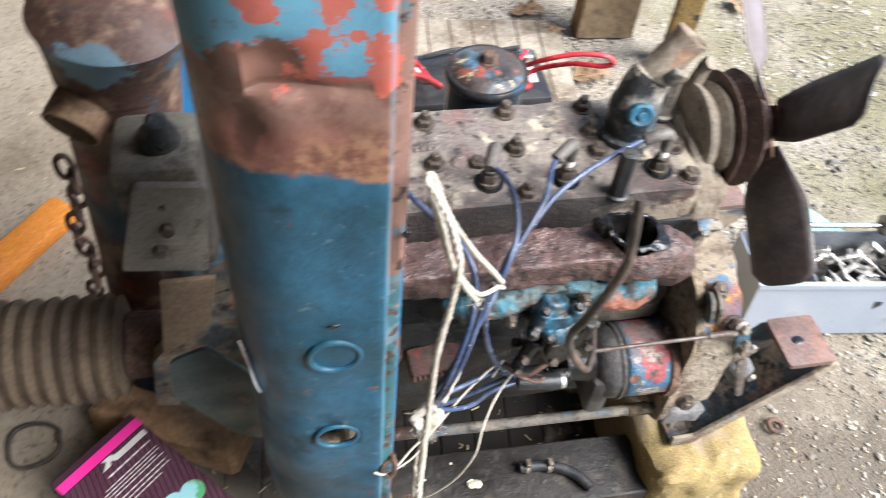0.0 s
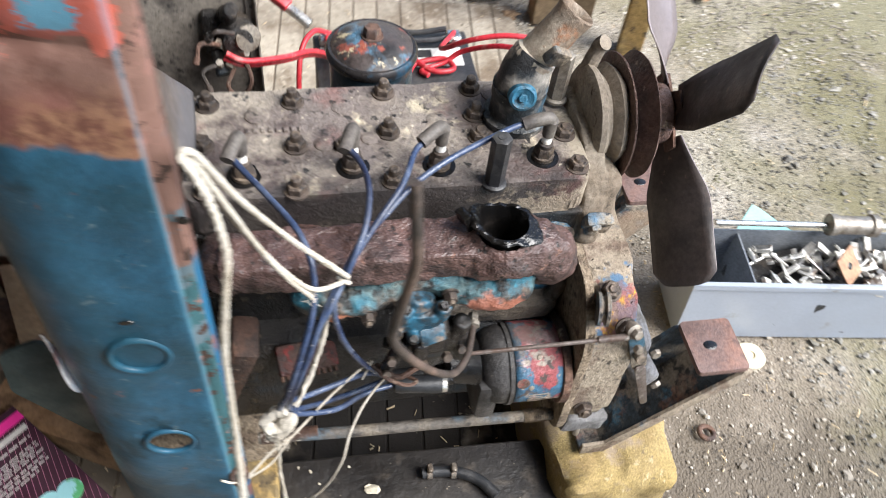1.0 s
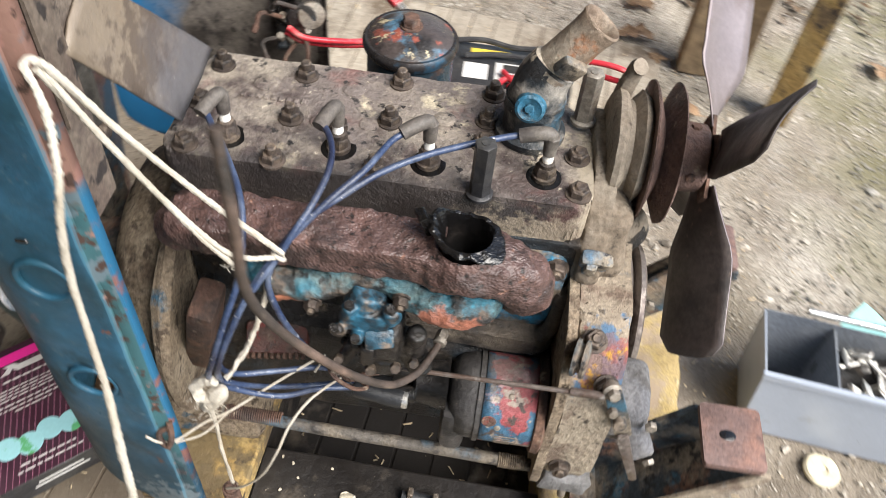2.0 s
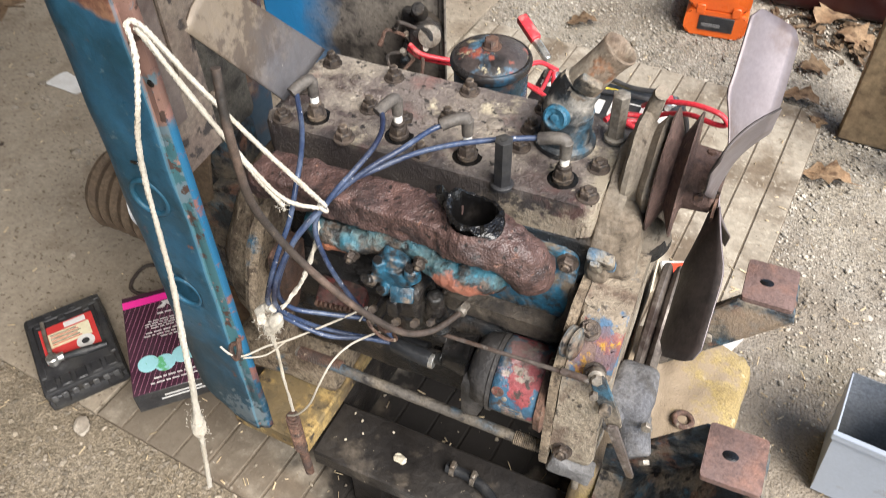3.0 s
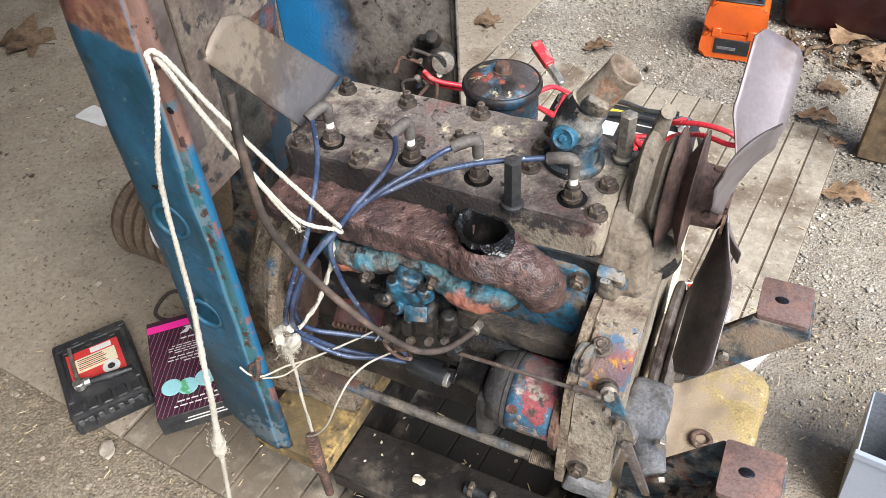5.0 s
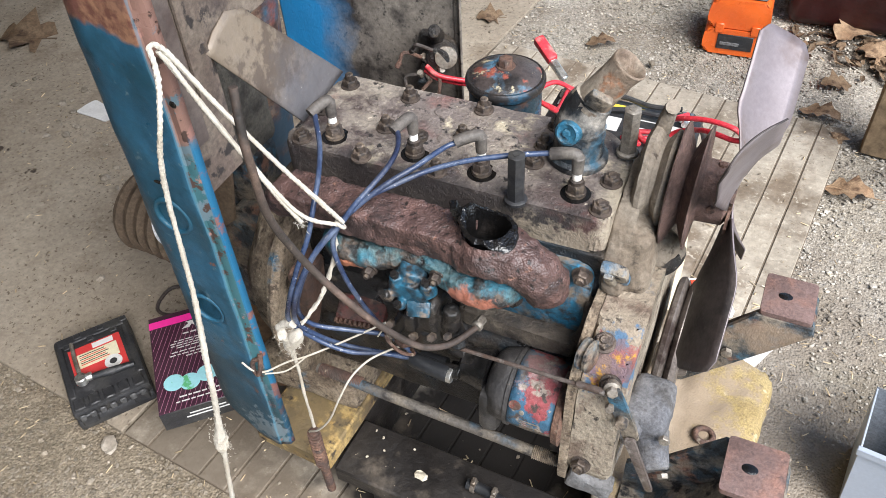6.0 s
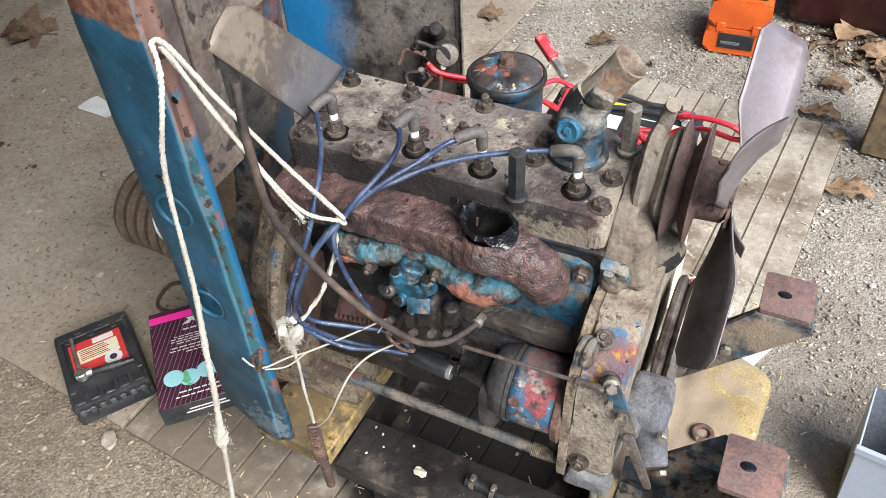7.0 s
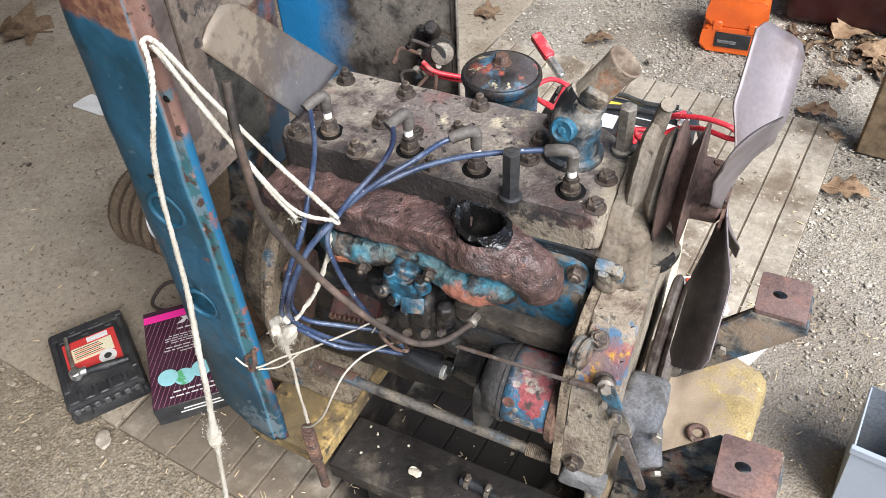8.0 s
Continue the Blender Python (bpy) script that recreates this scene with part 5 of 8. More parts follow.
def build_magneto():
    start = Vector((0.072, -0.161, 0.561))
    bm = bmesh.new()
    lathe(bm, start, (1, 0, 0), [(0.010, 0.036), (0.014, 0.046), (0.024, 0.0555), (0.04, 0.0598), (0.046, 0.0598), (0.128, 0.0589), (0.134, 0.0552), (0.15, 0.0534)], 32)
    box(bm, (0.075, -0.215, 0.49), (0.11, -0.12, 0.58), None, 0.012, 2)
    ruffle(bm, 0.002, 40, 1, 0.02)
    mag = part("magneto", bm, M_MAGBODY, ENGINE, "black magneto with red and blue label")
    bm = bmesh.new()
    seg = 26
    for a, r, x0, x1 in (((-12, 152), 0.0612, 0.128, 0.197),):
        rows = []
        for i in range(seg + 1):
            t = radians(a[0] + (a[1] - a[0]) * i / seg)
            y, z = -0.161 - math.cos(t) * r, 0.561 + math.sin(t) * r
            rows.append([bm.verts.new((x0 + (x1 - x0) * k / 6, y, z)) for k in range(7)])
        for p, q in zip(rows, rows[1:]):
            for k in range(6):
                bm.faces.new((p[k], p[k + 1], q[k + 1], q[k]))
    part("label_band", bm, M_MAGLABEL, mag, "scratched red and blue label band", thick=0.0015)
    bm = bmesh.new()
    lathe(bm, (0.119, -0.161, 0.561), (1, 0, 0), [(0, 0.0603), (0.001, 0.0621), (0.007, 0.0621), (0.008, 0.0603)], 32)
    part("clamp_ring", bm, M_MAGBODY, mag)
    bm = bmesh.new()
    lathe(bm, (0.196, -0.161, 0.561), (1, 0, 0), [(0, 0.0607), (0.002, 0.0662), (0.012, 0.0681), (0.016, 0.0607)], 32)
    part("mounting_flange", bm, M_RUST, mag)
    for t, x in ((62, 0.163), (20, 0.15)):
        bm = bmesh.new()
        c = Vector((x, -0.161 - math.cos(radians(t)) * 0.0607, 0.561 + math.sin(radians(t)) * 0.0607))
        lathe(bm, c, (0, -math.cos(radians(t)), math.sin(radians(t))), [(0, 0.0045), (0.002, 0.004), (0.0025, 0.002)], 14)
        part("label_screw", bm, M_STEEL, mag)
    bm = bmesh.new()
    c = Vector((0.138, -0.161 - math.cos(radians(28)) * 0.0615, 0.561 + math.sin(radians(28)) * 0.0615))
    vs = lathe(bm, c, (0, -math.cos(radians(28)), math.sin(radians(28))), [(0, 0.008), (0.0009, 0.0072)], 20)
    for v in vs:
        v.co.x = c.x + (v.co.x - c.x) * 1.3
    part("emblem", bm, M_REDPAINT, mag)
    for k in range(4):
        bm = bmesh.new()
        t = radians(6 - k * 5)
        c = Vector((0.14, -0.161 - math.cos(t) * 0.0624, 0.561 + math.sin(t) * 0.0624))
        box(bm, (0.008, -0.0007, -0.0008), (0.036 - 0.006 * (k % 2), 0.0007, 0.0008), Matrix.Translation(c))
        part("label_line", bm, M_STEEL, mag, smooth=False)
    # cap and towers toward the rear
    bm = bmesh.new()
    lathe(bm, (0.034, -0.166, 0.582), (1, 0, 0), [(0, 0.022), (0.004, 0.028), (0.03, 0.032), (0.046, 0.036)], 28)
    for y, z in ((-0.190, 0.586), (-0.165, 0.606), (-0.145, 0.590), (-0.165, 0.560)):
        rod(bm, (0.040, y, z), (0.012, y, z), 0.0115, 0.0095)
    part("distributor_cap", bm, M_BOWL, mag, "black cap with cable towers")
    bm = bmesh.new()
    rod(bm, (0.030, -0.198, 0.584), (0.022, -0.198, 0.584), 0.0125)
    part("terminal", bm, M_CHROME, mag)
    bm = bmesh.new()
    lathe(bm, (0.024, -0.198, 0.584), (-0.97, 0.09, -0.0), [(0, 0.0125), (0.008, 0.0135), (0.05, 0.0122), (0.055, 0.0128), (0.066, 0.0115), (0.068, 0.0065)], 18)
    part("cable_boot", bm, M_BLACKBOOT, mag, "black rubber cable boot")
    bm = bmesh.new()
    lathe(bm, (0.004, -0.165, 0.558), (-1, 0.02, -0.05), [(0, 0.0125), (0.045, 0.0115), (0.048, 0.0065)], 16)
    part("cable_boot", bm, M_BLACKBOOT, mag)


build_magneto()


def build_wires():
    tie = (-0.114, -0.213, 0.867)
    lines = [
        [(-0.229, -0.070, 0.926), (-0.218, -0.085, 0.922), (-0.190, -0.124, 0.915), (-0.160, -0.177, 0.915), (-0.147, -0.217, 0.898), (-0.150, -0.242, 0.855), (-0.165, -0.263, 0.805), (-0.184, -0.275, 0.740), (-0.196, -0.268, 0.690), (-0.175, -0.250, 0.640), (-0.128, -0.235, 0.612), (-0.085, -0.205, 0.592), (-0.044, -0.192, 0.584)],
        [(-0.098, -0.066, 0.927), (-0.086, -0.085, 0.925), (-0.079, -0.105, 0.921), (-0.078, -0.134, 0.916), (-0.086, -0.171, 0.907), (-0.100, -0.197, 0.890), tie, (-0.132, -0.235, 0.845), (-0.150, -0.248, 0.815), (-0.170, -0.258, 0.765), (-0.188, -0.255, 0.705), (-0.178, -0.24, 0.66), (-0.13, -0.215, 0.64), (-0.08, -0.19, 0.62), (-0.043, -0.168, 0.56)],
        [(-0.006, -0.0632, 0.926), (-0.020, -0.080, 0.924), (-0.039, -0.125, 0.922), (-0.067, -0.160, 0.910), (-0.096, -0.190, 0.888), (-0.119, -0.212, 0.864), (-0.142, -0.243, 0.832), (-0.160, -0.265, 0.79), (-0.178, -0.272, 0.735), (-0.185, -0.262, 0.68), (-0.16, -0.225, 0.61), (-0.11, -0.195, 0.575), (-0.05, -0.166, 0.555)],
        [(0.126, -0.0427, 0.927), (0.110, -0.046, 0.926), (0.068, -0.067, 0.926), (0.019, -0.092, 0.922), (-0.024, -0.119, 0.914), (-0.061, -0.153, 0.904), (-0.094, -0.184, 0.892), (-0.113, -0.207, 0.870), (-0.126, -0.222, 0.835), (-0.120, -0.220, 0.775), (-0.105, -0.212, 0.715), (-0.08, -0.2, 0.65), (-0.045, -0.186, 0.592)],
    ]
    for line in lines:
        bm = bmesh.new()
        tube(bm, line, 0.0038, 10, 8)
        part("ignition_wire", bm, M_WIRE, ENGINE, "dull blue ignition cable")


build_wires()


M_GOVERNOR = surf("grimy_grey_casting", (0.135, 0.132, 0.134), [((0.21, 0.195, 0.175), 11, 0.54, 0.08, 1), ((0.10, 0.10, 0.107), 12, 0.58, 0.07, 6), ((0.065, 0.06, 0.056), 20, 0.57, 0.07, 4)], 0.8, bump=0.4, grain=190, grain_amount=0.45)
M_BRACKET = surf("dusty_blue_casting", (0.11, 0.15, 0.19), [((0.035, 0.16, 0.29), 20, 0.47, 0.05, 1), ((0.30, 0.255, 0.195), 16, 0.53, 0.07, 3), ((0.03, 0.03, 0.035), 60, 0.60, 0.04, 5)], 0.8, bump=0.7, grain=150)
M_PUMP = surf("dusty_pump_casting", (0.225, 0.19, 0.15), [((0.30, 0.26, 0.205), 8, 0.55, 0.10, 1), ((0.17, 0.135, 0.10), 9, 0.56, 0.08, 3), ((0.07, 0.055, 0.043), 46, 0.65, 0.04, 6)], 0.9, bump=0.35, grain=150, grain_amount=0.3)
M_ROD = surf("worn_steel_rod", (0.15, 0.125, 0.112), [((0.10, 0.065, 0.05), 24, 0.55, 0.08, 1), ((0.34, 0.31, 0.28), 40, 0.63, 0.05, 3)], 0.45, 0.4, bump=0.2)
M_FANPULLEY = surf("brown_rust_pulley", (0.12, 0.072, 0.059), [((0.18, 0.11, 0.088), 12, 0.55, 0.08, 1), ((0.06, 0.038, 0.032), 18, 0.55, 0.07, 3), ((0.28, 0.21, 0.16), 60, 0.66, 0.04, 4)], 0.55, bump=0.8, grain=130, grain_amount=0.4)
M_PULLEY = surf("worn_dark_pulley", (0.13, 0.108, 0.094), [((0.18, 0.155, 0.135), 6, 0.53, 0.1, 1), ((0.05, 0.035, 0.03), 20, 0.56, 0.07, 3)], 0.4, 0.4, bump=0.15, grain=150)


def build_front():
    # gear cover
    bm = bmesh.new()
    outline = rounded([(-0.215, 0.445), (-0.11, 0.40), (0.14, 0.40), (0.20, 0.46), (0.20, 0.66), (0.12, 0.74), (-0.02, 0.745), (-0.15, 0.735), (-0.215, 0.65)], 0.045)
    prism(bm, outline, (0.226, 0, 0), (0, 1, 0), (0, 0, 1), 0.064, 0.010)
    bmesh.ops.triangulate(bm, faces=[f for f in bm.faces if len(f.verts) > 4])
    ruffle(bm, 0.003, 26, 4, 0.025)
    cover = part("timing_cover", bm, M_COVER, ENGINE, "dusty timing cover with blue, red and yellow paint traces")
    bm = bmesh.new()
    prism(bm, rounded([(-0.224, 0.435), (-0.11, 0.39), (0.15, 0.39), (0.21, 0.455), (0.21, 0.67), (0.125, 0.75), (-0.16, 0.738), (-0.214, 0.67)], 0.03), (0.212, 0, 0), (0, 1, 0), (0, 0, 1), 0.013, 0.002)
    part("front_plate", bm, M_DUSTY, ENGINE)
    nut = stud_mesh(0.004)
    lie = Matrix.Rotation(radians(90), 4, "Y")
    up = Matrix.Rotation(radians(75), 4, "X")
    repeat("cover_bolt", nut, cover, [(0.246, -0.165, 0.729), (0.268, -0.200, 0.690), (0.246, -0.218, 0.50)], [Matrix.Rotation(radians(20), 4, "X"), Matrix.Rotation(radians(60), 4, "X"), up])
    bm = bmesh.new()
    box(bm, (-0.035, -0.015, -0.02), (0.035, 0.015, 0.02), pose(0.262, -0.205, 0.442, 0, 8, 0), 0.006, 2)
    ruffle(bm, 0.004, 50, 2, 0.015)
    part("cover_foot", bm, M_GREY, ENGINE)
    bm = bmesh.new()
    rod(bm, (0.268, -0.19, 0.43), (0.272, -0.195, 0.36), 0.006)
    part("drain_pin", bm, M_STEEL, ENGINE)
    # upper front casting between head and cover
    bm = bmesh.new()
    prism(bm, rounded([(-0.10, 0.735), (0.13, 0.735), (0.13, 0.83), (0.09, 0.88), (-0.02, 0.88), (-0.08, 0.82)], 0.03), (0.214, 0, 0), (0, 1, 0), (0, 0, 1), 0.030, 0.008)
    ruffle(bm, 0.002, 30)
    lump = bmesh.new()
    box(lump, (0.206, -0.074, 0.728), (0.272, 0.115, 0.842), None, 0.022, 3)
    for v in lump.verts:
        v.co.x += 0.10 * max(0.0, 0.80 - v.co.z)
    ruffle(lump, 0.006, 24, 3, 0.02)
    lump_mesh = bpy.data.meshes.new("lump")
    lump.to_mesh(lump_mesh)
    lump.free()
    bm.from_mesh(lump_mesh)
    bpy.data.meshes.remove(lump_mesh)
    box(bm, (0.186, -0.078, 0.735), (0.220, 0.105, 0.803), None, 0.004, 2)
    bm = fused(bm, 0.003, 6)
    ruffle(bm, 0.003, 40)
    ruffle(bm, 0.0015, 120)
    part("front_casting", bm, M_PUMP, ENGINE)
    bm = bmesh.new()
    box(bm, (-0.019, -0.009, -0.038), (0.019, 0.009, 0.034), pose(0.233, -0.083, 0.778, 34, 0, 0), 0.005, 2)
    box(bm, (-0.008, -0.013, -0.030), (0.008, 0.011, 0.026), pose(0.228, -0.088, 0.780, 34, 0, 0), 0.004, 2)
    ruffle(bm, 0.0035, 45, 3, 0.010)
    part("blue_bracket", bm, M_BRACKET, ENGINE, "dusty blue bracket")
    # small idler pulley on the cover
    bm = bmesh.new()
    lathe(bm, (0.222, -0.186, 0.722), (1, -0.25, 0.1), [(0, 0.018), (0.001, 0.023), (0.005, 0.023), (0.007, 0.018), (0.010, 0.018), (0.012, 0.0235), (0.016, 0.0235), (0.018, 0.018), (0.019, 0.010)], 26)
    part("idler_pulley", bm, M_ARM, ENGINE, "small dark blue grooved pulley")
    # governor rod, its joint and lever
    bm = bmesh.new()
    rod(bm, (0.0, -0.196, 0.655), (0.235, -0.214, 0.688), 0.0031)
    rod(bm, (0.225, -0.213, 0.687), (0.266, -0.217, 0.694), 0.0052)
    part("governor_rod", bm, M_ROD, ENGINE)
    bm = bmesh.new()
    lathe(bm, (0.272, -0.207, 0.697), (0.15, -0.9, 0.4), [(-0.008, 0.008), (0.0, 0.0115), (0.009, 0.0115), (0.011, 0.008)], 18)
    hexagon(bm, (0.274, -0.216, 0.701), (0.15, -0.9, 0.4), 0.0078, 0.009)
    hexagon(bm, (0.276, -0.230, 0.684), (0.15, -0.9, 0.4), 0.0065, 0.008)
    part("rod_joint", bm, M_STEEL, ENGINE)
    bm = bmesh.new()
    a, b = Vector((0.276, -0.217, 0.695)), Vector((0.352, -0.208, 0.478))
    along = (b - a).normalized()
    across = along.cross(Vector((0, -1, 0.15))).normalized()
    prism(bm, rounded([(-0.010, -0.010), (0.07, -0.013), (0.105, -0.011), (0.105, 0.010), (0.07, 0.011), (-0.010, 0.010)], 0.005), a, along, across, 0.006, 0.001)
    lever = part("governor_lever", bm, M_ARM, ENGINE, "chipped blue steel lever")
    bm = bmesh.new()
    prism(bm, rounded([(0.095, -0.008), (0.225, -0.006), (0.225, 0.005), (0.095, 0.008)], 0.004), a + Vector((0, -0.007, 0.001)), along, across, 0.005, 0.001)
    part("lever_tail", bm, M_ROD, lever, "bare grey steel lever tail")
    bm = bmesh.new()
    p = a + along * 0.055
    rod(bm, p, p + Vector((0, -0.014, 0.004)), 0.0085)
    part("lever_boss", bm, M_BLUE, lever)
    # caked governor casting
    bm = bmesh.new()
    box(bm, (0.284, -0.178, 0.505), (0.352, -0.085, 0.600), pose(0, 0, 0, 0, 0, 0), 0.018, 3)
    rod(bm, (0.328, -0.150, 0.545), (0.350, -0.200, 0.520), 0.027, 0.024, 20)
    rod(bm, (0.302, -0.165, 0.575), (0.300, -0.190, 0.570), 0.020, 0.018, 18)
    ruffle(bm, 0.005, 26, 3, 0.02)
    ruffle(bm, 0.0015, 90)
    part("governor_housing", bm, M_GOVERNOR, ENGINE, "grey dirt-caked governor housing")
    for at, way in (((0.362, -0.200, 0.520), (0.24, -0.50, -0.25)), ((0.352, -0.180, 0.578), (0.1, -1, 0.1))):
        bm = bmesh.new()
        hexagon(bm, at, way, 0.0085, 0.007)
        part("housing_bolt", bm, M_STEEL, ENGINE)
    # water pump, neck, pulley
    c = Vector((0.0, 0.035, 0.861))
    bm = bmesh.new()
    lathe(bm, c + Vector((0.226, 0, 0)), (1, 0, 0), [(0, 0.050), (0.003, 0.064), (0.008, 0.071), (0.014, 0.072), (0.019, 0.068), (0.023, 0.061), (0.027, 0.060), (0.031, 0.066), (0.037, 0.073), (0.043, 0.072), (0.048, 0.066), (0.052, 0.054), (0.054, 0.045)], 64)
    tube(bm, [c + Vector((0.24, 0.04, 0.05)), c + Vector((0.246, 0.035, 0.09)), c + Vector((0.25, 0.03, 0.100))], 0.0115, 12, 5)
    tube(bm, [c + Vector((0.238, -0.03, -0.05)), c + Vector((0.258, -0.028, -0.09)), c + Vector((0.286, -0.02, -0.125))], 0.03, 16, 6)
    ruffle(bm, 0.0055, 22)
    ruffle(bm, 0.0015, 80)
    pump = part("water_pump", bm, M_PUMP, ENGINE, "dust-caked water pump")
    bm = bmesh.new()
    lathe(bm, c + Vector((0.276, -0.022, -0.115)), (0.65, 0.15, -0.8), [(0, 0.029), (0.003, 0.031), (0.018, 0.031), (0.02, 0.026)], 22)
    part("pump_neck", bm, M_BLOCK, pump)
    bm = bmesh.new()
    c = c - Vector((0.010, 0, 0))
    lathe(bm, c + Vector((0.282, 0, 0)), (1, 0, 0), [(0, 0.04), (0.001, 0.086), (0.003, 0.087), (0.018, 0.052), (0.033, 0.087), (0.035, 0.086), (0.037, 0.05), (0.040, 0.044), (0.074, 0.042), (0.078, 0.036)], 44)
    ruffle(bm, 0.0015, 40)
    fan = part("fan_pulley", bm, M_FANPULLEY, ENGINE, "rusty fan pulley and hub")
    for k in range(4):
        bm = bmesh.new()
        t = radians(83 + 90 * k)
        hexagon(bm, c + Vector((0.34, math.cos(t) * 0.040, math.sin(t) * 0.040)), (0, math.cos(t), math.sin(t)), 0.0065, 0.006)
        part("hub_screw", bm, M_RUST, fan)
    bm = bmesh.new()
    prism(bm, [(math.cos(radians(38 + 22.5 * k)) * (0.055 if k % 4 in (0, 1, 3) else 0.035), math.sin(radians(38 + 22.5 * k)) * (0.055 if k % 4 in (0, 1, 3) else 0.035)) for k in range(16)], c + Vector((0.361, 0, 0)), (0, 1, 0), (0, 0, 1), 0.004)
    part("fan_spider", bm, M_RUST, fan)
    for k in range(4):
        bm = bmesh.new()
        t = radians(37 + 90 * k)
        out, tan = Vector((0, math.cos(t), math.sin(t))), Vector((0, -math.sin(t), math.cos(t)))
        grid = []
        for i in range(15):
            s = i / 14
            r = 0.036 + 0.206 * s
            half = (0.030 + 0.018 * min(1, s * 2.6)) * (1 if s < 0.93 else math.sqrt(max(0.0, 1 - ((s - 0.93) / 0.07) ** 2)) * 0.25 + 0.75)
            row = []
            if k == 0:
                half *= 0.84
            for j in range(9):
                q = j / 4 - 1
                w = q * half
                pitch = radians(8 + (36 if k == 0 else 17) * min(1, s * 2.5))
                row.append(bm.verts.new(c + Vector((0.364 - math.sin(pitch) * w * 1.25 + 0.008 * q * q * min(1, 2 * s), 0, 0)) + out * (r - 0.006 * abs(q) ** 4 * s) + tan * (w * math.cos(pitch))))
            grid.append(row)
        for p, q in zip(grid, grid[1:]):
            for j in range(8):
                bm.faces.new((p[j], p[j + 1], q[j + 1], q[j]))
        blade = part("fan_blade", bm, M_FAN, fan, "bare dusty steel fan blade with a black back", thick=0.0022)
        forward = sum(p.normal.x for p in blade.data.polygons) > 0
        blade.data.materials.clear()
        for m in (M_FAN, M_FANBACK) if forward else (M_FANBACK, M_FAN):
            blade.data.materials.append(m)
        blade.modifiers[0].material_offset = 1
    # crank pulley
    bm = bmesh.new()
    cc = Vector((0.304, 0.035, 0.53))
    lathe(bm, cc, (1, 0, 0), [(0, 0.05), (0.001, 0.104), (0.004, 0.110), (0.011, 0.112), (0.015, 0.108), (0.019, 0.097), (0.023, 0.108), (0.027, 0.112), (0.034, 0.110), (0.037, 0.104), (0.038, 0.05), (0.05, 0.045), (0.052, 0.03)], 56)
    part("crank_pulley", bm, M_PULLEY, ENGINE, "rusty crankshaft pulley")


build_front()


def build_outlet():
    bm = bmesh.new()
    lathe(bm, (0.135, 0.035, 0.864), (0, 0, 1), [(0, 0.041), (0.004, 0.043), (0.012, 0.043), (0.016, 0.036), (0.045, 0.034), (0.060, 0.036)], 30)
    tube(bm, [(0.135, 0.035, 0.910), (0.136, 0.035, 0.932), (0.140, 0.037, 0.950), (0.149, 0.040, 0.966)], 0.036, 22, 6, size=lambda s: 1 - 0.2 * s)
    ruffle(bm, 0.002, 30)
    elbow = part("water_outlet", bm, M_ELBOW, ENGINE, "sooty blue water outlet elbow")
    bm = bmesh.new()
    way = Vector((0.52, 0.06, 0.76))
    lathe(bm, (0.143, 0.038, 0.957), way, [(0, 0.029), (0.004, 0.0295), (0.010, 0.0285), (0.013, 0.0252), (0.060, 0.0232), (0.076, 0.0240), (0.083, 0.0252), (0.085, 0.0240), (0.080, 0.0205), (0.02, 0.0195), (0.018, 0.0)], 28, False)
    ruffle(bm, 0.0012, 60)
    part("outlet_pipe", bm, M_STUB, elbow, "rusty open pipe stub")
    bm = bmesh.new()
    lathe(bm, (0.128, 0.000, 0.932), (-0.12, -1, 0.25), [(-0.01, 0.0185), (0.004, 0.0175), (0.006, 0.014), (0.004, 0.010)], 24)
    hexagon(bm, (0.127, -0.003, 0.9335), (-0.12, -1, 0.25), 0.006, 0.004)
    part("blue_plug", bm, M_BLUE, elbow, "bright blue threaded plug")
    bm = bmesh.new()
    box(bm, (-0.016, -0.007, -0.012), (0.016, 0.007, 0.012), pose(0.163, 0.006, 0.988, 20, 30, 20), 0.004, 2)
    part("elbow_lug", bm, M_ARM, elbow)
    for x, y, z0, h, r, mat, lab in ((0.084, -0.079, 0.866, 0.074, 0.0125, M_BLACK, "black hexagonal post"), (0.199, 0.062, 0.876, 0.070, 0.0125, M_STEEL, "dusty hexagonal stud")):
        bm = bmesh.new()
        lathe(bm, (x, y, z0 - 0.004), (0, 0, 1), [(0, 0.016), (0.004, 0.016), (0.006, 0.013)], 16)
        lathe(bm, (x, y, z0), (0, 0, 1), [(0, r), (h, r), (h + 0.001, r - 0.002)], 6)
        lathe(bm, (x, y, z0 + h - 0.002), (0, 0, 1), [(0, 0.0055), (0.004, 0.005)], 12)
        part("hex_post", bm, mat, ENGINE, lab)
    # oil filter behind the head
    bm = bmesh.new()
    lathe(bm, (-0.037, 0.195, 0.70), (0, 0, 1), [(0, 0.045), (0.006, 0.056), (0.04, 0.060), (0.145, 0.060), (0.157, 0.057)], 36)
    filt = part("oil_filter", bm, M_FILTER, ENGINE, "chipped blue oil filter canister")
    bm = bmesh.new()
    lathe(bm, (-0.037, 0.195, 0.858), (0, 0, 1), [(0.004, 0.0600), (0.009, 0.0605), (0.0115, 0.0575), (0.018, 0.047), (0.0235, 0.030), (0.026, 0.014), (0.0265, 0.0)], 44)
    lid = part("filter_lid", bm, M_LID, filt, "domed lid with blue and rust patches")
    bm = bmesh.new()
    lathe(bm, (-0.037, 0.195, 0.858), (0, 0, 1), [(-0.007, 0.0590), (-0.005, 0.0640), (0.001, 0.0662), (0.007, 0.0655), (0.0105, 0.0625), (0.0105, 0.0590)], 44)
    part("lid_rim", bm, M_LIDRIM, lid, "rolled dark rim")
    bm = bmesh.new()
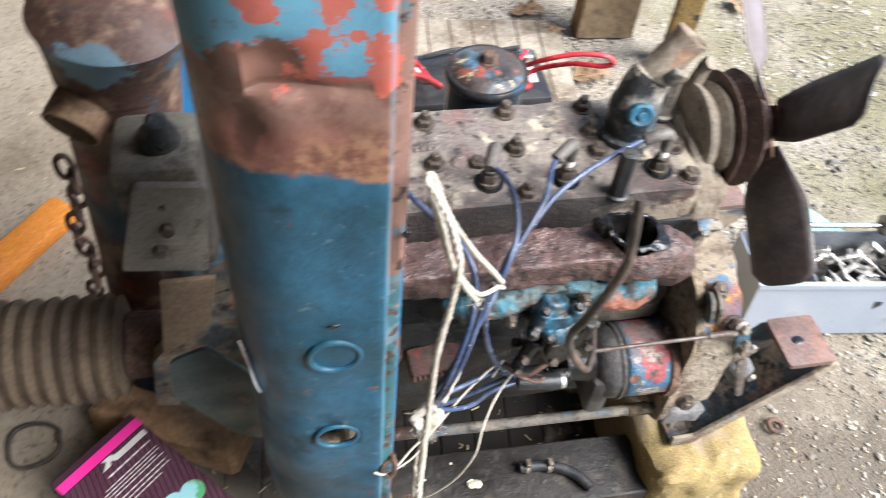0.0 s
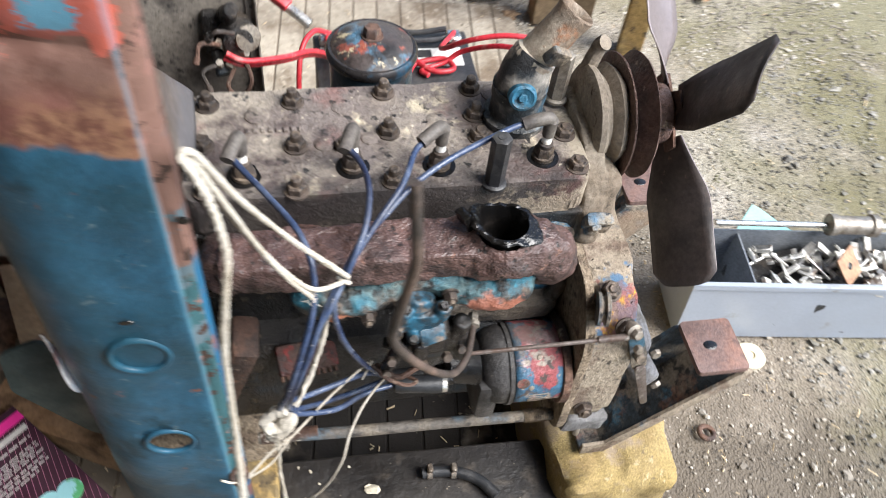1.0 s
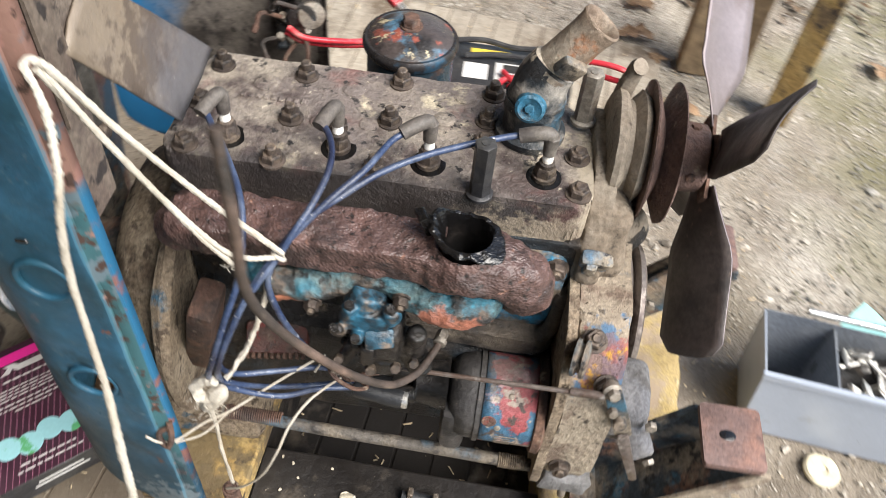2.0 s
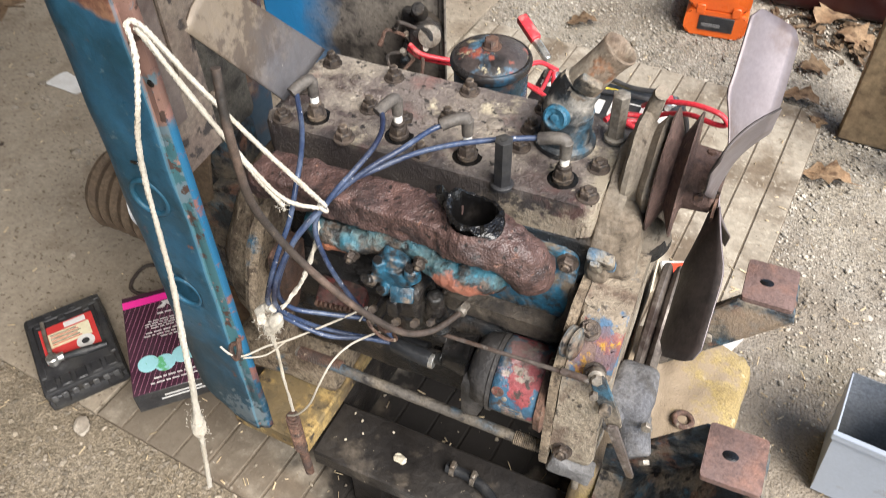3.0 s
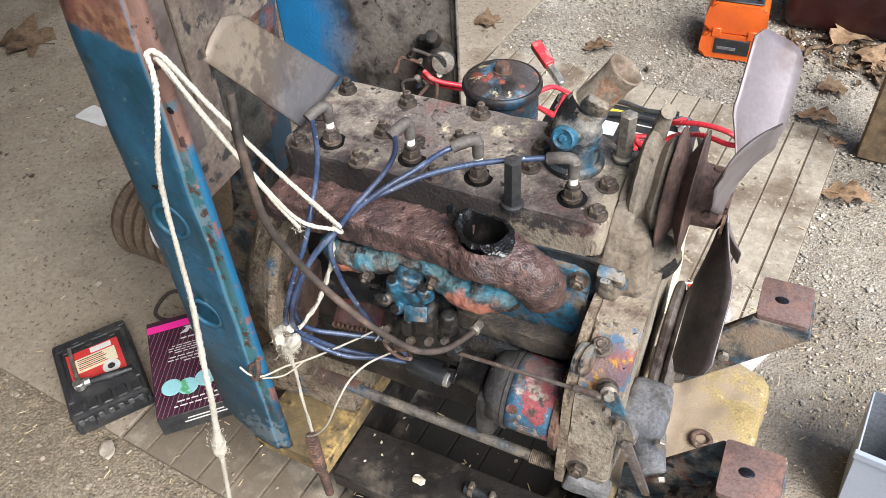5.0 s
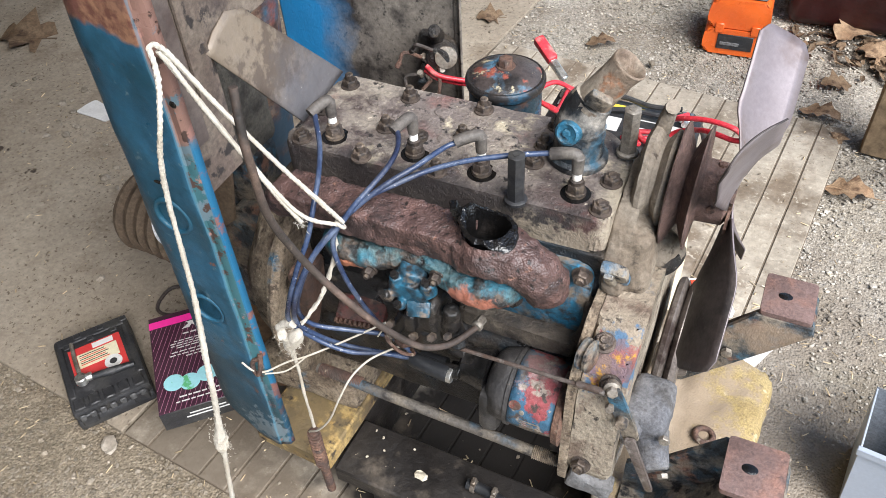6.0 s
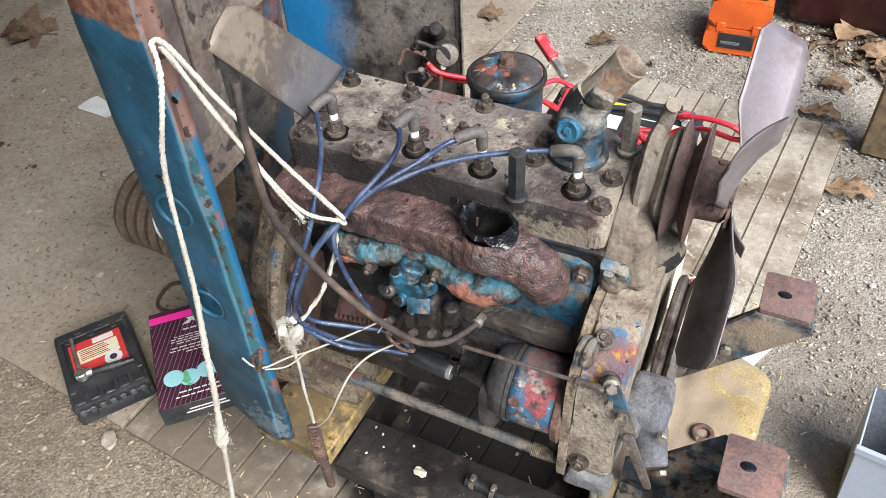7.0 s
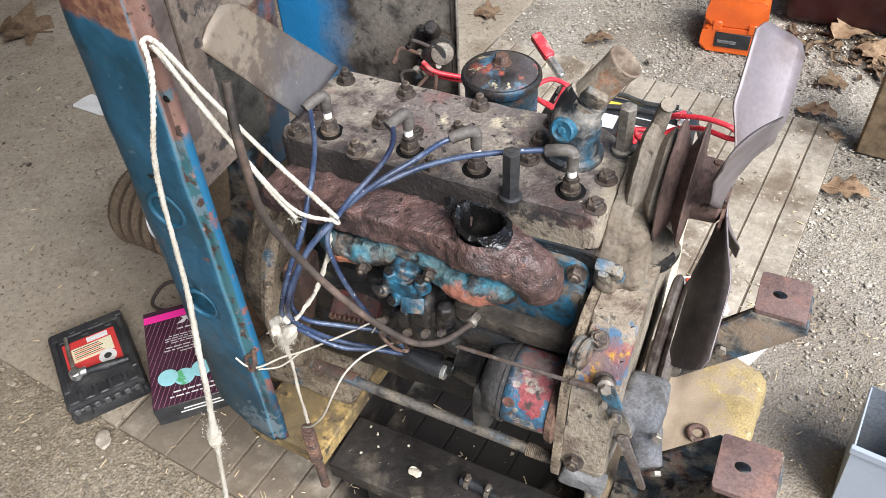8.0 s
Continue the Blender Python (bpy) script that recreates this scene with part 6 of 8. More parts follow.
    lathe(bm, (-0.037, 0.195, 0.884), (0, 0, 1), [(0, 0.016), (0.002, 0.0155)], 18)
    hexagon(bm, (-0.037, 0.195, 0.886), (0, 0, 1), 0.0125, 0.013)
    part("lid_bolt", bm, M_RUST, lid)
    bm = bmesh.new()
    box(bm, (-0.075, 0.12, 0.71), (0.0, 0.16, 0.80), None, 0.008, 2)
    part("filter_bracket", bm, M_BLOCK, ENGINE)


M_FILTER = surf("glossy_dark_blue_can", (0.018, 0.035, 0.048), [((0.02, 0.11, 0.20), 7, 0.53, 0.05, 1), ((0.10, 0.055, 0.04), 14, 0.62, 0.05, 3)], 0.3, bump=0.15, grain=120)
M_STUB = surf("bleached_rusty_pipe", (0.22, 0.165, 0.12), [((0.40, 0.35, 0.28), 11, 0.54, 0.06, 1), ((0.09, 0.06, 0.045), 12, 0.56, 0.06, 3), ((0.30, 0.13, 0.06), 22, 0.62, 0.05, 5)], 0.6, bump=0.4, grain=150)
M_ELBOW = surf("sooty_blue_casting", (0.016, 0.024, 0.031), [((0.012, 0.012, 0.013), 12, 0.48, 0.08, 1), ((0.32, 0.295, 0.26), 9, 0.54, 0.06, 3), ((0.03, 0.08, 0.12), 11, 0.67, 0.04, 5), ((0.45, 0.41, 0.35), 60, 0.66, 0.03, 6)], 0.5, bump=0.5, grain=140, grain_amount=0.4)
M_LIDRIM = surf("black_rolled_rim", (0.022, 0.02, 0.02), [((0.09, 0.06, 0.045), 18, 0.6, 0.06, 1), ((0.02, 0.07, 0.12), 12, 0.63, 0.04, 3)], 0.32, bump=0.15)
M_LID = surf("patchy_lid", (0.06, 0.048, 0.045), [((0.10, 0.24, 0.36), 9, 0.55, 0.05, 6), ((0.02, 0.018, 0.018), 12, 0.54, 0.06, 8), ((0.24, 0.07, 0.05), 26, 0.62, 0.03, 5), ((0.42, 0.36, 0.24), 60, 0.64, 0.03, 2)], 0.32, 0.1, bump=0.2, grain=150)
build_outlet()


def build_brackets():
    for side, y0 in ((-1, -0.100), (1, 0.168)):
        y_out = y0 + side * 0.092
        lo, hi = min(y0, y_out), max(y0, y_out)
        name = "near" if side < 0 else "far"
        bm = bmesh.new()
        web = [(0.30, 0.285), (0.345, 0.285), (0.53, 0.495), (0.53, 0.512), (0.436, 0.512), (0.36, 0.41), (0.30, 0.36)]
        prism(bm, web, (0, y0 + 0.004, 0), (1, 0, 0), (0, 0, 1), 0.008, 0.001)
        arm = part("front_arm", bm, M_ARM, ENGINE, "chipped dark blue steel front arm")
        bm = bmesh.new()
        prism(bm, [(0.30, 0.270), (0.345, 0.270), (0.535, 0.492), (0.530, 0.4995), (0.342, 0.279), (0.30, 0.279)], (0, hi, 0), (1, 0, 0), (0, 0, 1), hi - lo, 0.001)
        part("lower_flange", bm, M_ARM, arm)
        bm = bmesh.new()
        prism(bm, [(0.30, 0.270), (0.345, 0.270), (0.535, 0.492), (0.535, 0.512), (0.520, 0.512), (0.34, 0.300), (0.30, 0.300)], (0, y_out + 0.003, 0), (1, 0, 0), (0, 0, 1), 0.006, 0.001)
        part("outer_lip", bm, M_COVER, arm, "dusty blue and tan outer lip")
        bm = bmesh.new()
        prism(bm, rounded([(0.440, lo - 0.002), (0.526, lo - 0.002), (0.526, hi + 0.002), (0.440, hi + 0.002)], 0.006), (0, 0, 0.513), (1, 0, 0), (0, 1, 0), 0.010, 0.0015)
        ruffle(bm, 0.0006, 60)
        top = part("top_plate", bm, M_PLATE, arm, "pinkish rusty plate with a bolt hole")
        bm = bmesh.new()
        vs = lathe(bm, (0.476, (lo + hi) / 2, 0.5228), (0, 0, 1), [(0, 0.0092), (0.0008, 0.008)], 18)
        for v in vs:
            v.co.x = 0.476 + (v.co.x - 0.476) * 1.35
        part("bolt_hole", bm, M_HOLE_BLACK, top)
        bm = bmesh.new()
        lathe(bm, (0.41, y0 - 0.006 * side, 0.40), (0, -side, 0), [(0, 0.010), (0.008, 0.010), (0.009, 0.006)], 6)
        part("arm_bolt", bm, M_STEEL, arm)


build_brackets()


# ---- the cowl ----
COWL = thing("cowl", (-0.33, 0.05, 0.36), "dented blue sheet metal tractor cowl with rust and red primer patches", "tractor cowl")


def cowl_side(side):
    """One side sheet: front flange, flat face, rounded return; side -1 is the near one."""
    mid = 0.048
    reach = 0.345
    bm = bmesh.new()
    section = [(-0.2475, 0.332), (-0.2495, 0.340), (-0.2535, 0.343), (-0.2625, 0.344), (-0.265, 0.347), (-0.268, 0.348)]
    section += [(-0.268 - 0.067 * k / 10, 0.348 - 0.0005 * k) for k in range(1, 11)]
    section += [(-0.335 - 0.085 * math.sin(radians(a)), 0.258 + 0.085 * math.cos(radians(a))) for a in range(9, 91, 9)]
    section += [(-0.421, 0.235), (-0.422, 0.21)]
    if side > 0:
        section = [(x if x > -0.3 else -0.3 + (x + 0.3) * 2.9, w if x > -0.3 else max(w, 0.338)) for x, w in section]
    levels = [0.36 + 0.0115 * k for k in range(69)] + [1.15 + 0.0032 * k for k in range(56)] + [1.34 + 0.0115 * k for k in range(11)]
    rows = []
    for z in levels:
        row = []
        for i, (x, w) in enumerate(section):
            s = i / (len(section) - 1)
            zz = max(z, 0.36 + 0.24 * max(0.0, s - 0.35) ** 1.3) if z < 0.60 else z
            y = w
            dent = math.exp(-((x + 0.352) / 0.018) ** 2 - ((zz - 1.277) / 0.017) ** 2) * 0.010
            dent += math.exp(-((x + 0.376) / 0.016) ** 2 - ((zz - 1.205) / 0.028) ** 2) * 0.010
            dent -= math.exp(-((x + 0.377) / 0.014) ** 2 - ((zz - 1.262) / 0.022) ** 2) * 0.006
            # a sharp crease: the sheet draws in above it and springs out below
            crease = max(0.0, min(1.0, (-0.270 - x) / 0.065)) * max(0.0, min(1.0, (x + 0.378) / 0.014))
            over = zz - (1.250 + 0.10 * (x + 0.32) ** 2)
            dent += crease * 0.015 * (math.exp(-over / 0.020) if over > 0 else math.exp(over / 0.006))
            dent += 0.0035 * noise.noise((x * 11, zz * 9, 2.0 * side)) + 0.0012 * noise.noise((x * 30, zz * 26, 5))
            if side > 0:
                dent *= 0.4
            y -= dent if x < -0.262 else 0.001 * noise.noise((x * 20, zz * 20, 3))
            row.append(bm.verts.new((x + (0.048 if side > 0 else 0), mid + side * y, zz)))
        rows.append(row)
    for a, b in zip(rows, rows[1:]):
        for i in range(len(section) - 1):
            if (a[i].co - b[i].co).length < 1e-5 and (a[i + 1].co - b[i + 1].co).length < 1e-5:
                continue
            bm.faces.new((a[i], a[i + 1], b[i + 1], b[i]))
    hole = Vector((-0.321, 0.697))
    if side < 0:
        cut = [f for f in bm.faces if (Vector((f.calc_center_median().x, f.calc_center_median().z)) - hole).length < 0.0255 and f.calc_center_median().y < -0.2]
        bmesh.ops.delete(bm, geom=cut, context="FACES")
        for v in bm.verts:
            d = Vector((v.co.x, v.co.z)) - hole
            if v.co.y < -0.2 and d.length < 0.032 and v.is_boundary:
                d = d.normalized() * 0.0265
                v.co.x, v.co.z = hole.x + d.x, hole.y + d.y
    bmesh.ops.remove_doubles(bm, verts=bm.verts[:], dist=1e-5)
    return part("side_panel", bm, M_COWL if side < 0 else M_INNER, COWL, "blue side panel with rust band and dent" if side < 0 else "dusty dark inner side panel with blue traces", thick=0.0035)


def ring(bm, at, way, r, t, seg=40, minor=10):
    u, v, w = frame_of(way)
    at = Vector(at)
    rows = []
    for i in range(seg):
        a = i * math.tau / seg
        d = u * math.cos(a) + v * math.sin(a)
        rows.append([bm.verts.new(at + d * (r + t * math.cos(k * math.tau / minor)) + w * t * math.sin(k * math.tau / minor)) for k in range(minor)])
    for i in range(seg):
        a, b = rows[i], rows[(i + 1) % seg]
        for k in range(minor):
            bm.faces.new((a[k], a[(k + 1) % minor], b[(k + 1) % minor], b[k]))


M_TORN = surf("bare_torn_metal", (0.74, 0.73, 0.74), [((0.40, 0.22, 0.22), 30, 0.56, 0.06, 1), ((0.2, 0.36, 0.5), 24, 0.60, 0.05, 3)], 0.4, 0.2, bump=0.2)


def build_cowl():
    near = cowl_side(-1)
    far = cowl_side(1)
    bm = bmesh.new()
    ring(bm, (-0.319, -0.2975, 0.886), (0, -1, 0), 0.0275, 0.0042)
    part("pressed_ring", bm, M_COWL, near)
    bm = bmesh.new()
    ring(bm, (-0.321, -0.297, 0.697), (0, -1, 0), 0.0265, 0.0035)
    part("hole_rim", bm, M_COWL, near)
    bm = bmesh.new()
    vs = lathe(bm, (-0.319, -0.3005, 0.948), (0, -1, 0), [(0, 0.007), (0.0012, 0.006)], 14)
    for v in vs:
        v.co.z = 0.948 + (v.co.z - 0.948) * 0.4
    part("slot", bm, M_HOLE_BLACK, near)
    bm = bmesh.new()
    lathe(bm, (-0.248, -0.3005, 1.083), (0, -1, 0), [(0, 0.005), (0.001, 0.004)], 14)
    part("flange_hole", bm, M_HOLE_BLACK, near)
    bm = bmesh.new()
    tube(bm, [(-0.249, -0.296, 0.62), (-0.246, -0.306, 0.60), (-0.252, -0.31, 0.583), (-0.262, -0.306, 0.586), (-0.262, -0.302, 0.602), (-0.25, -0.298, 0.61)], 0.004, 8, 6)
    part("wire_eye", bm, M_RUST, near, "rusty wire eye")
    bm = bmesh.new()
    rows = []
    for k in range(13):
        s = k / 12
        half = 0.017 * math.sin(math.pi * s ** 1.7) + 0.001
        c = Vector((-0.4235 + 0.0165 * s, -0.245 - 0.006 * s, 0.858 - 0.108 * s))
        rows.append([bm.verts.new(c + Vector((-0.001 + 0.003 * abs(q), -half * q, 0.002 * q))) for q in (-1, -0.4, 0.3, 1)])
    for p, q in zip(rows, rows[1:]):
        for j in range(3):
            bm.faces.new((p[j], p[j + 1], q[j + 1], q[j]))
    part("torn_flap", bm, M_TORN, near, "bare pale torn metal sliver", thick=0.001)
    # firewall between the sides, with stiffening folds and a sloping shield
    bm = bmesh.new()
    box(bm, (-0.312, -0.275, 0.875), (-0.306, -0.156, 1.062), None, 0.001, 1)
    box(bm, (-0.312, -0.275, 1.063), (-0.306, -0.012, 1.45), None, 0.001, 1)
    fire = part("firewall", bm, M_FIRE, COWL, "rusty dusty steel firewall")
    bm = bmesh.new()
    box(bm, (-0.306, -0.292, 0.955), (-0.3025, -0.207, 1.45), None, 0.0015, 1)
    part("firewall_strip", bm, M_STRIP, fire, "smooth brown painted strip")
    bm = bmesh.new()
    prism(bm, rounded([(0.0, 0.0), (0.034, 0.0), (0.05, 0.44), (0.0, 0.44)], 0.004), (-0.3025, -0.2055, 1.0), (0, 1, 0), (0, 0, 1), 0.004, 0.001)
    part("firewall_fold", bm, M_FIRE, fire, "folded seam strip")
    for y, z in ((-0.178, 1.075), (-0.15, 0.95), (-0.10, 1.125)):
        bm = bmesh.new()
        hexagon(bm, (-0.306, y, z), (1, 0, 0), 0.009, 0.008)
        part("firewall_bolt", bm, M_BOLT, fire)
    bm = bmesh.new()
    quad = [Vector((-0.300, -0.176, 1.066)), Vector((-0.272, -0.045, 0.879)), Vector((-0.278, 0.09, 0.884)), Vector((-0.302, -0.085, 1.082)), Vector((-0.304, -0.118, 1.094)), Vector((-0.303, -0.150, 1.082))]
    bm.faces.new([bm.verts.new(q) for q in quad])
    bmesh.ops.triangulate(bm, faces=bm.faces[:])
    ruffle(bm, 0.002, 14, 4, 0.02)
    part("heat_shield", bm, M_SHEET, fire, "dusty bent steel heat shield", thick=0.003)
    # switch and terminals on the far side's inner face
    bm = bmesh.new()
    lathe(bm, (-0.235, 0.388, 0.765), (0.1, -1, 0.1), [(0, 0.03), (0.02, 0.03), (0.024, 0.026), (0.05, 0.024), (0.052, 0.02)], 24)
    box(bm, (-0.285, 0.372, 0.72), (-0.255, 0.392, 0.80), None, 0.004, 1)
    rod(bm, (-0.245, 0.37, 0.80), (-0.235, 0.34, 0.83), 0.016, 0.012)
    rod(bm, (-0.265, 0.36, 0.74), (-0.258, 0.33, 0.715), 0.012)
    ruffle(bm, 0.003, 40, 1, 0.015)
    reg = part("starter_switch", bm, M_BLOCK, far, "grimy starter switch with loose terminals")
    for k in range(7):
        bm = bmesh.new()
        a = Vector((-0.262 + 0.012 * (k % 4), 0.33 + 0.004 * k, 0.735 + 0.014 * (k // 2)))
        hexagon(bm, a, (math.sin(k * 2.3), -0.6, math.cos(k * 1.7)), 0.007, 0.012)
        part("terminal", bm, M_STEEL, reg)
    bm = bmesh.new()
    lathe(bm, (-0.215, 0.345, 0.775), (0.4, -0.8, 0.3), [(0, 0.022), (0.004, 0.021), (0.005, 0.012)], 22)
    part("switch_disc", bm, M_STEEL, reg)
    for k, (p, q, r) in enumerate((((-0.258, 0.330, 0.775), (-0.285, 0.312, 0.790), (-0.292, 0.300, 0.772)), ((-0.256, 0.328, 0.740), (-0.288, 0.315, 0.735), (-0.282, 0.305, 0.712)), ((-0.240, 0.328, 0.730), (-0.252, 0.305, 0.712), (-0.236, 0.300, 0.690)), ((-0.235, 0.330, 0.795), (-0.258, 0.312, 0.812), (-0.270, 0.318, 0.796)), ((-0.222, 0.328, 0.745), (-0.214, 0.306, 0.722), (-0.224, 0.302, 0.700)))):
        bm = bmesh.new()
        tube(bm, [p, q, r], 0.0036, 8, 5)
        tip = Vector(r) - Vector(q)
        lathe(bm, r, tip, [(-0.002, 0.0052), (0.008, 0.0056), (0.010, 0.0035)], 10)
        part("loose_lead", bm, M_HOSE if k % 2 else M_RUST, reg)


build_cowl()

# ---- rope and twine ----
def fuzz(bm, at, spread, count, length, seed):
    """Loose cotton fibres standing off a frayed spot."""
    rng = random.Random(seed)
    for _ in range(count):
        p = Vector(at) + Vector([rng.gauss(0, q) for q in spread])
        way = Vector([rng.gauss(0, 1) for _ in range(3)]).normalized()
        bend = Vector([rng.gauss(0, 0.4) for _ in range(3)])
        size = length * rng.uniform(0.5, 1.2)
        tube(bm, [p, p + way * size * 0.5, p + (way + bend).normalized() * size], 0.00035, 4, 3)


bm = bmesh.new()
rope_tail = [(-0.109, -0.213, 0.872), (-0.135, -0.231, 0.926), (-0.164, -0.249, 0.984), (-0.204, -0.278, 1.078), (-0.229, -0.304, 1.158), (-0.236, -0.316, 1.168), (-0.226, -0.326, 1.152), (-0.219, -0.337, 1.136), (-0.212, -0.357, 1.108), (-0.218, -0.369, 1.064), (-0.226, -0.373, 1.003), (-0.229, -0.378, 0.929), (-0.232, -0.385, 0.845), (-0.236, -0.398, 0.755), (-0.238, -0.408, 0.684), (-0.251, -0.41, 0.606), (-0.267, -0.41, 0.527), (-0.274, -0.41, 0.482), (-0.289, -0.41, 0.401), (-0.306, -0.41, 0.311)]
tube(bm, rope_tail, 0.0029, 12, 34, 0.25, twist=900, size= lambda s: 1.0 + 0.15 * max(0.0, math.sin(s * 40)) + 0.5 * min(1.0, max(0.0, (s - 0.55) / 0.2)) * (1 if s < 0.86 else 0.55) + (2.0 * math.exp(-((s - 0.842) / 0.026) ** 2) if s > 0.7 else 0))
tube(bm, [(-0.112, -0.214, 0.866), (-0.150, -0.245, 0.900), (-0.189, -0.264, 0.983), (-0.212, -0.290, 1.078), (-0.232, -0.306, 1.156)], 0.0028, 12, 44, 0.2, twist=900)
tube(bm, [(-0.150, -0.247, 0.888), (-0.172, -0.256, 0.935), (-0.195, -0.268, 1.0), (-0.216, -0.287, 1.08), (-0.234, -0.309, 1.160)], 0.0028, 12, 36, 0.2, twist=900)
fuzz(bm, (-0.263, -0.41, 0.545), (0.006, 0.006, 0.026), 150, 0.006, 3)
fuzz(bm, (-0.152, -0.247, 0.886), (0.003, 0.003, 0.005), 24, 0.006, 5)
ring(bm, (-0.114, -0.213, 0.867), (-0.45, -0.6, -0.65), 0.0068, 0.0026, 22, 8)
whole("rope", bm, M_ROPE, "frayed white cotton rope tied over the cowl's edge", "rope")

bm = bmesh.new()
tube(bm, [(-0.128, -0.212, 0.838), (-0.133, -0.215, 0.803), (-0.141, -0.226, 0.77), (-0.152, -0.238, 0.735), (-0.166, -0.255, 0.708), (-0.178, -0.266, 0.69)], 0.0032, 9, 8, 0.4)
bmesh.ops.create_icosphere(bm, subdivisions=4, radius=1, matrix=Matrix.Translation((-0.197, -0.272, 0.650)) @ Matrix.Rotation(radians(31), 4, "Y") @ Matrix.Diagonal((0.012, 0.012, 0.034, 1)))
tube(bm, [(-0.188, -0.275, 0.66), (-0.205, -0.277, 0.655), (-0.216, -0.272, 0.668), (-0.205, -0.268, 0.684), (-0.19, -0.27, 0.69)], 0.007, 9, 7, 0.4)
tube(bm, [(-0.205, -0.275, 0.655), (-0.205, -0.27, 0.58), (-0.208, -0.27, 0.50), (-0.205, -0.272, 0.41)], 0.0028, 7, 6, 0.3)
for v in bm.verts:
    v.co += v.normal * 0.0 + Vector((noise.noise(v.co * 120), noise.noise(v.co * 120 + Vector((9, 0, 0))), noise.noise(v.co * 120 + Vector((0, 9, 0))))) * 0.0022
fuzz(bm, (-0.199, -0.275, 0.648), (0.008, 0.008, 0.015), 160, 0.008, 7)
whole("rope", bm, M_ROPE, "white cotton rope with fluffy knot holding blue cables", "rope")

bm = bmesh.new()
tube(bm, [(-0.275, -0.312, 0.605), (-0.262, -0.309, 0.588), (-0.245, -0.300, 0.582), (-0.215, -0.278, 0.595), (-0.185, -0.262, 0.606), (-0.14, -0.225, 0.620), (-0.105, -0.205, 0.640), (-0.081, -0.196, 0.658)], 0.0017, 6, 7)
tube(bm, [(-0.247, -0.301, 0.576), (-0.215, -0.286, 0.582), (-0.188, -0.264, 0.604)], 0.0014, 6, 7)
tube(bm, [(-0.090, -0.205, 0.632), (-0.082, -0.20, 0.648), (-0.077, -0.198, 0.664)], 0.0014, 6, 5)
whole("twine", bm, M_ROPE, "thin white twine tied to a wire eye on the cowl", "twine")
bm = bmesh.new()
tube(bm, [(-0.052, -0.191, 0.614), (-0.075, -0.213, 0.611), (-0.095, -0.237, 0.606), (-0.112, -0.262, 0.588), (-0.125, -0.285, 0.555), (-0.150, -0.29, 0.49), (-0.185, -0.285, 0.43), (-0.215, -0.277, 0.395)], 0.0017, 6, 7)
whole("twine", bm, M_ROPE, "thin white twine hanging slack below the wires", "twine")

# spring bolt at the cowl's foot
bolt = thing("spring_bolt", (-0.212, -0.27, 0.19), "rusty bolt with a coil spring hanging under the cowl", "spring bolt")
bm = bmesh.new()
rod(bm, (-0.213, -0.27, 0.385), (-0.206, -0.272, 0.195), 0.0085)
part("shank", bm, M_RUST, bolt)
bm = bmesh.new()
tube(bm, [(-0.213 + 0.0105 * math.cos(k * 0.785), -0.27 + 0.0105 * math.sin(k * 0.785), 0.385 - 0.0011 * k) for k in range(100)], 0.0019, 6, 2)
part("coil_spring", bm, M_RUST, bolt)

# ---- things on the near boards ----
CASE = pose(-0.937, -0.152, 0.011, 0, 0, -36)


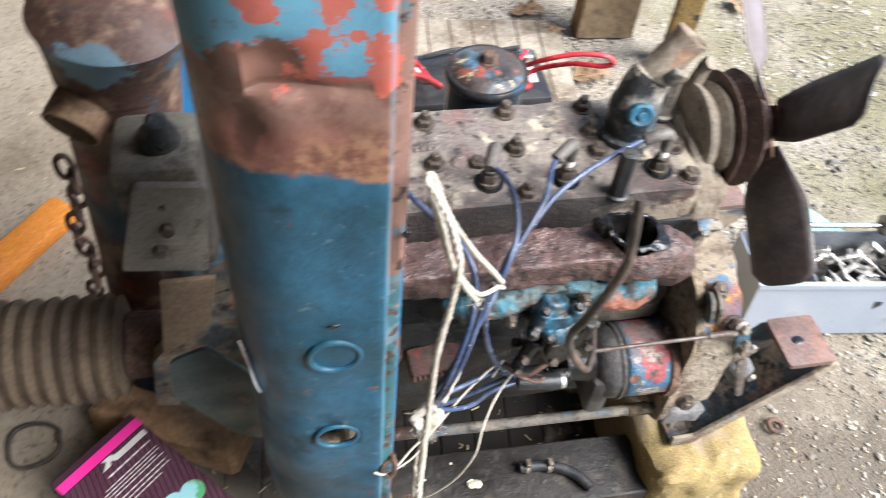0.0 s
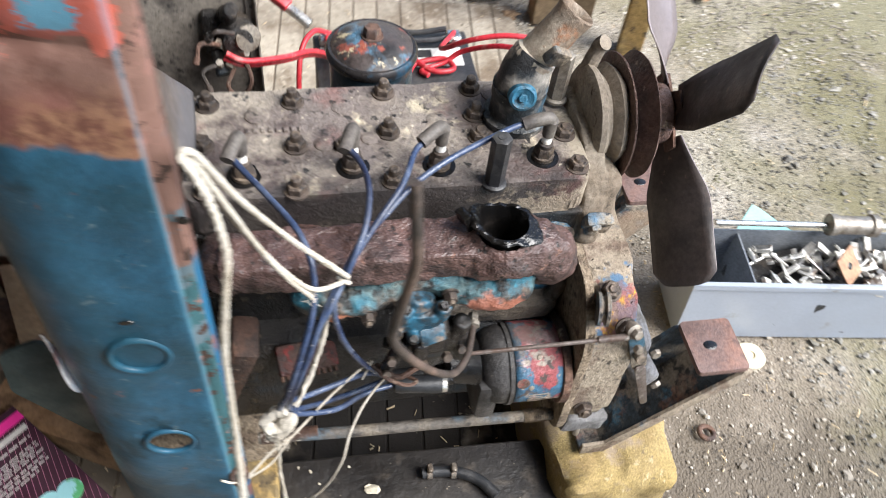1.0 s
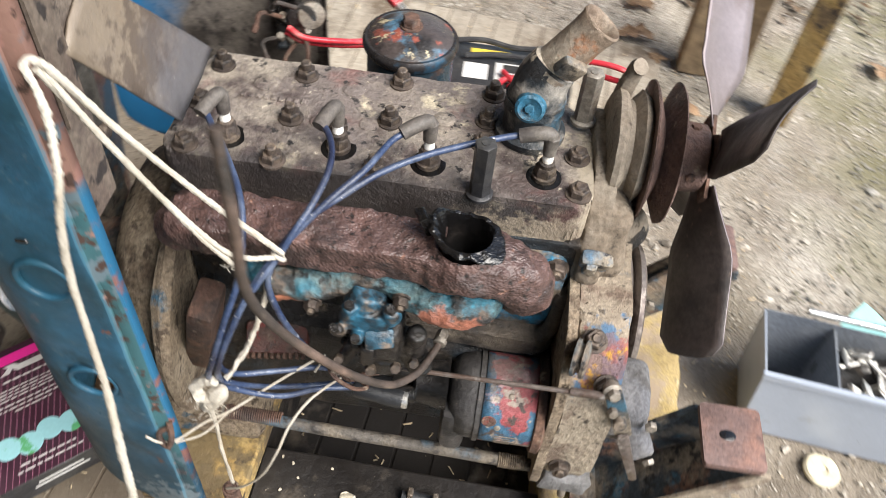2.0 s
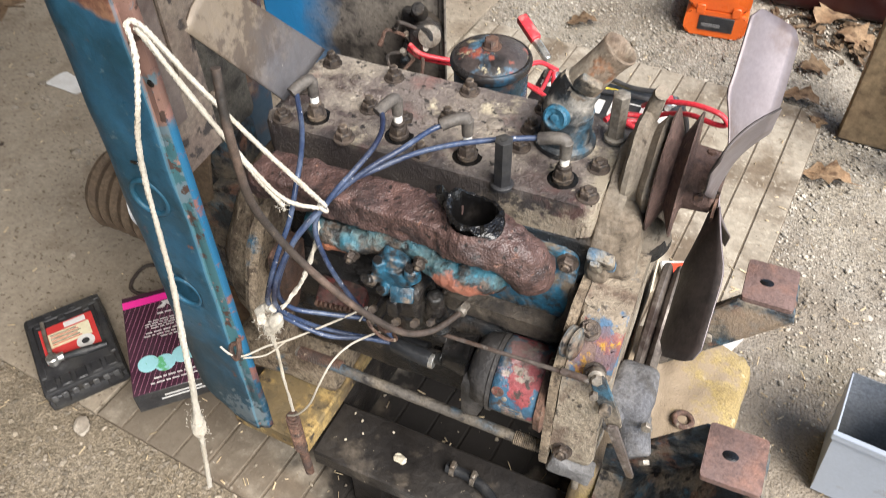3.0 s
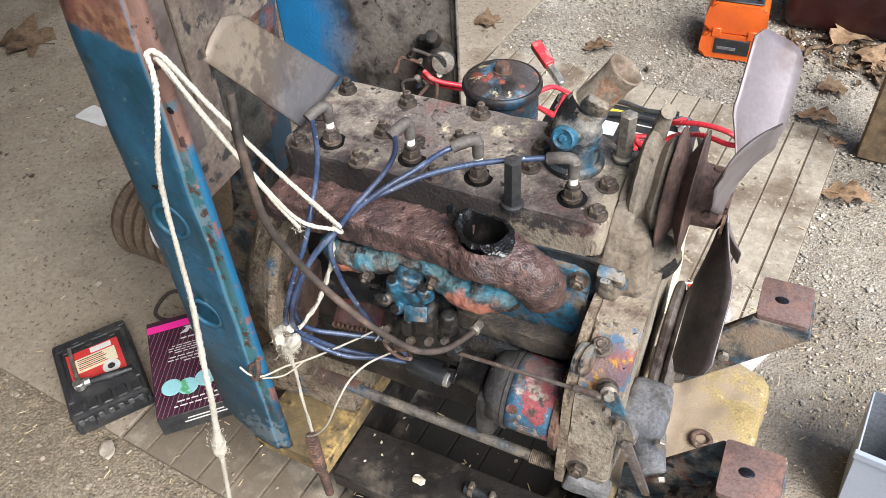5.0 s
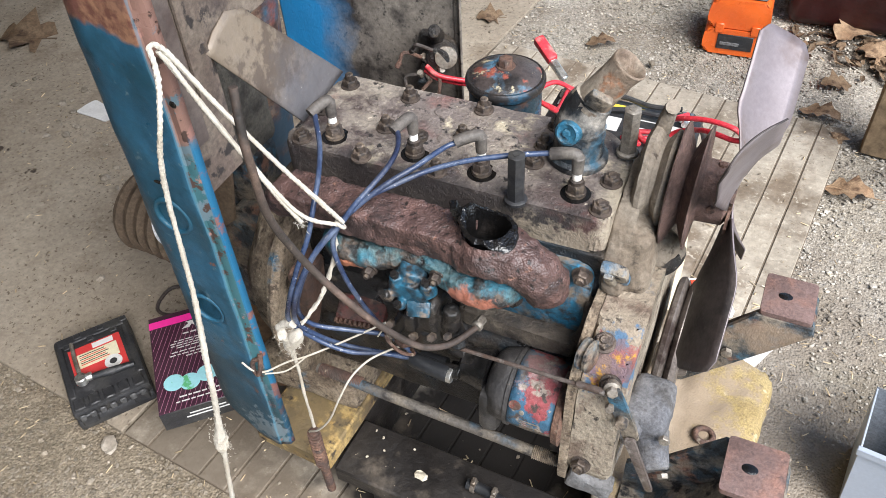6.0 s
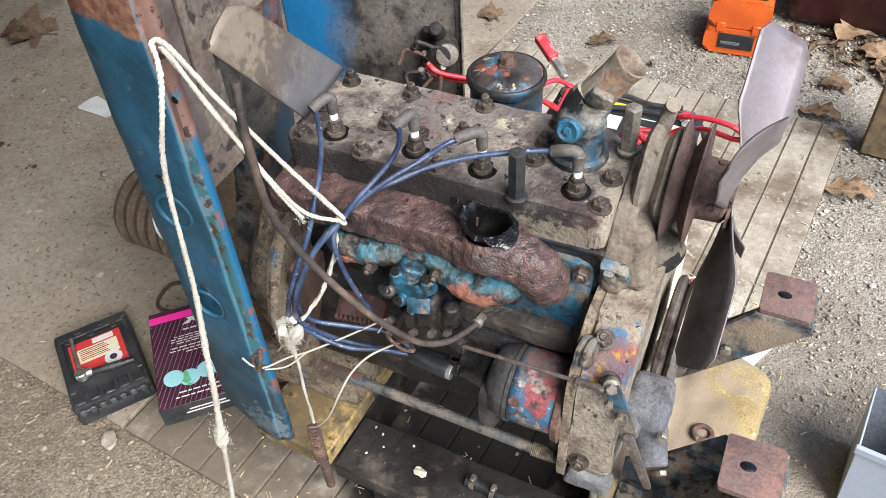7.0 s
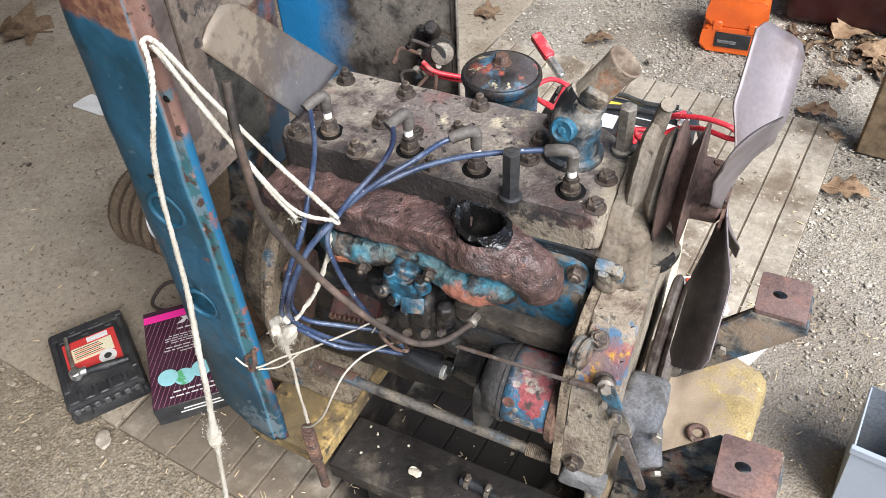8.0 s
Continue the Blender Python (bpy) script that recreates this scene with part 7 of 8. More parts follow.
def build_case():
    case = thing("tool_case", (-0.937, -0.152, 0.011), "black plastic tool case with a red and tan label, closed", "tool case")
    bm = bmesh.new()
    box(bm, (-0.125, -0.09, 0), (0.125, 0.09, 0.036), CASE, 0.010, 2)
    part("bottom_shell", bm, M_BLACK, case)
    bm = bmesh.new()
    box(bm, (-0.125, -0.09, 0.038), (0.125, 0.09, 0.068), CASE, 0.010, 2)
    lid = part("lid", bm, M_BLACK, case)
    for k in range(5):
        bm = bmesh.new()
        box(bm, (0.085, -0.082 + k * 0.034, 0.066), (0.118, -0.056 + k * 0.034, 0.0715), CASE, 0.003, 1)
        part("rib", bm, M_BLACK, lid)
    for x0, x1, y0, y1 in ((-0.118, -0.09, -0.08, 0.08), (-0.09, 0.08, -0.086, -0.07), (-0.09, 0.08, 0.07, 0.086)):
        bm = bmesh.new()
        box(bm, (x0, y0, 0.066), (x1, y1, 0.0715), CASE, 0.003, 1)
        part("raised_edge", bm, M_BLACK, lid)
    for k in range(6):
        bm = bmesh.new()
        box(bm, (-0.112 + 0.022 * (k % 2), 0.072 - 0.028 * k, 0.0712), (-0.096 + 0.022 * (k % 2), 0.090 - 0.028 * k, 0.0745), CASE, 0.002, 1)
        part("lid_cell", bm, M_BLACK, lid)
    for k in range(7):
        bm = bmesh.new()
        box(bm, (0.128, -0.078 + k * 0.023, 0.044), (0.1335, -0.064 + k * 0.023, 0.062), CASE, 0.002, 1)
        part("lid_cell", bm, M_GREYPLASTIC, lid)
    for y in (-0.06, 0.06):
        bm = bmesh.new()
        box(bm, (0.12, y - 0.018, 0.022), (0.131, y + 0.018, 0.056), CASE, 0.003, 1)
        part("latch", bm, M_BLACK, case)
    bm = bmesh.new()
    box(bm, (-0.07, -0.062, 0.0675), (0.045, 0.062, 0.0690), CASE)
    label = part("label", bm, M_LABELRED, lid, "red label with tan panel and white disc")
    bm = bmesh.new()
    box(bm, (-0.045, -0.045, 0.0692), (0.0, 0.05, 0.0698), CASE)
    part("label_panel", bm, M_LABELTAN, label)
    bm = bmesh.new()
    box(bm, (-0.066, -0.005, 0.0692), (-0.05, 0.045, 0.0698), CASE)
    part("label_panel", bm, M_PAPER, label)
    bm = bmesh.new()
    c = CASE @ Vector((0.016, 0.030, 0.0692))
    lathe(bm, c, (0, 0, 1), [(0, 0.021), (0.0009, 0.0205)], 28)
    part("label_disc", bm, M_PAPER, label)
    bm = bmesh.new()
    lathe(bm, c + Vector((0, 0, 0.001)), (0, 0, 1), [(0, 0.009), (0.0007, 0.0085)], 20)
    part("label_dot", bm, M_BLACK, label)
    for k in range(6):
        bm = bmesh.new()
        box(bm, (-0.040 + 0.006 * k, -0.04, 0.06985), (-0.0375 + 0.006 * k, 0.02 + 0.004 * (k % 3), 0.0702), CASE)
        part("label_line", bm, M_LABELRED if k % 2 else M_BLACK, label, smooth=False)
    ratchet = thing("ratchet_wrench", CASE @ Vector((0.02, -0.03, 0.0705)), "chrome ratchet wrench lying on the tool case", "ratchet wrench")
    bm = bmesh.new()
    tube(bm, [CASE @ Vector(p) for p in ((-0.085, -0.048, 0.075), (-0.02, -0.05, 0.077), (0.03, -0.048, 0.079))], 0.005, 10, 4)
    part("shaft", bm, M_STEEL, ratchet)
    bm = bmesh.new()
    rod(bm, CASE @ Vector((0.045, -0.047, 0.0712)), CASE @ Vector((0.045, -0.047, 0.093)), 0.014)
    rod(bm, CASE @ Vector((0.045, -0.06, 0.082)), CASE @ Vector((0.045, -0.022, 0.082)), 0.010)
    part("ratchet_head", bm, M_CHROME, ratchet)
    bm = bmesh.new()
    tube(bm, [CASE @ Vector(p) for p in ((0.048, -0.025, 0.082), (0.054, 0.02, 0.080), (0.060, 0.072, 0.079))], 0.0085, 12, 5, size=lambda s: 0.8 + 0.35 * math.sin(s * 3.0))
    part("grip", bm, M_BLACKBOOT, ratchet, "black rubber grip")


build_case()


def build_carton():
    m = pose(-0.643, -0.258, 0.108, 0, 0, 43.5) @ Matrix.Diagonal((0.865, 0.865, 0.865, 1))
    box_ob = thing("cardboard_box", (-0.75, -0.1, 0.108), "dark plum printed cardboard box with pink band and twin globes", "cardboard box")
    h = 0.066
    bm = bmesh.new()
    box(bm, (0, 0, 0), (0.215, 0.330, h), m, 0.002, 1)
    body = part("carton", bm, M_BLACK, box_ob, "black carton sides")
    bm = bmesh.new()
    box(bm, (0.001, 0.001, h + 0.0003), (0.214, 0.329, h + 0.0012), m)
    top = part("printed_top", bm, M_BOXTOP, box_ob, "plum top with pinstripes and print")
    bm = bmesh.new()
    box(bm, (0.001, 0.288, h + 0.0014), (0.214, 0.312, h + 0.0022), m)
    part("pink_band", bm, M_PINK, top, "hot pink band")
    ux, uy = m.to_3x3() @ Vector((1, 0, 0)), m.to_3x3() @ Vector((0, 1, 0))
    for k in range(-9, 17):
        bm = bmesh.new()
        x0, x1 = 0.0128 * k, 0.0128 * k + 0.11
        s0 = max(0.0, (0.003 - x0) / 0.11)
        s1 = min(1.0, (0.212 - x0) / 0.11)
        if s1 <= s0:
            continue
        pa, pb = (x0 + 0.11 * s0, 0.286 * s0 + 0.001), (x0 + 0.11 * s1, 0.286 * s1)
        prism(bm, [pa, (pa[0] + 0.001, pa[1]), (pb[0] + 0.001, pb[1]), pb], m @ Vector((0, 0, h + 0.0014)), ux, uy, 0.0004)
        part("pinstripe", bm, M_PINSTRIPE, top, smooth=False)
    for gx, gy in ((0.046, 0.088), (0.086, 0.078), (0.130, 0.090), (0.172, 0.082)):
        bm = bmesh.new()
        lathe(bm, m @ Vector((gx, gy, h + 0.0019 + 0.0004 * (gx * 100 % 3))), (0, 0, 1), [(0, 0.0225), (0.0008, 0.022)], 36)
        part("globe_print", bm, M_GLOBE, top, "printed blue and green globe")
    bm = bmesh.new()
    prism(bm, [(0.085, 0.262), (0.105, 0.262), (0.112, 0.272), (0.122, 0.262), (0.205, 0.262), (0.205, 0.276), (0.128, 0.276), (0.118, 0.284), (0.098, 0.284), (0.104, 0.276)], m @ Vector((0, 0, h + 0.0019)), m.to_3x3() @ Vector((1, 0, 0)), m.to_3x3() @ Vector((0, 1, 0)), 0.0007)
    part("logo_shape", bm, M_PAPER, top)
    rows = [(0.242, 0.085, 0.195, 0.0045), (0.222, 0.06, 0.195, 0.0026), (0.214, 0.05, 0.195, 0.0026), (0.206, 0.05, 0.18, 0.0026), (0.198, 0.065, 0.195, 0.0026), (0.184, 0.05, 0.19, 0.0032), (0.174, 0.045, 0.19, 0.0032), (0.164, 0.085, 0.16, 0.0032), (0.036, 0.055, 0.165, 0.0042), (0.022, 0.045, 0.175, 0.0036)]
    rng = random.Random(5)
    for y, x0, x1, t in rows:
        x = x0
        while x < x1:
            w = rng.uniform(0.008, 0.02)
            bm = bmesh.new()
            box(bm, (x, y, h + 0.0019), (min(x + w, x1), y + t, h + 0.0023), m)
            part("text_bar", bm, M_PAPER, top, smooth=False)
            x += w + 0.004
    for z, a, b in ((0.042, 0.07, 0.16), (0.03, 0.06, 0.17)):
        bm = bmesh.new()
        box(bm, (a, -0.0012, z), (b, -0.0003, z + 0.004), m)
        part("text_bar", bm, M_PAPER, body, smooth=False)


build_carton()
timber("wood_block", (0.095, 0.10, 0.012), (0.18, 0.27, 0.107), pose(-0.643, -0.258, 0, 0, 0, 43.5), M_PLANK, "short dark timber block under the cardboard box", "wood block")

bm = bmesh.new()
tube(bm, [(-0.935 + 0.052 * math.cos(a * 0.42) + 0.006 * math.sin(a), 0.115 + 0.05 * math.sin(a * 0.42), 0.0165) for a in range(17)], 0.005, 8, 4, 0.1)
whole("rubber_ring", bm, M_HOSE, "brown rubber hose ring lying on the boards", "rubber ring")

bm = bmesh.new()
prism(bm, rounded([(-1.82, 0.70), (-1.68, 0.69), (-1.66, 0.76), (-1.80, 0.78)], 0.01), (0, 0, 0.012), (1, 0, 0), (0, 1, 0), 0.004)
ruffle(bm, 0.01, 12, 3, 0.03)
whole("paper_scrap", bm, M_PAPER, "crumpled white paper scrap on the ground", "paper")

# ---- behind the cowl ----
M_SPOUT = surf("tan_rust_tube", (0.21, 0.125, 0.07), [((0.30, 0.20, 0.12), 12, 0.54, 0.08, 1), ((0.10, 0.055, 0.035), 15, 0.56, 0.07, 3)], 0.75, bump=0.3, grain=130)


def build_air_cleaner():
    at = (-0.679, 0.27, 0.012)
    can = thing("air_cleaner", at, "rusty blue oil bath air cleaner canister with side spout", "air cleaner")
    axis = Vector((0.114, -0.075, 0.938)).normalized()
    stand = Vector(at)
    bm = bmesh.new()
    lathe(bm, stand, axis, [(0, 0.06), (0.01, 0.072), (0.45, 0.076), (0.68, 0.080), (0.88, 0.084), (0.912, 0.084)], 40)
    ruffle(bm, 0.002, 20)
    part("body", bm, M_CANISTER, can)
    bm = bmesh.new()
    lathe(bm, stand + axis * 0.905, axis, [(0, 0.086), (0.03, 0.088), (0.06, 0.093), (0.086, 0.099), (0.092, 0.102), (0.096, 0.099), (0.100, 0.092), (0.115, 0.082), (0.13, 0.06), (0.137, 0.03), (0.138, 0.0)], 48)
    ruffle(bm, 0.002, 20)
    part("cap", bm, M_CANISTER, can, "flared cap with red and blue paint")
    out = Vector((-0.45, -0.80, -0.35)).normalized()
    root = Vector((-0.578, 0.202, 0.918))
    bm = bmesh.new()
    lathe(bm, root, out, [(0.03, 0.045), (0.074, 0.0405), (0.115, 0.040), (0.116, 0.0365), (0.05, 0.035), (0.035, 0.0)], 32, False)
    part("spout", bm, M_SPOUT, can, "open rusty side spout")
    bm = bmesh.new()
    lathe(bm, root + out * 0.055, out, [(0, 0.0345), (0.001, 0.0)], 28, False)
    part("spout_bore", bm, M_HOLE_BLACK, can)


build_air_cleaner()


M_STRAP = surf("brown_dusty_strap", (0.115, 0.08, 0.052), [((0.165, 0.12, 0.08), 7, 0.54, 0.1, 1), ((0.12, 0.08, 0.055), 14, 0.58, 0.07, 3)], 0.75, bump=0.2)
M_GEARBOX = surf("oily_olive_casting", (0.11, 0.10, 0.083), [((0.18, 0.158, 0.125), 9, 0.55, 0.10, 1), ((0.045, 0.04, 0.035), 18, 0.55, 0.08, 4)], 0.7, bump=0.6, grain=170, grain_amount=0.4)
M_TEAL = surf("dark_teal_plate", (0.016, 0.030, 0.033), [((0.04, 0.06, 0.06), 8, 0.55, 0.1, 1), ((0.10, 0.05, 0.035), 14, 0.64, 0.05, 3)], 0.6, bump=0.2)


def build_steering():
    box_ob = thing("steering_box", (-0.50, 0.05, 0.30), "dusty grey steering gear box with bolted side plate", "gear box")
    bm = bmesh.new()
    box(bm, (-0.575, 0.0, 0.69), (-0.462, 0.12, 0.895), None, 0.016, 2)
    ruffle(bm, 0.003, 20, 2, 0.04)
    part("housing", bm, M_GEARBOX, box_ob)
    bm = bmesh.new()
    prism(bm, rounded([(-0.593, 0.717), (-0.477, 0.699), (-0.456, 0.869), (-0.545, 0.879)], 0.006), (0, 0.0, 0), (1, 0, 0), (0, 0, 1), 0.012, 0.002)
    plate = part("side_plate", bm, M_GREYP, box_ob, "smooth grey side plate")
    for x, z in ((-0.517, 0.799), (-0.533, 0.758), (-0.516, 0.84)):
        bm = bmesh.new()
        hexagon(bm, (x, -0.0125, z), (0, -1, 0.1), 0.010 if z < 0.82 else 0.004, 0.012 if z < 0.82 else 0.003)
        part("plate_bolt", bm, M_BOLT, plate)
    bm = bmesh.new()
    prism(bm, [(-0.574, 0.512), (-0.492, 0.584), (-0.468, 0.70), (-0.545, 0.70)], (0, -0.02, 0), (1, 0, 0), (0, 0, 1), 0.008, 0.001)
    part("hanger_strap", bm, M_STRAP, box_ob, "dusty steel strap")
    bm = bmesh.new()
    lathe(bm, (-0.51, 0.05, 0.91), (0.1, -0.2, 1), [(-0.04, 0.03), (0.0, 0.026), (0.02, 0.016), (0.03, 0.014), (0.032, 0.01)], 18)
    part("column_end", bm, M_BLOCK, box_ob)
    bm = bmesh.new()
    box(bm, (-0.555, 0.02, 0.50), (-0.455, 0.10, 0.70), None, 0.012, 2)
    prism(bm, [(-0.62, 0.33), (-0.40, 0.27), (-0.40, 0.62), (-0.50, 0.60), (-0.60, 0.47)], (0, 0.02, 0), (1, 0, 0), (0, 0, 1), 0.03, 0.004)
    part("lower_web", bm, M_ARM, box_ob, "dark blue-grey support web")
    bm = bmesh.new()
    prism(bm, rounded([(-0.530, 0.690), (-0.480, 0.715), (-0.430, 0.640), (-0.430, 0.440), (-0.470, 0.470), (-0.540, 0.605)], 0.01), (0, -0.15, 0), (1, 0, 0), (0, 0, 1), 0.006, 0.001)
    part("side_web", bm, M_TEAL, box_ob, "dark teal side web")


M_GREYP = surf("grey_painted_plate", (0.14, 0.128, 0.114), [((0.20, 0.18, 0.155), 8, 0.55, 0.12, 1), ((0.055, 0.048, 0.042), 26, 0.62, 0.06, 3)], 0.5, bump=0.2)
build_steering()


def build_ribbed():
    boot = thing("ribbed_canister", (-0.80, 0.10, 0.012), "brown ribbed rubber boot fixed on a rear shaft", "ribbed canister")
    prof = [(0, 0.02), (0.004, 0.085)]
    for k in range(7):
        d = 0.008 + 0.029 * k
        prof += [(d, 0.092), (d + 0.011, 0.096), (d + 0.018, 0.088), (d + 0.023, 0.087)]
    prof += [(0.215, 0.091), (0.22, 0.07), (0.225, 0.05)]
    bm = bmesh.new()
    lathe(bm, (-0.88, 0.085, 0.40), (0.995, -0.02, -0.02), prof, 44)
    ruffle(bm, 0.003, 14)
    part("ribbed_body", bm, M_RUBBER, boot)
    bm = bmesh.new()
    lathe(bm, (-0.665, 0.081, 0.396), (0.995, -0.02, -0.02), [(0, 0.05), (0.012, 0.06), (0.10, 0.056), (0.21, 0.052), (0.215, 0.04)], 32)
    ruffle(bm, 0.003, 18)
    part("rear_shaft", bm, M_RUST, boot, "rusty red-brown shaft")


M_RUBBER = surf("dusty_brown_rubber", (0.095, 0.068, 0.046), [((0.14, 0.103, 0.07), 6, 0.53, 0.12, 1), ((0.07, 0.05, 0.036), 9, 0.57, 0.08, 3)], 0.85, bump=0.4, grain=130)
build_ribbed()
M_WEDGE = surf("red_brown_timber", (0.27, 0.155, 0.08), [((0.35, 0.215, 0.12), 7, 0.5, 0.12, 1), ((0.11, 0.065, 0.038), 12, 0.6, 0.08, 3)], 0.85, bump=0.3, grain=45)
timber("wood_wedge", (-0.14, -0.046, 0.012), (0.19, 0.046, 0.11), pose(-0.668, 0.105, 0, 0, 0, -26), M_WEDGE, "worn brown wooden wedge on the boards", "wood block", 0.012, 0.006)
bm = bmesh.new()
box(bm, (-0.045, -0.45, 0.011), (0.045, 0.10, 0.055), pose(-0.985, 0.70, 0, 0, 0, -37), 0.01, 2)
whole("timber_bar", bm, M_ORANGEWOOD, "orange painted timber bar lying on the boards", "timber bar")


def build_chain():
    chain = thing("chain", (-0.77, 0.42, 0.012), "dark rusty chain hanging beside the canister", "chain")
    for k in range(13):
        bm = bmesh.new()
        a = k * 1.57
        at = Vector((-0.735 - 0.006 * k + 0.01 * math.sin(k), 0.33 + 0.008 * k, 0.60 - 0.045 * k))
        u = Vector((math.cos(a), math.sin(a), 0.1))
        tube(bm, [at + u * 0.014 * math.cos(t * 0.785) + Vector((0, 0, 0.027 * math.sin(t * 0.785))) for t in range(9)], 0.0055, 7, 3)
        part("chain_link", bm, M_RUST, chain)


build_chain()

# ---- yard things ----
def build_battery():
    stand = timber("wood_block", (0, 0, 0.013), (0.32, 0.16, 0.285), pose(-0.08, 0.555, 0), M_POST, "rough timber block standing under the battery", "wood block")
    bat = thing("car_battery", (0.07, 0.635, 0.286), "black car battery with white label and red clamps", "car battery")
    bm = bmesh.new()
    box(bm, (-0.095, 0.55, 0.286), (0.235, 0.72, 0.475), None, 0.008, 2)
    part("case", bm, M_BLACK, bat)
    bm = bmesh.new()
    box(bm, (-0.098, 0.547, 0.470), (0.238, 0.723, 0.498), None, 0.006, 2)
    for k in range(9):
        box(bm, (0.05 + k * 0.014, 0.5445, 0.474), (0.058 + k * 0.014, 0.5475, 0.494), None, 0.001, 1)
    part("lid", bm, M_BLACK, bat)
    for a, b, mat in (((0.085, 0.60, 0.4985), (0.215, 0.66, 0.4995), M_PAPER), ((0.10, 0.63, 0.4997), (0.15, 0.655, 0.5003), M_BLACK), ((0.03, 0.685, 0.4985), (0.11, 0.70, 0.4995), M_YELLOW), ((-0.08, 0.5465, 0.40), (0.0, 0.5475, 0.45), M_PAPER), ((0.02, 0.60, 0.4985), (0.07, 0.65, 0.4995), M_PAPER), ((-0.085, 0.655, 0.4985), (-0.035, 0.675, 0.4995), M_PAPER)):
        bm = bmesh.new()
        box(bm, a, b)
        part("label", bm, mat, bat, smooth=False)
    for x, y in ((-0.07, 0.69), (0.205, 0.69)):
        bm = bmesh.new()
        lathe(bm, (x, y, 0.498), (0, 0, 1), [(0, 0.012), (0.016, 0.010), (0.018, 0.008)], 16)
        box(bm, (x - 0.016, y - 0.02, 0.503), (x + 0.016, y + 0.014, 0.516), None, 0.004, 1)
        hexagon(bm, (x, y - 0.024, 0.51), (0, -1, 0.2), 0.008, 0.012)
        part("terminal", bm, M_CHROME, bat)
    cable = thing("jumper_cable", (0.2, 0.6, 0.5), "red battery cable with clamps looped over the battery", "battery cable")
    bm = bmesh.new()
    tube(bm, [(0.205, 0.69, 0.517), (0.16, 0.60, 0.545), (0.20, 0.55, 0.60), (0.26, 0.53, 0.625), (0.315, 0.515, 0.628), (0.335, 0.51, 0.612), (0.315, 0.52, 0.598), (0.26, 0.55, 0.585), (0.205, 0.60, 0.535), (0.17, 0.60, 0.508), (0.12, 0.58, 0.507), (0.13, 0.56, 0.508)], 0.0055, 10, 7)
    part("cable", bm, M_REDWIRE, cable)
    bm = bmesh.new()
    tube(bm, [(0.10, 0.62, 0.51), (0.14, 0.57, 0.512), (0.185, 0.575, 0.51), (0.17, 0.61, 0.51), (0.11, 0.60, 0.508), (0.09, 0.57, 0.508)], 0.006, 10, 6)
    part("cable", bm, M_REDWIRE, cable)
    bm = bmesh.new()
    tube(bm, [(-0.255, 0.335, 0.745), (-0.225, 0.33, 0.735), (-0.17, 0.36, 0.715), (-0.11, 0.42, 0.68), (-0.05, 0.50, 0.60), (-0.06, 0.58, 0.54), (-0.07, 0.68, 0.52)], 0.005, 10, 7)
    tube(bm, [(-0.25, 0.33, 0.757), (-0.22, 0.325, 0.745), (-0.165, 0.355, 0.726), (-0.105, 0.415, 0.69), (-0.04, 0.49, 0.60), (-0.03, 0.56, 0.54), (-0.06, 0.67, 0.525)], 0.005, 10, 7)
    tube(bm, [(-0.06, 0.70, 0.515), (-0.10, 0.66, 0.55), (-0.13, 0.60, 0.53), (-0.14, 0.53, 0.40), (-0.145, 0.50, 0.25)], 0.0055, 10, 7)
    part("cable", bm, M_REDWIRE, cable)
    bm = bmesh.new()
    box(bm, (-0.045, -0.014, -0.012), (0.03, 0.014, 0.012), pose(-0.165, 0.81, 0.53, 10, 20, -38), 0.006, 2)
    part("clamp_grip", bm, M_REDWIRE, cable, "red clamp grip")
    bm = bmesh.new()
    box(bm, (0.02, -0.010, -0.014), (0.09, 0.010, 0.004), pose(-0.165, 0.81, 0.53, 10, 20, -38), 0.004, 1)
    part("clamp_jaw", bm, M_CHROME, cable)
    bm = bmesh.new()
    tube(bm, [(-0.03, 0.70, 0.508), (0.05, 0.71, 0.515), (0.12, 0.70, 0.512), (0.19, 0.70, 0.52)], 0.006, 8, 6)
    tube(bm, [(0.02, 0.66, 0.508), (0.09, 0.67, 0.512), (0.16, 0.675, 0.51), (0.22, 0.70, 0.50), (0.25, 0.73, 0.42), (0.26, 0.74, 0.30)], 0.006, 8, 6)
    part("cable", bm, M_BLACK, cable, "black cable")


build_battery()


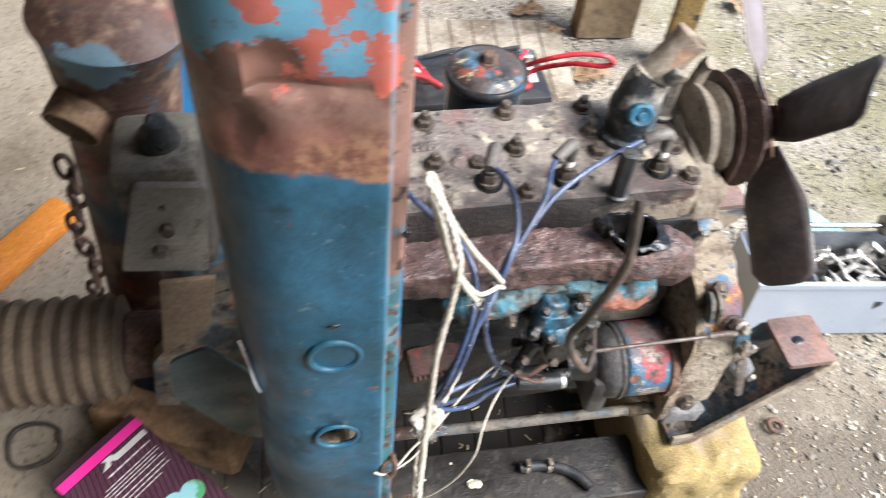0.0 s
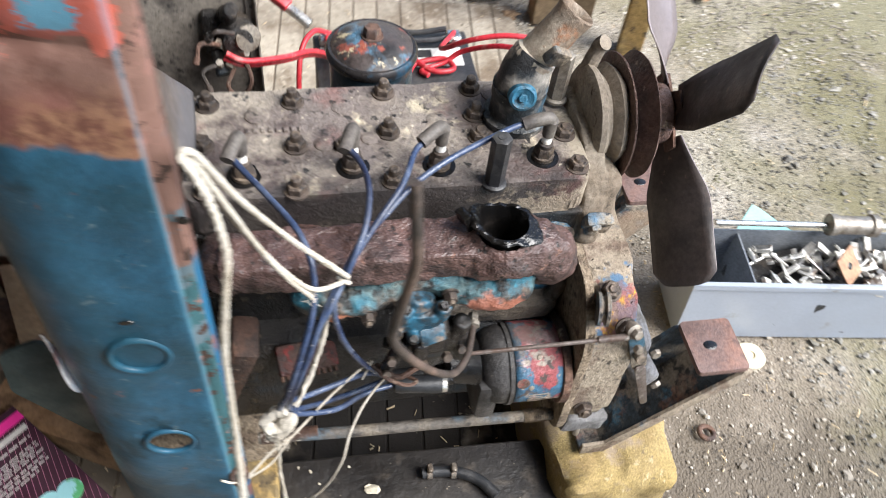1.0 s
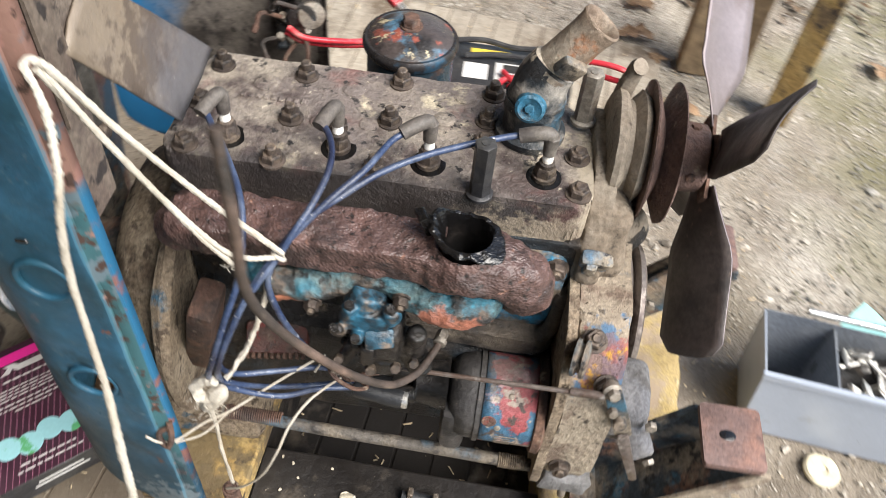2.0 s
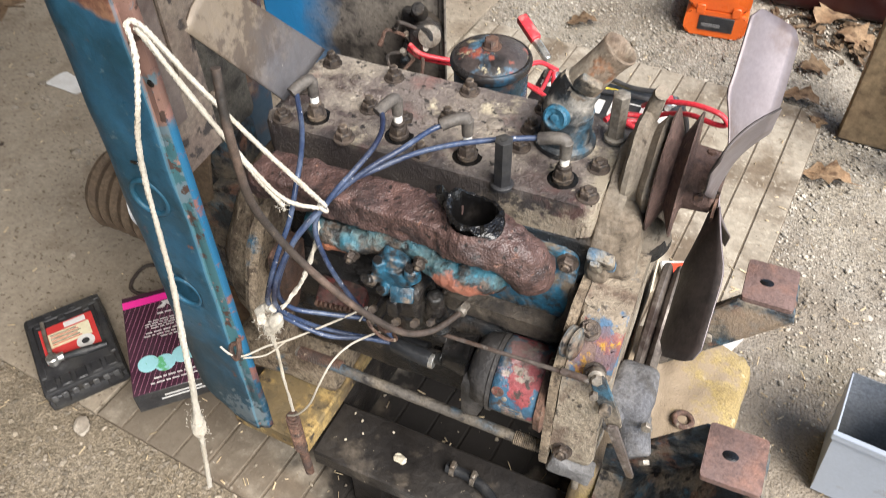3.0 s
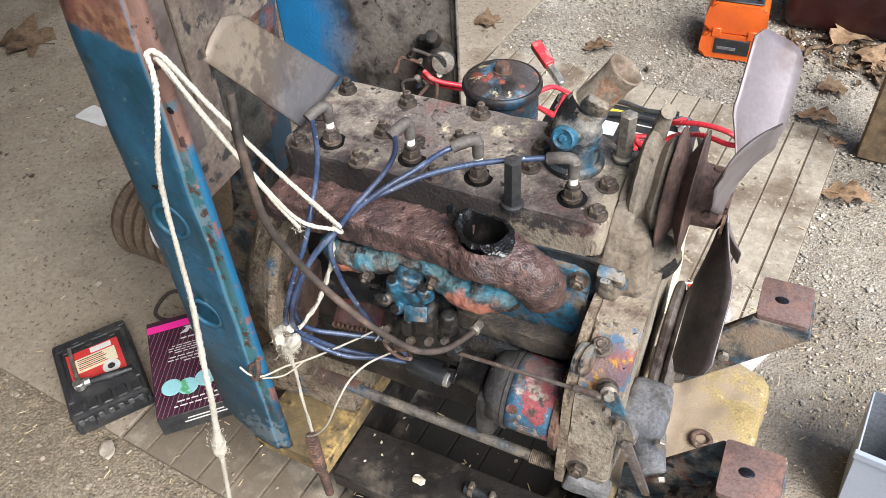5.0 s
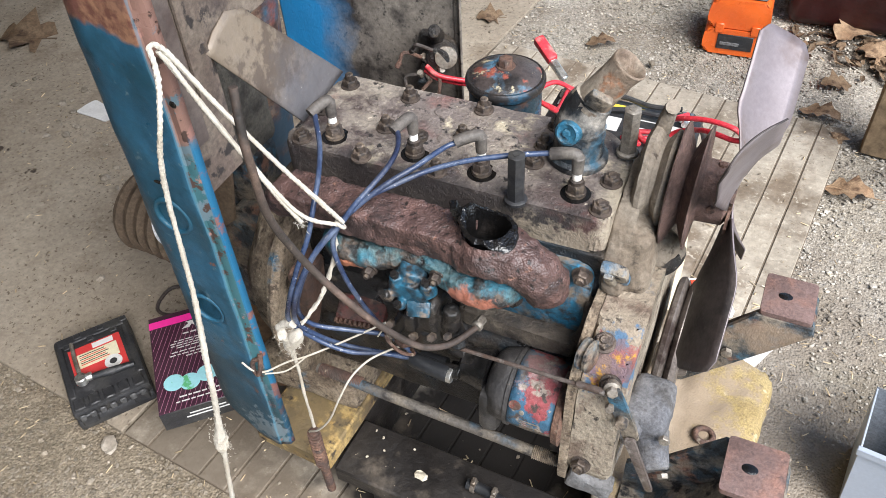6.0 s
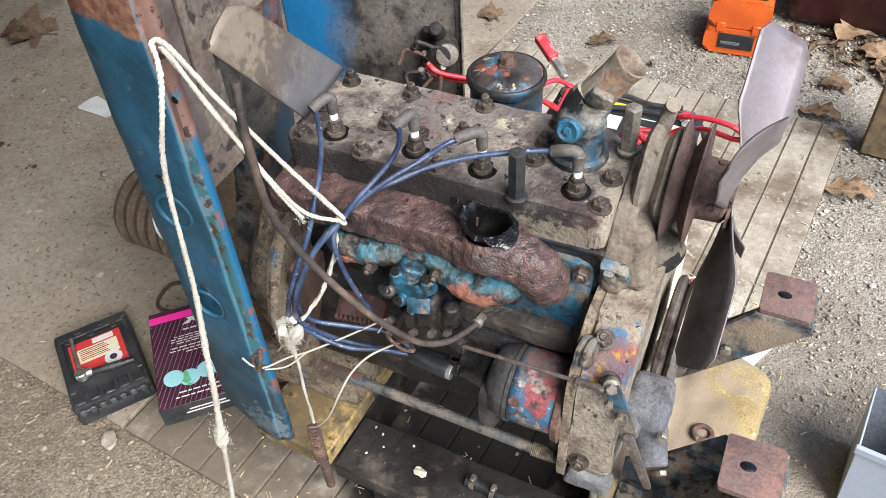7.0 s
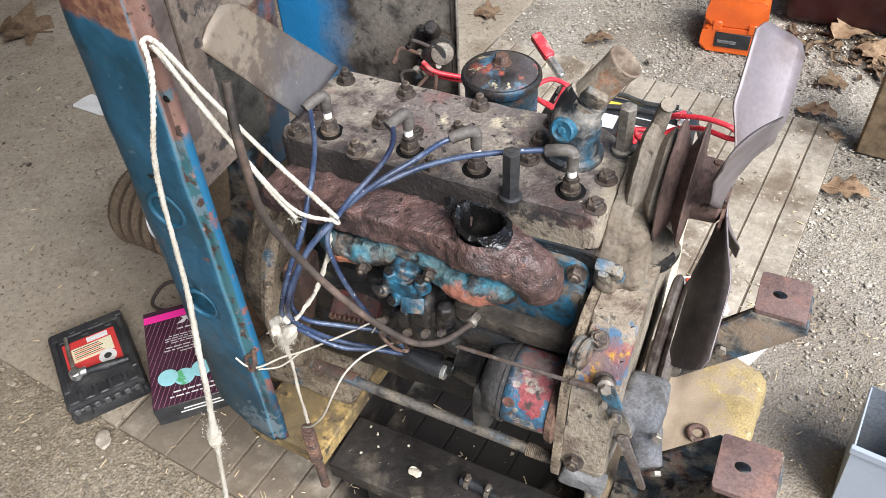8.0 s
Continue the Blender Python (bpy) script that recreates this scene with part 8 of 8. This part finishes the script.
def build_drawer():
    m = pose(0.705, 0.183, 0.0, 0, 0, -7)
    L, D, H = 0.78, 0.165, 0.208
    tray = thing("hardware_tray", (0.9, 0.2, 0.0), "grey steel tray full of loose hardware on the gravel", "tray")
    for name, a, b, mat in (("front", (0, 0, 0), (L, 0.004, H), M_TRAY), ("back", (0, D - 0.004, 0), (L, D, H), M_TRAYIN), ("end", (0, 0.004, 0), (0.004, D - 0.004, H), M_TRAY), ("end", (L - 0.004, 0.004, 0), (L, D - 0.004, H), M_TRAY), ("bottom", (0.004, 0.004, 0.002), (L - 0.004, D - 0.004, 0.006), M_TRAYIN)):
        bm = bmesh.new()
        box(bm, a, b, m, 0.001, 1)
        for v in bm.verts:
            away = (m.inverted() @ v.co)
            if away.x < 0.01:
                v.co = m @ Vector((away.x - 0.016 * away.z / H, away.y, away.z))
        part(name, bm, mat, tray)
    bm = bmesh.new()
    box(bm, (-0.020, -0.006, H - 0.014), (L, 0.008, H + 0.002), m, 0.002, 1)
    part("front_lip", bm, M_TRAY, tray)
    bm = bmesh.new()
    box(bm, (0.13, 0.004, 0.006), (0.134, D - 0.004, H - 0.01), m)
    part("divider", bm, M_TRAYIN, tray)
    bm = bmesh.new()
    box(bm, (0.138, 0.01, 0.006), (L - 0.01, D - 0.012, H - 0.055), m, 0.02, 2)
    ruffle(bm, 0.02, 22, 4, 0.03)
    whole("scrap_heap", bm, M_BLOCK, "heap of dark small hardware inside the drawer", "hardware", kind="stuff")
    rng = random.Random(11)
    bm = bmesh.new()
    for k in range(150):
        at = m @ Vector((rng.uniform(0.15, L - 0.03), rng.uniform(0.025, D - 0.03), H - 0.045 + rng.uniform(0, 0.022)))
        turn = pose(at.x, at.y, at.z, rng.uniform(-40, 40), rng.uniform(-40, 40), rng.uniform(0, 360))
        w, l, t = rng.uniform(0.004, 0.012), rng.uniform(0.012, 0.035), rng.uniform(0.0015, 0.006)
        if k % 3:
            box(bm, (-l, -w, -t), (l, w, t), turn, 0.0012, 1)
        else:
            rod(bm, turn @ Vector((-l, 0, 0)), turn @ Vector((l, 0, 0)), w * 0.6, None, 8)
    whole("hardware", bm, M_PARTS, "loose bright bolts, clips and brackets in the drawer", "hardware", kind="stuff")
    tag = thing("steel_tag", m @ Vector((0.36, 0.06, H - 0.02)), "rusty square steel plate with a hole", "steel plate")
    bm = bmesh.new()
    box(bm, (-0.036, -0.036, -0.0025), (0.036, 0.036, 0.0025), Matrix.Translation(m @ Vector((0.365, 0.06, H + 0.0))) @ pose(0, 0, 0, 42, 0, 38), 0.001, 1)
    part("plate", bm, M_PLATE2, tag)
    bm = bmesh.new()
    lathe(bm, Matrix.Translation(m @ Vector((0.365, 0.06, H + 0.0))) @ pose(0, 0, 0, 42, 0, 38) @ Vector((0, 0, 0.0026)), (pose(0, 0, 0, 42, 0, 38) @ Vector((0, 0, 1))), [(0, 0.009), (0.0006, 0.008)], 16)
    part("hole", bm, M_HOLE_BLACK, tag)
    sl = thing("slide_hammer", m @ Vector((0.3, D + 0.02, H)), "steel slide hammer lying along the drawer", "slide hammer")
    bm = bmesh.new()
    rod(bm, m @ Vector((0.06, D - 0.01, H + 0.032)), m @ Vector((0.78, D - 0.01, H + 0.032)), 0.007)
    part("shaft", bm, M_CHROME, sl)
    bm = bmesh.new()
    lathe(bm, m @ Vector((0.33, D - 0.01, H + 0.034)), m.to_3x3() @ Vector((1, 0, 0)), [(0, 0.018), (0.003, 0.026), (0.02, 0.026), (0.024, 0.022), (0.10, 0.022), (0.104, 0.027), (0.12, 0.027), (0.124, 0.02)], 24)
    part("weight", bm, M_STEEL, sl)
    bm = bmesh.new()
    prism(bm, [(0.12, -0.02), (0.20, 0.09), (0.34, 0.0), (0.30, -0.04)], m @ Vector((0.02, D + 0.04, 0.12)), m.to_3x3() @ Vector((1, 0, 0)), m.to_3x3() @ Vector((0, 0.9, 0.43)), 0.002)
    ruffle(bm, 0.006, 12, 3, 0.04)
    whole("cyan_sheet", bm, M_CYAN, "pale cyan plastic sheet leaning behind the drawer", "plastic sheet")


M_REDPRINT = surf("red_print", (0.62, 0.07, 0.03), [((0.5, 0.05, 0.03), 20, 0.55, 0.1, 1)], 0.5, bump=0.05, grain_amount=0.1)
M_PARTS = surf("bright_hardware", (0.45, 0.44, 0.41), [((0.62, 0.6, 0.55), 30, 0.5, 0.1, 1), ((0.2, 0.15, 0.11), 22, 0.6, 0.06, 3)], 0.4, 0.55, bump=0.15, islands=0.6)
M_PLATE2 = surf("tan_rust_plate", (0.34, 0.21, 0.125), [((0.24, 0.13, 0.08), 25, 0.55, 0.09, 1)], 0.75, bump=0.2)
build_drawer()


def build_far_things():
    case = thing("orange_case", (0.2, 1.93, 0.0), "orange plastic tool case with black panel on the gravel", "tool case")
    m = pose(0.088, 1.83, 0.0, 0, 0, 4)
    side, up = m.to_3x3() @ Vector((1, 0, 0)), Vector((0, 0, 1))
    bm = bmesh.new()
    prism(bm, rounded([(0, 0), (0.205, 0), (0.213, 0.05), (0.204, 0.095), (0.002, 0.095), (-0.006, 0.05)], 0.022), m @ Vector((0, 0.24, 0)), side, up, 0.24, 0.010)
    part("lower_shell", bm, M_ORANGE, case)
    bm = bmesh.new()
    prism(bm, rounded([(0.002, 0.099), (0.204, 0.099), (0.208, 0.15), (0.194, 0.205), (0.012, 0.205), (-0.002, 0.15)], 0.022), m @ Vector((0, 0.236, 0)), side, up, 0.232, 0.010)
    part("lid", bm, M_ORANGE, case)
    bm = bmesh.new()
    box(bm, (0.045, -0.004, 0.022), (0.165, 0.001, 0.078), m, 0.0015, 1)
    part("dark_panel", bm, M_BLACK, case, "black label panel")
    bm = bmesh.new()
    box(bm, (0.055, -0.006, 0.038), (0.12, -0.0035, 0.050), m, 0.0008, 1)
    part("label_bar", bm, M_GREY, case)
    for x in (0.03, 0.15):
        bm = bmesh.new()
        box(bm, (x, -0.004, 0.082), (x + 0.03, 0.004, 0.118), m, 0.003, 1)
        part("latch", bm, M_ORANGE, case)
    bm = bmesh.new()
    box(bm, (0.024, 0.018, 0.2055), (0.182, 0.20, 0.212), m, 0.004, 1)
    part("lid_recess", bm, M_BLACK, case)
    bm = bmesh.new()
    tube(bm, [m @ Vector(p) for p in ((0.04, 0.05, 0.21), (0.045, 0.05, 0.235), (0.10, 0.05, 0.243), (0.16, 0.05, 0.235), (0.165, 0.05, 0.21))], 0.010, 10, 5)
    part("handle", bm, M_BLACK, case)
    red = thing("red_fuel_can", (0.75, 2.35, 0.0), "dark red plastic fuel can in the shade", "fuel can")
    bm = bmesh.new()
    box(bm, (0.33, 2.12, 0.0), (1.25, 2.5, 0.62), None, 0.04, 3)
    part("body", bm, M_DKRED, red)
    bm = bmesh.new()
    tube(bm, [(0.56, 2.32, 0.61), (0.59, 2.32, 0.68), (0.76, 2.32, 0.70), (0.94, 2.32, 0.68), (0.98, 2.32, 0.61)], 0.018, 10, 6)
    part("handle", bm, M_DKRED, red)


build_far_things()




def build_leaf():
    bm = bmesh.new()
    rng = random.Random(3)
    left, right = [], []
    for i in range(13):
        s = i / 12
        lobe = 0.34 + 0.30 * math.sin(s * 19) if 0.08 < s < 0.95 else 0.08
        w = 0.055 * math.sin(math.pi * min(1, s * 1.02)) ** 0.7 * (0.55 + lobe) + 0.001
        lift = 0.012 * math.sin(s * 5) + 0.006
        left.append(bm.verts.new((s * 0.14, w * rng.uniform(0.8, 1.2), lift + w * 0.25)))
        right.append(bm.verts.new((s * 0.14, -w * rng.uniform(0.8, 1.2), lift + w * 0.15)))
    mid = [bm.verts.new((i / 12 * 0.14, 0, 0.012 * math.sin(i / 12 * 5) + 0.004)) for i in range(13)]
    for a in (left, right):
        for i in range(12):
            bm.faces.new((a[i], a[i + 1], mid[i + 1], mid[i]))
    tube(bm, [(-0.03, 0, 0.006), (0.0, 0, 0.004), (0.13, 0, 0.006)], 0.0012, 5, 3)
    ob = whole("oak_leaf", bm, M_LEAF, "dry brown curled oak leaf on the ground", "leaf", "fallen leaves")
    return ob


def build_litter(count):
    """Torn brown leaf bits on the shade-darkened ground before the red can."""
    rng = random.Random(21)
    bm = bmesh.new()
    for _ in range(count):
        x, y = rng.gauss(0.75, 0.24), rng.gauss(2.02, 0.11)
        if y > 2.11 or x < 0.36:
            continue
        m = pose(x, y, 0.006, rng.uniform(-25, 25), rng.uniform(-25, 25), rng.uniform(0, 360))
        l, w = rng.uniform(0.008, 0.035), rng.uniform(0.004, 0.016)
        corners = [(-l, -w * 0.3, 0), (-l * 0.2, -w, 0.002), (l * 0.7, -w * 0.6, 0.004), (l, 0.1 * w, 0.001), (l * 0.3, w, 0.003), (-l * 0.6, w * 0.7, 0)]
        hub = bm.verts.new(m @ Vector((0, 0, -0.002)))
        rim = [bm.verts.new(m @ Vector(c)) for c in corners]
        for i in range(6):
            bm.faces.new((hub, rim[i], rim[(i + 1) % 6]))
    whole("leaf_litter", bm, M_LITTER, "torn brown leaf litter on ground painted dark for shade", "leaf litter", kind="stuff", smooth=False, thick=0.0006)


M_LITTER = surf("leaf_litter", (0.10, 0.066, 0.04), [((0.19, 0.135, 0.085), 12, 0.55, 0.1, 1)], 0.9, bump=0.2, islands=0.6)
build_litter(260)
LEAF = build_leaf()
spots = [(0.58, 1.55, 165, 0.95), (0.60, 1.48, 240, 0.5), (0.50, 1.74, 20, 0.75), (-2.47, 0.99, 18, 1.8), (-0.76, 1.76, 20, 0.9), (-0.21, 1.77, 200, 0.8), (0.52, 2.04, 60, 1.5), (0.60, 2.02, 330, 1.0), (1.3, 1.5, 80, 0.7)]
LEAF.matrix_basis = pose(0.705, 1.20, 0.004, 4, 0, 175)
for x, y, turn, size in spots:
    ob = copy_thing(LEAF, pose(x, y, 0.006, 5, 0, turn))
    ob.scale = (size, size, size)

# scraps behind the engine's front
bm = bmesh.new()
prism(bm, rounded([(0, 0), (0.045, 0.01), (0.05, 0.30), (0.01, 0.32)], 0.008), (0.232, 0.55, 0.02), (0.995, 0.09, 0), (-0.085, 0.93, 0.35), 0.003)
ruffle(bm, 0.008, 11, 3, 0.03)
whole("cream_strip", bm, M_CREAM, "cream cardboard strip leaning behind the engine", "cardboard")
bm = bmesh.new()
prism(bm, rounded([(0, 0), (0.075, -0.005), (0.13, 0.10), (0.02, 0.075)], 0.01), (0.405, 0.45, 0.013), (1, 0, 0), (0, 1, 0), 0.002)
ruffle(bm, 0.006, 14, 3, 0.03)
whole("paper_scrap", bm, M_PAPER, "white printed paper lying on the boards", "paper")

bm = bmesh.new()
bmesh.ops.create_icosphere(bm, subdivisions=4, radius=1, matrix=Matrix.Translation((-0.045, -0.272, 0.062)) @ Matrix.Rotation(radians(18), 4, "Z") @ Matrix.Diagonal((0.062, 0.035, 0.05, 1)))
ruffle(bm, 0.022, 17)
ruffle(bm, 0.010, 40, seed=4)
whole("plastic_bag", bm, M_PAPER, "crumpled white plastic bag lying before the plank", "plastic bag")

pack = thing("torn_carton", (0.35, 0.62, 0.012), "torn red and white carton lying behind the engine", "carton")
bm = bmesh.new()
box(bm, (-0.055, -0.06, 0.0), (0.055, 0.06, 0.03), pose(0.345, 0.63, 0.012, 0, 0, 24), 0.004, 1)
ruffle(bm, 0.004, 20, 3, 0.03)
part("carton", bm, M_PAPER, pack)
bm = bmesh.new()
box(bm, (-0.035, -0.04, 0.034), (0.05, 0.045, 0.037), pose(0.345, 0.63, 0.012, 0, 0, 24), 0.001, 1)
part("red_print", bm, M_REDPRINT, pack, "bright red printed panel")

# short hose with clamps on the plank, chips of stone
hose = thing("hose_piece", (0.09, -0.18, 0.183), "short black rubber hose with two clamps lying on the plank", "hose")
bm = bmesh.new()
tube(bm, [(0.028, -0.163, 0.195), (0.06, -0.163, 0.195), (0.095, -0.17, 0.195), (0.13, -0.19, 0.195), (0.155, -0.222, 0.195)], 0.0105, 12, 6)
part("tube", bm, M_BLACKBOOT, hose)
for x, y in ((0.042, -0.163), (0.085, -0.167)):
    bm = bmesh.new()
    lathe(bm, (x - 0.005, y, 0.195), (1, -0.1, 0), [(0, 0.0108), (0.001, 0.0125), (0.009, 0.0125), (0.010, 0.0108)], 18)
    box(bm, (x - 0.005, y - 0.008, 0.206), (x + 0.005, y + 0.008, 0.217), None, 0.002, 1)
    part("clamp", bm, M_STEEL, hose)


def chip(x, y, z, r, material, label):
    bm = bmesh.new()
    bmesh.ops.create_icosphere(bm, subdivisions=2, radius=1, matrix=Matrix.Translation((x, y, z)) @ Matrix.Rotation(x * 9, 4, "Z") @ Matrix.Diagonal((r, r * 0.75, r * 0.22, 1)))
    ruffle(bm, r * 0.6, 1.1 / r)
    whole("stone_chip", bm, material, label, "stone")


M_CHIP = surf("pale_stone", (0.52, 0.475, 0.375), [((0.4, 0.35, 0.265), 40, 0.55, 0.1, 1)], 0.9, bump=0.3)
chip(-0.066, -0.176, 0.186, 0.0135, M_CHIP, "pale stone chip lying on the plank")
for x, y in ((-0.17, -0.13), (-0.19, -0.12), (-0.155, -0.155), (-0.1, -0.13), (-0.18, -0.18)):
    chip(x, y, 0.184, 0.0032, M_CHIP, "small pale stone chip on the plank")
chip(-0.81, -0.30, 0.01, 0.026, M_PEBBLE, "flat grey stone on the dirt")
bm = bmesh.new()
ring(bm, (0.69, -0.072, 0.006), (0.1, 0.1, 1), 0.016, 0.006)
whole("washer", bm, M_RUST, "rusty washer lying on the gravel", "washer")
bm = bmesh.new()
ring(bm, (0.413, 0.06, 0.270), (0.05, 0.05, 1), 0.016, 0.0055)
whole("washer", bm, M_RUST, "rusty washer lying on the foam block", "washer")

bm = bmesh.new()
lathe(bm, (0.870, 0.105, -0.002), (0, 0, 1), [(0, 0.036), (0.010, 0.037), (0.014, 0.033), (0.0135, 0.012), (0.010, 0.010)], 26)
ruffle(bm, 0.004, 30)
whole("felt_disc", bm, M_CREAM, "worn cream felt disc lying on the gravel", "disc")

build_chips(2800)
build_gravel(78000)
build_stones()
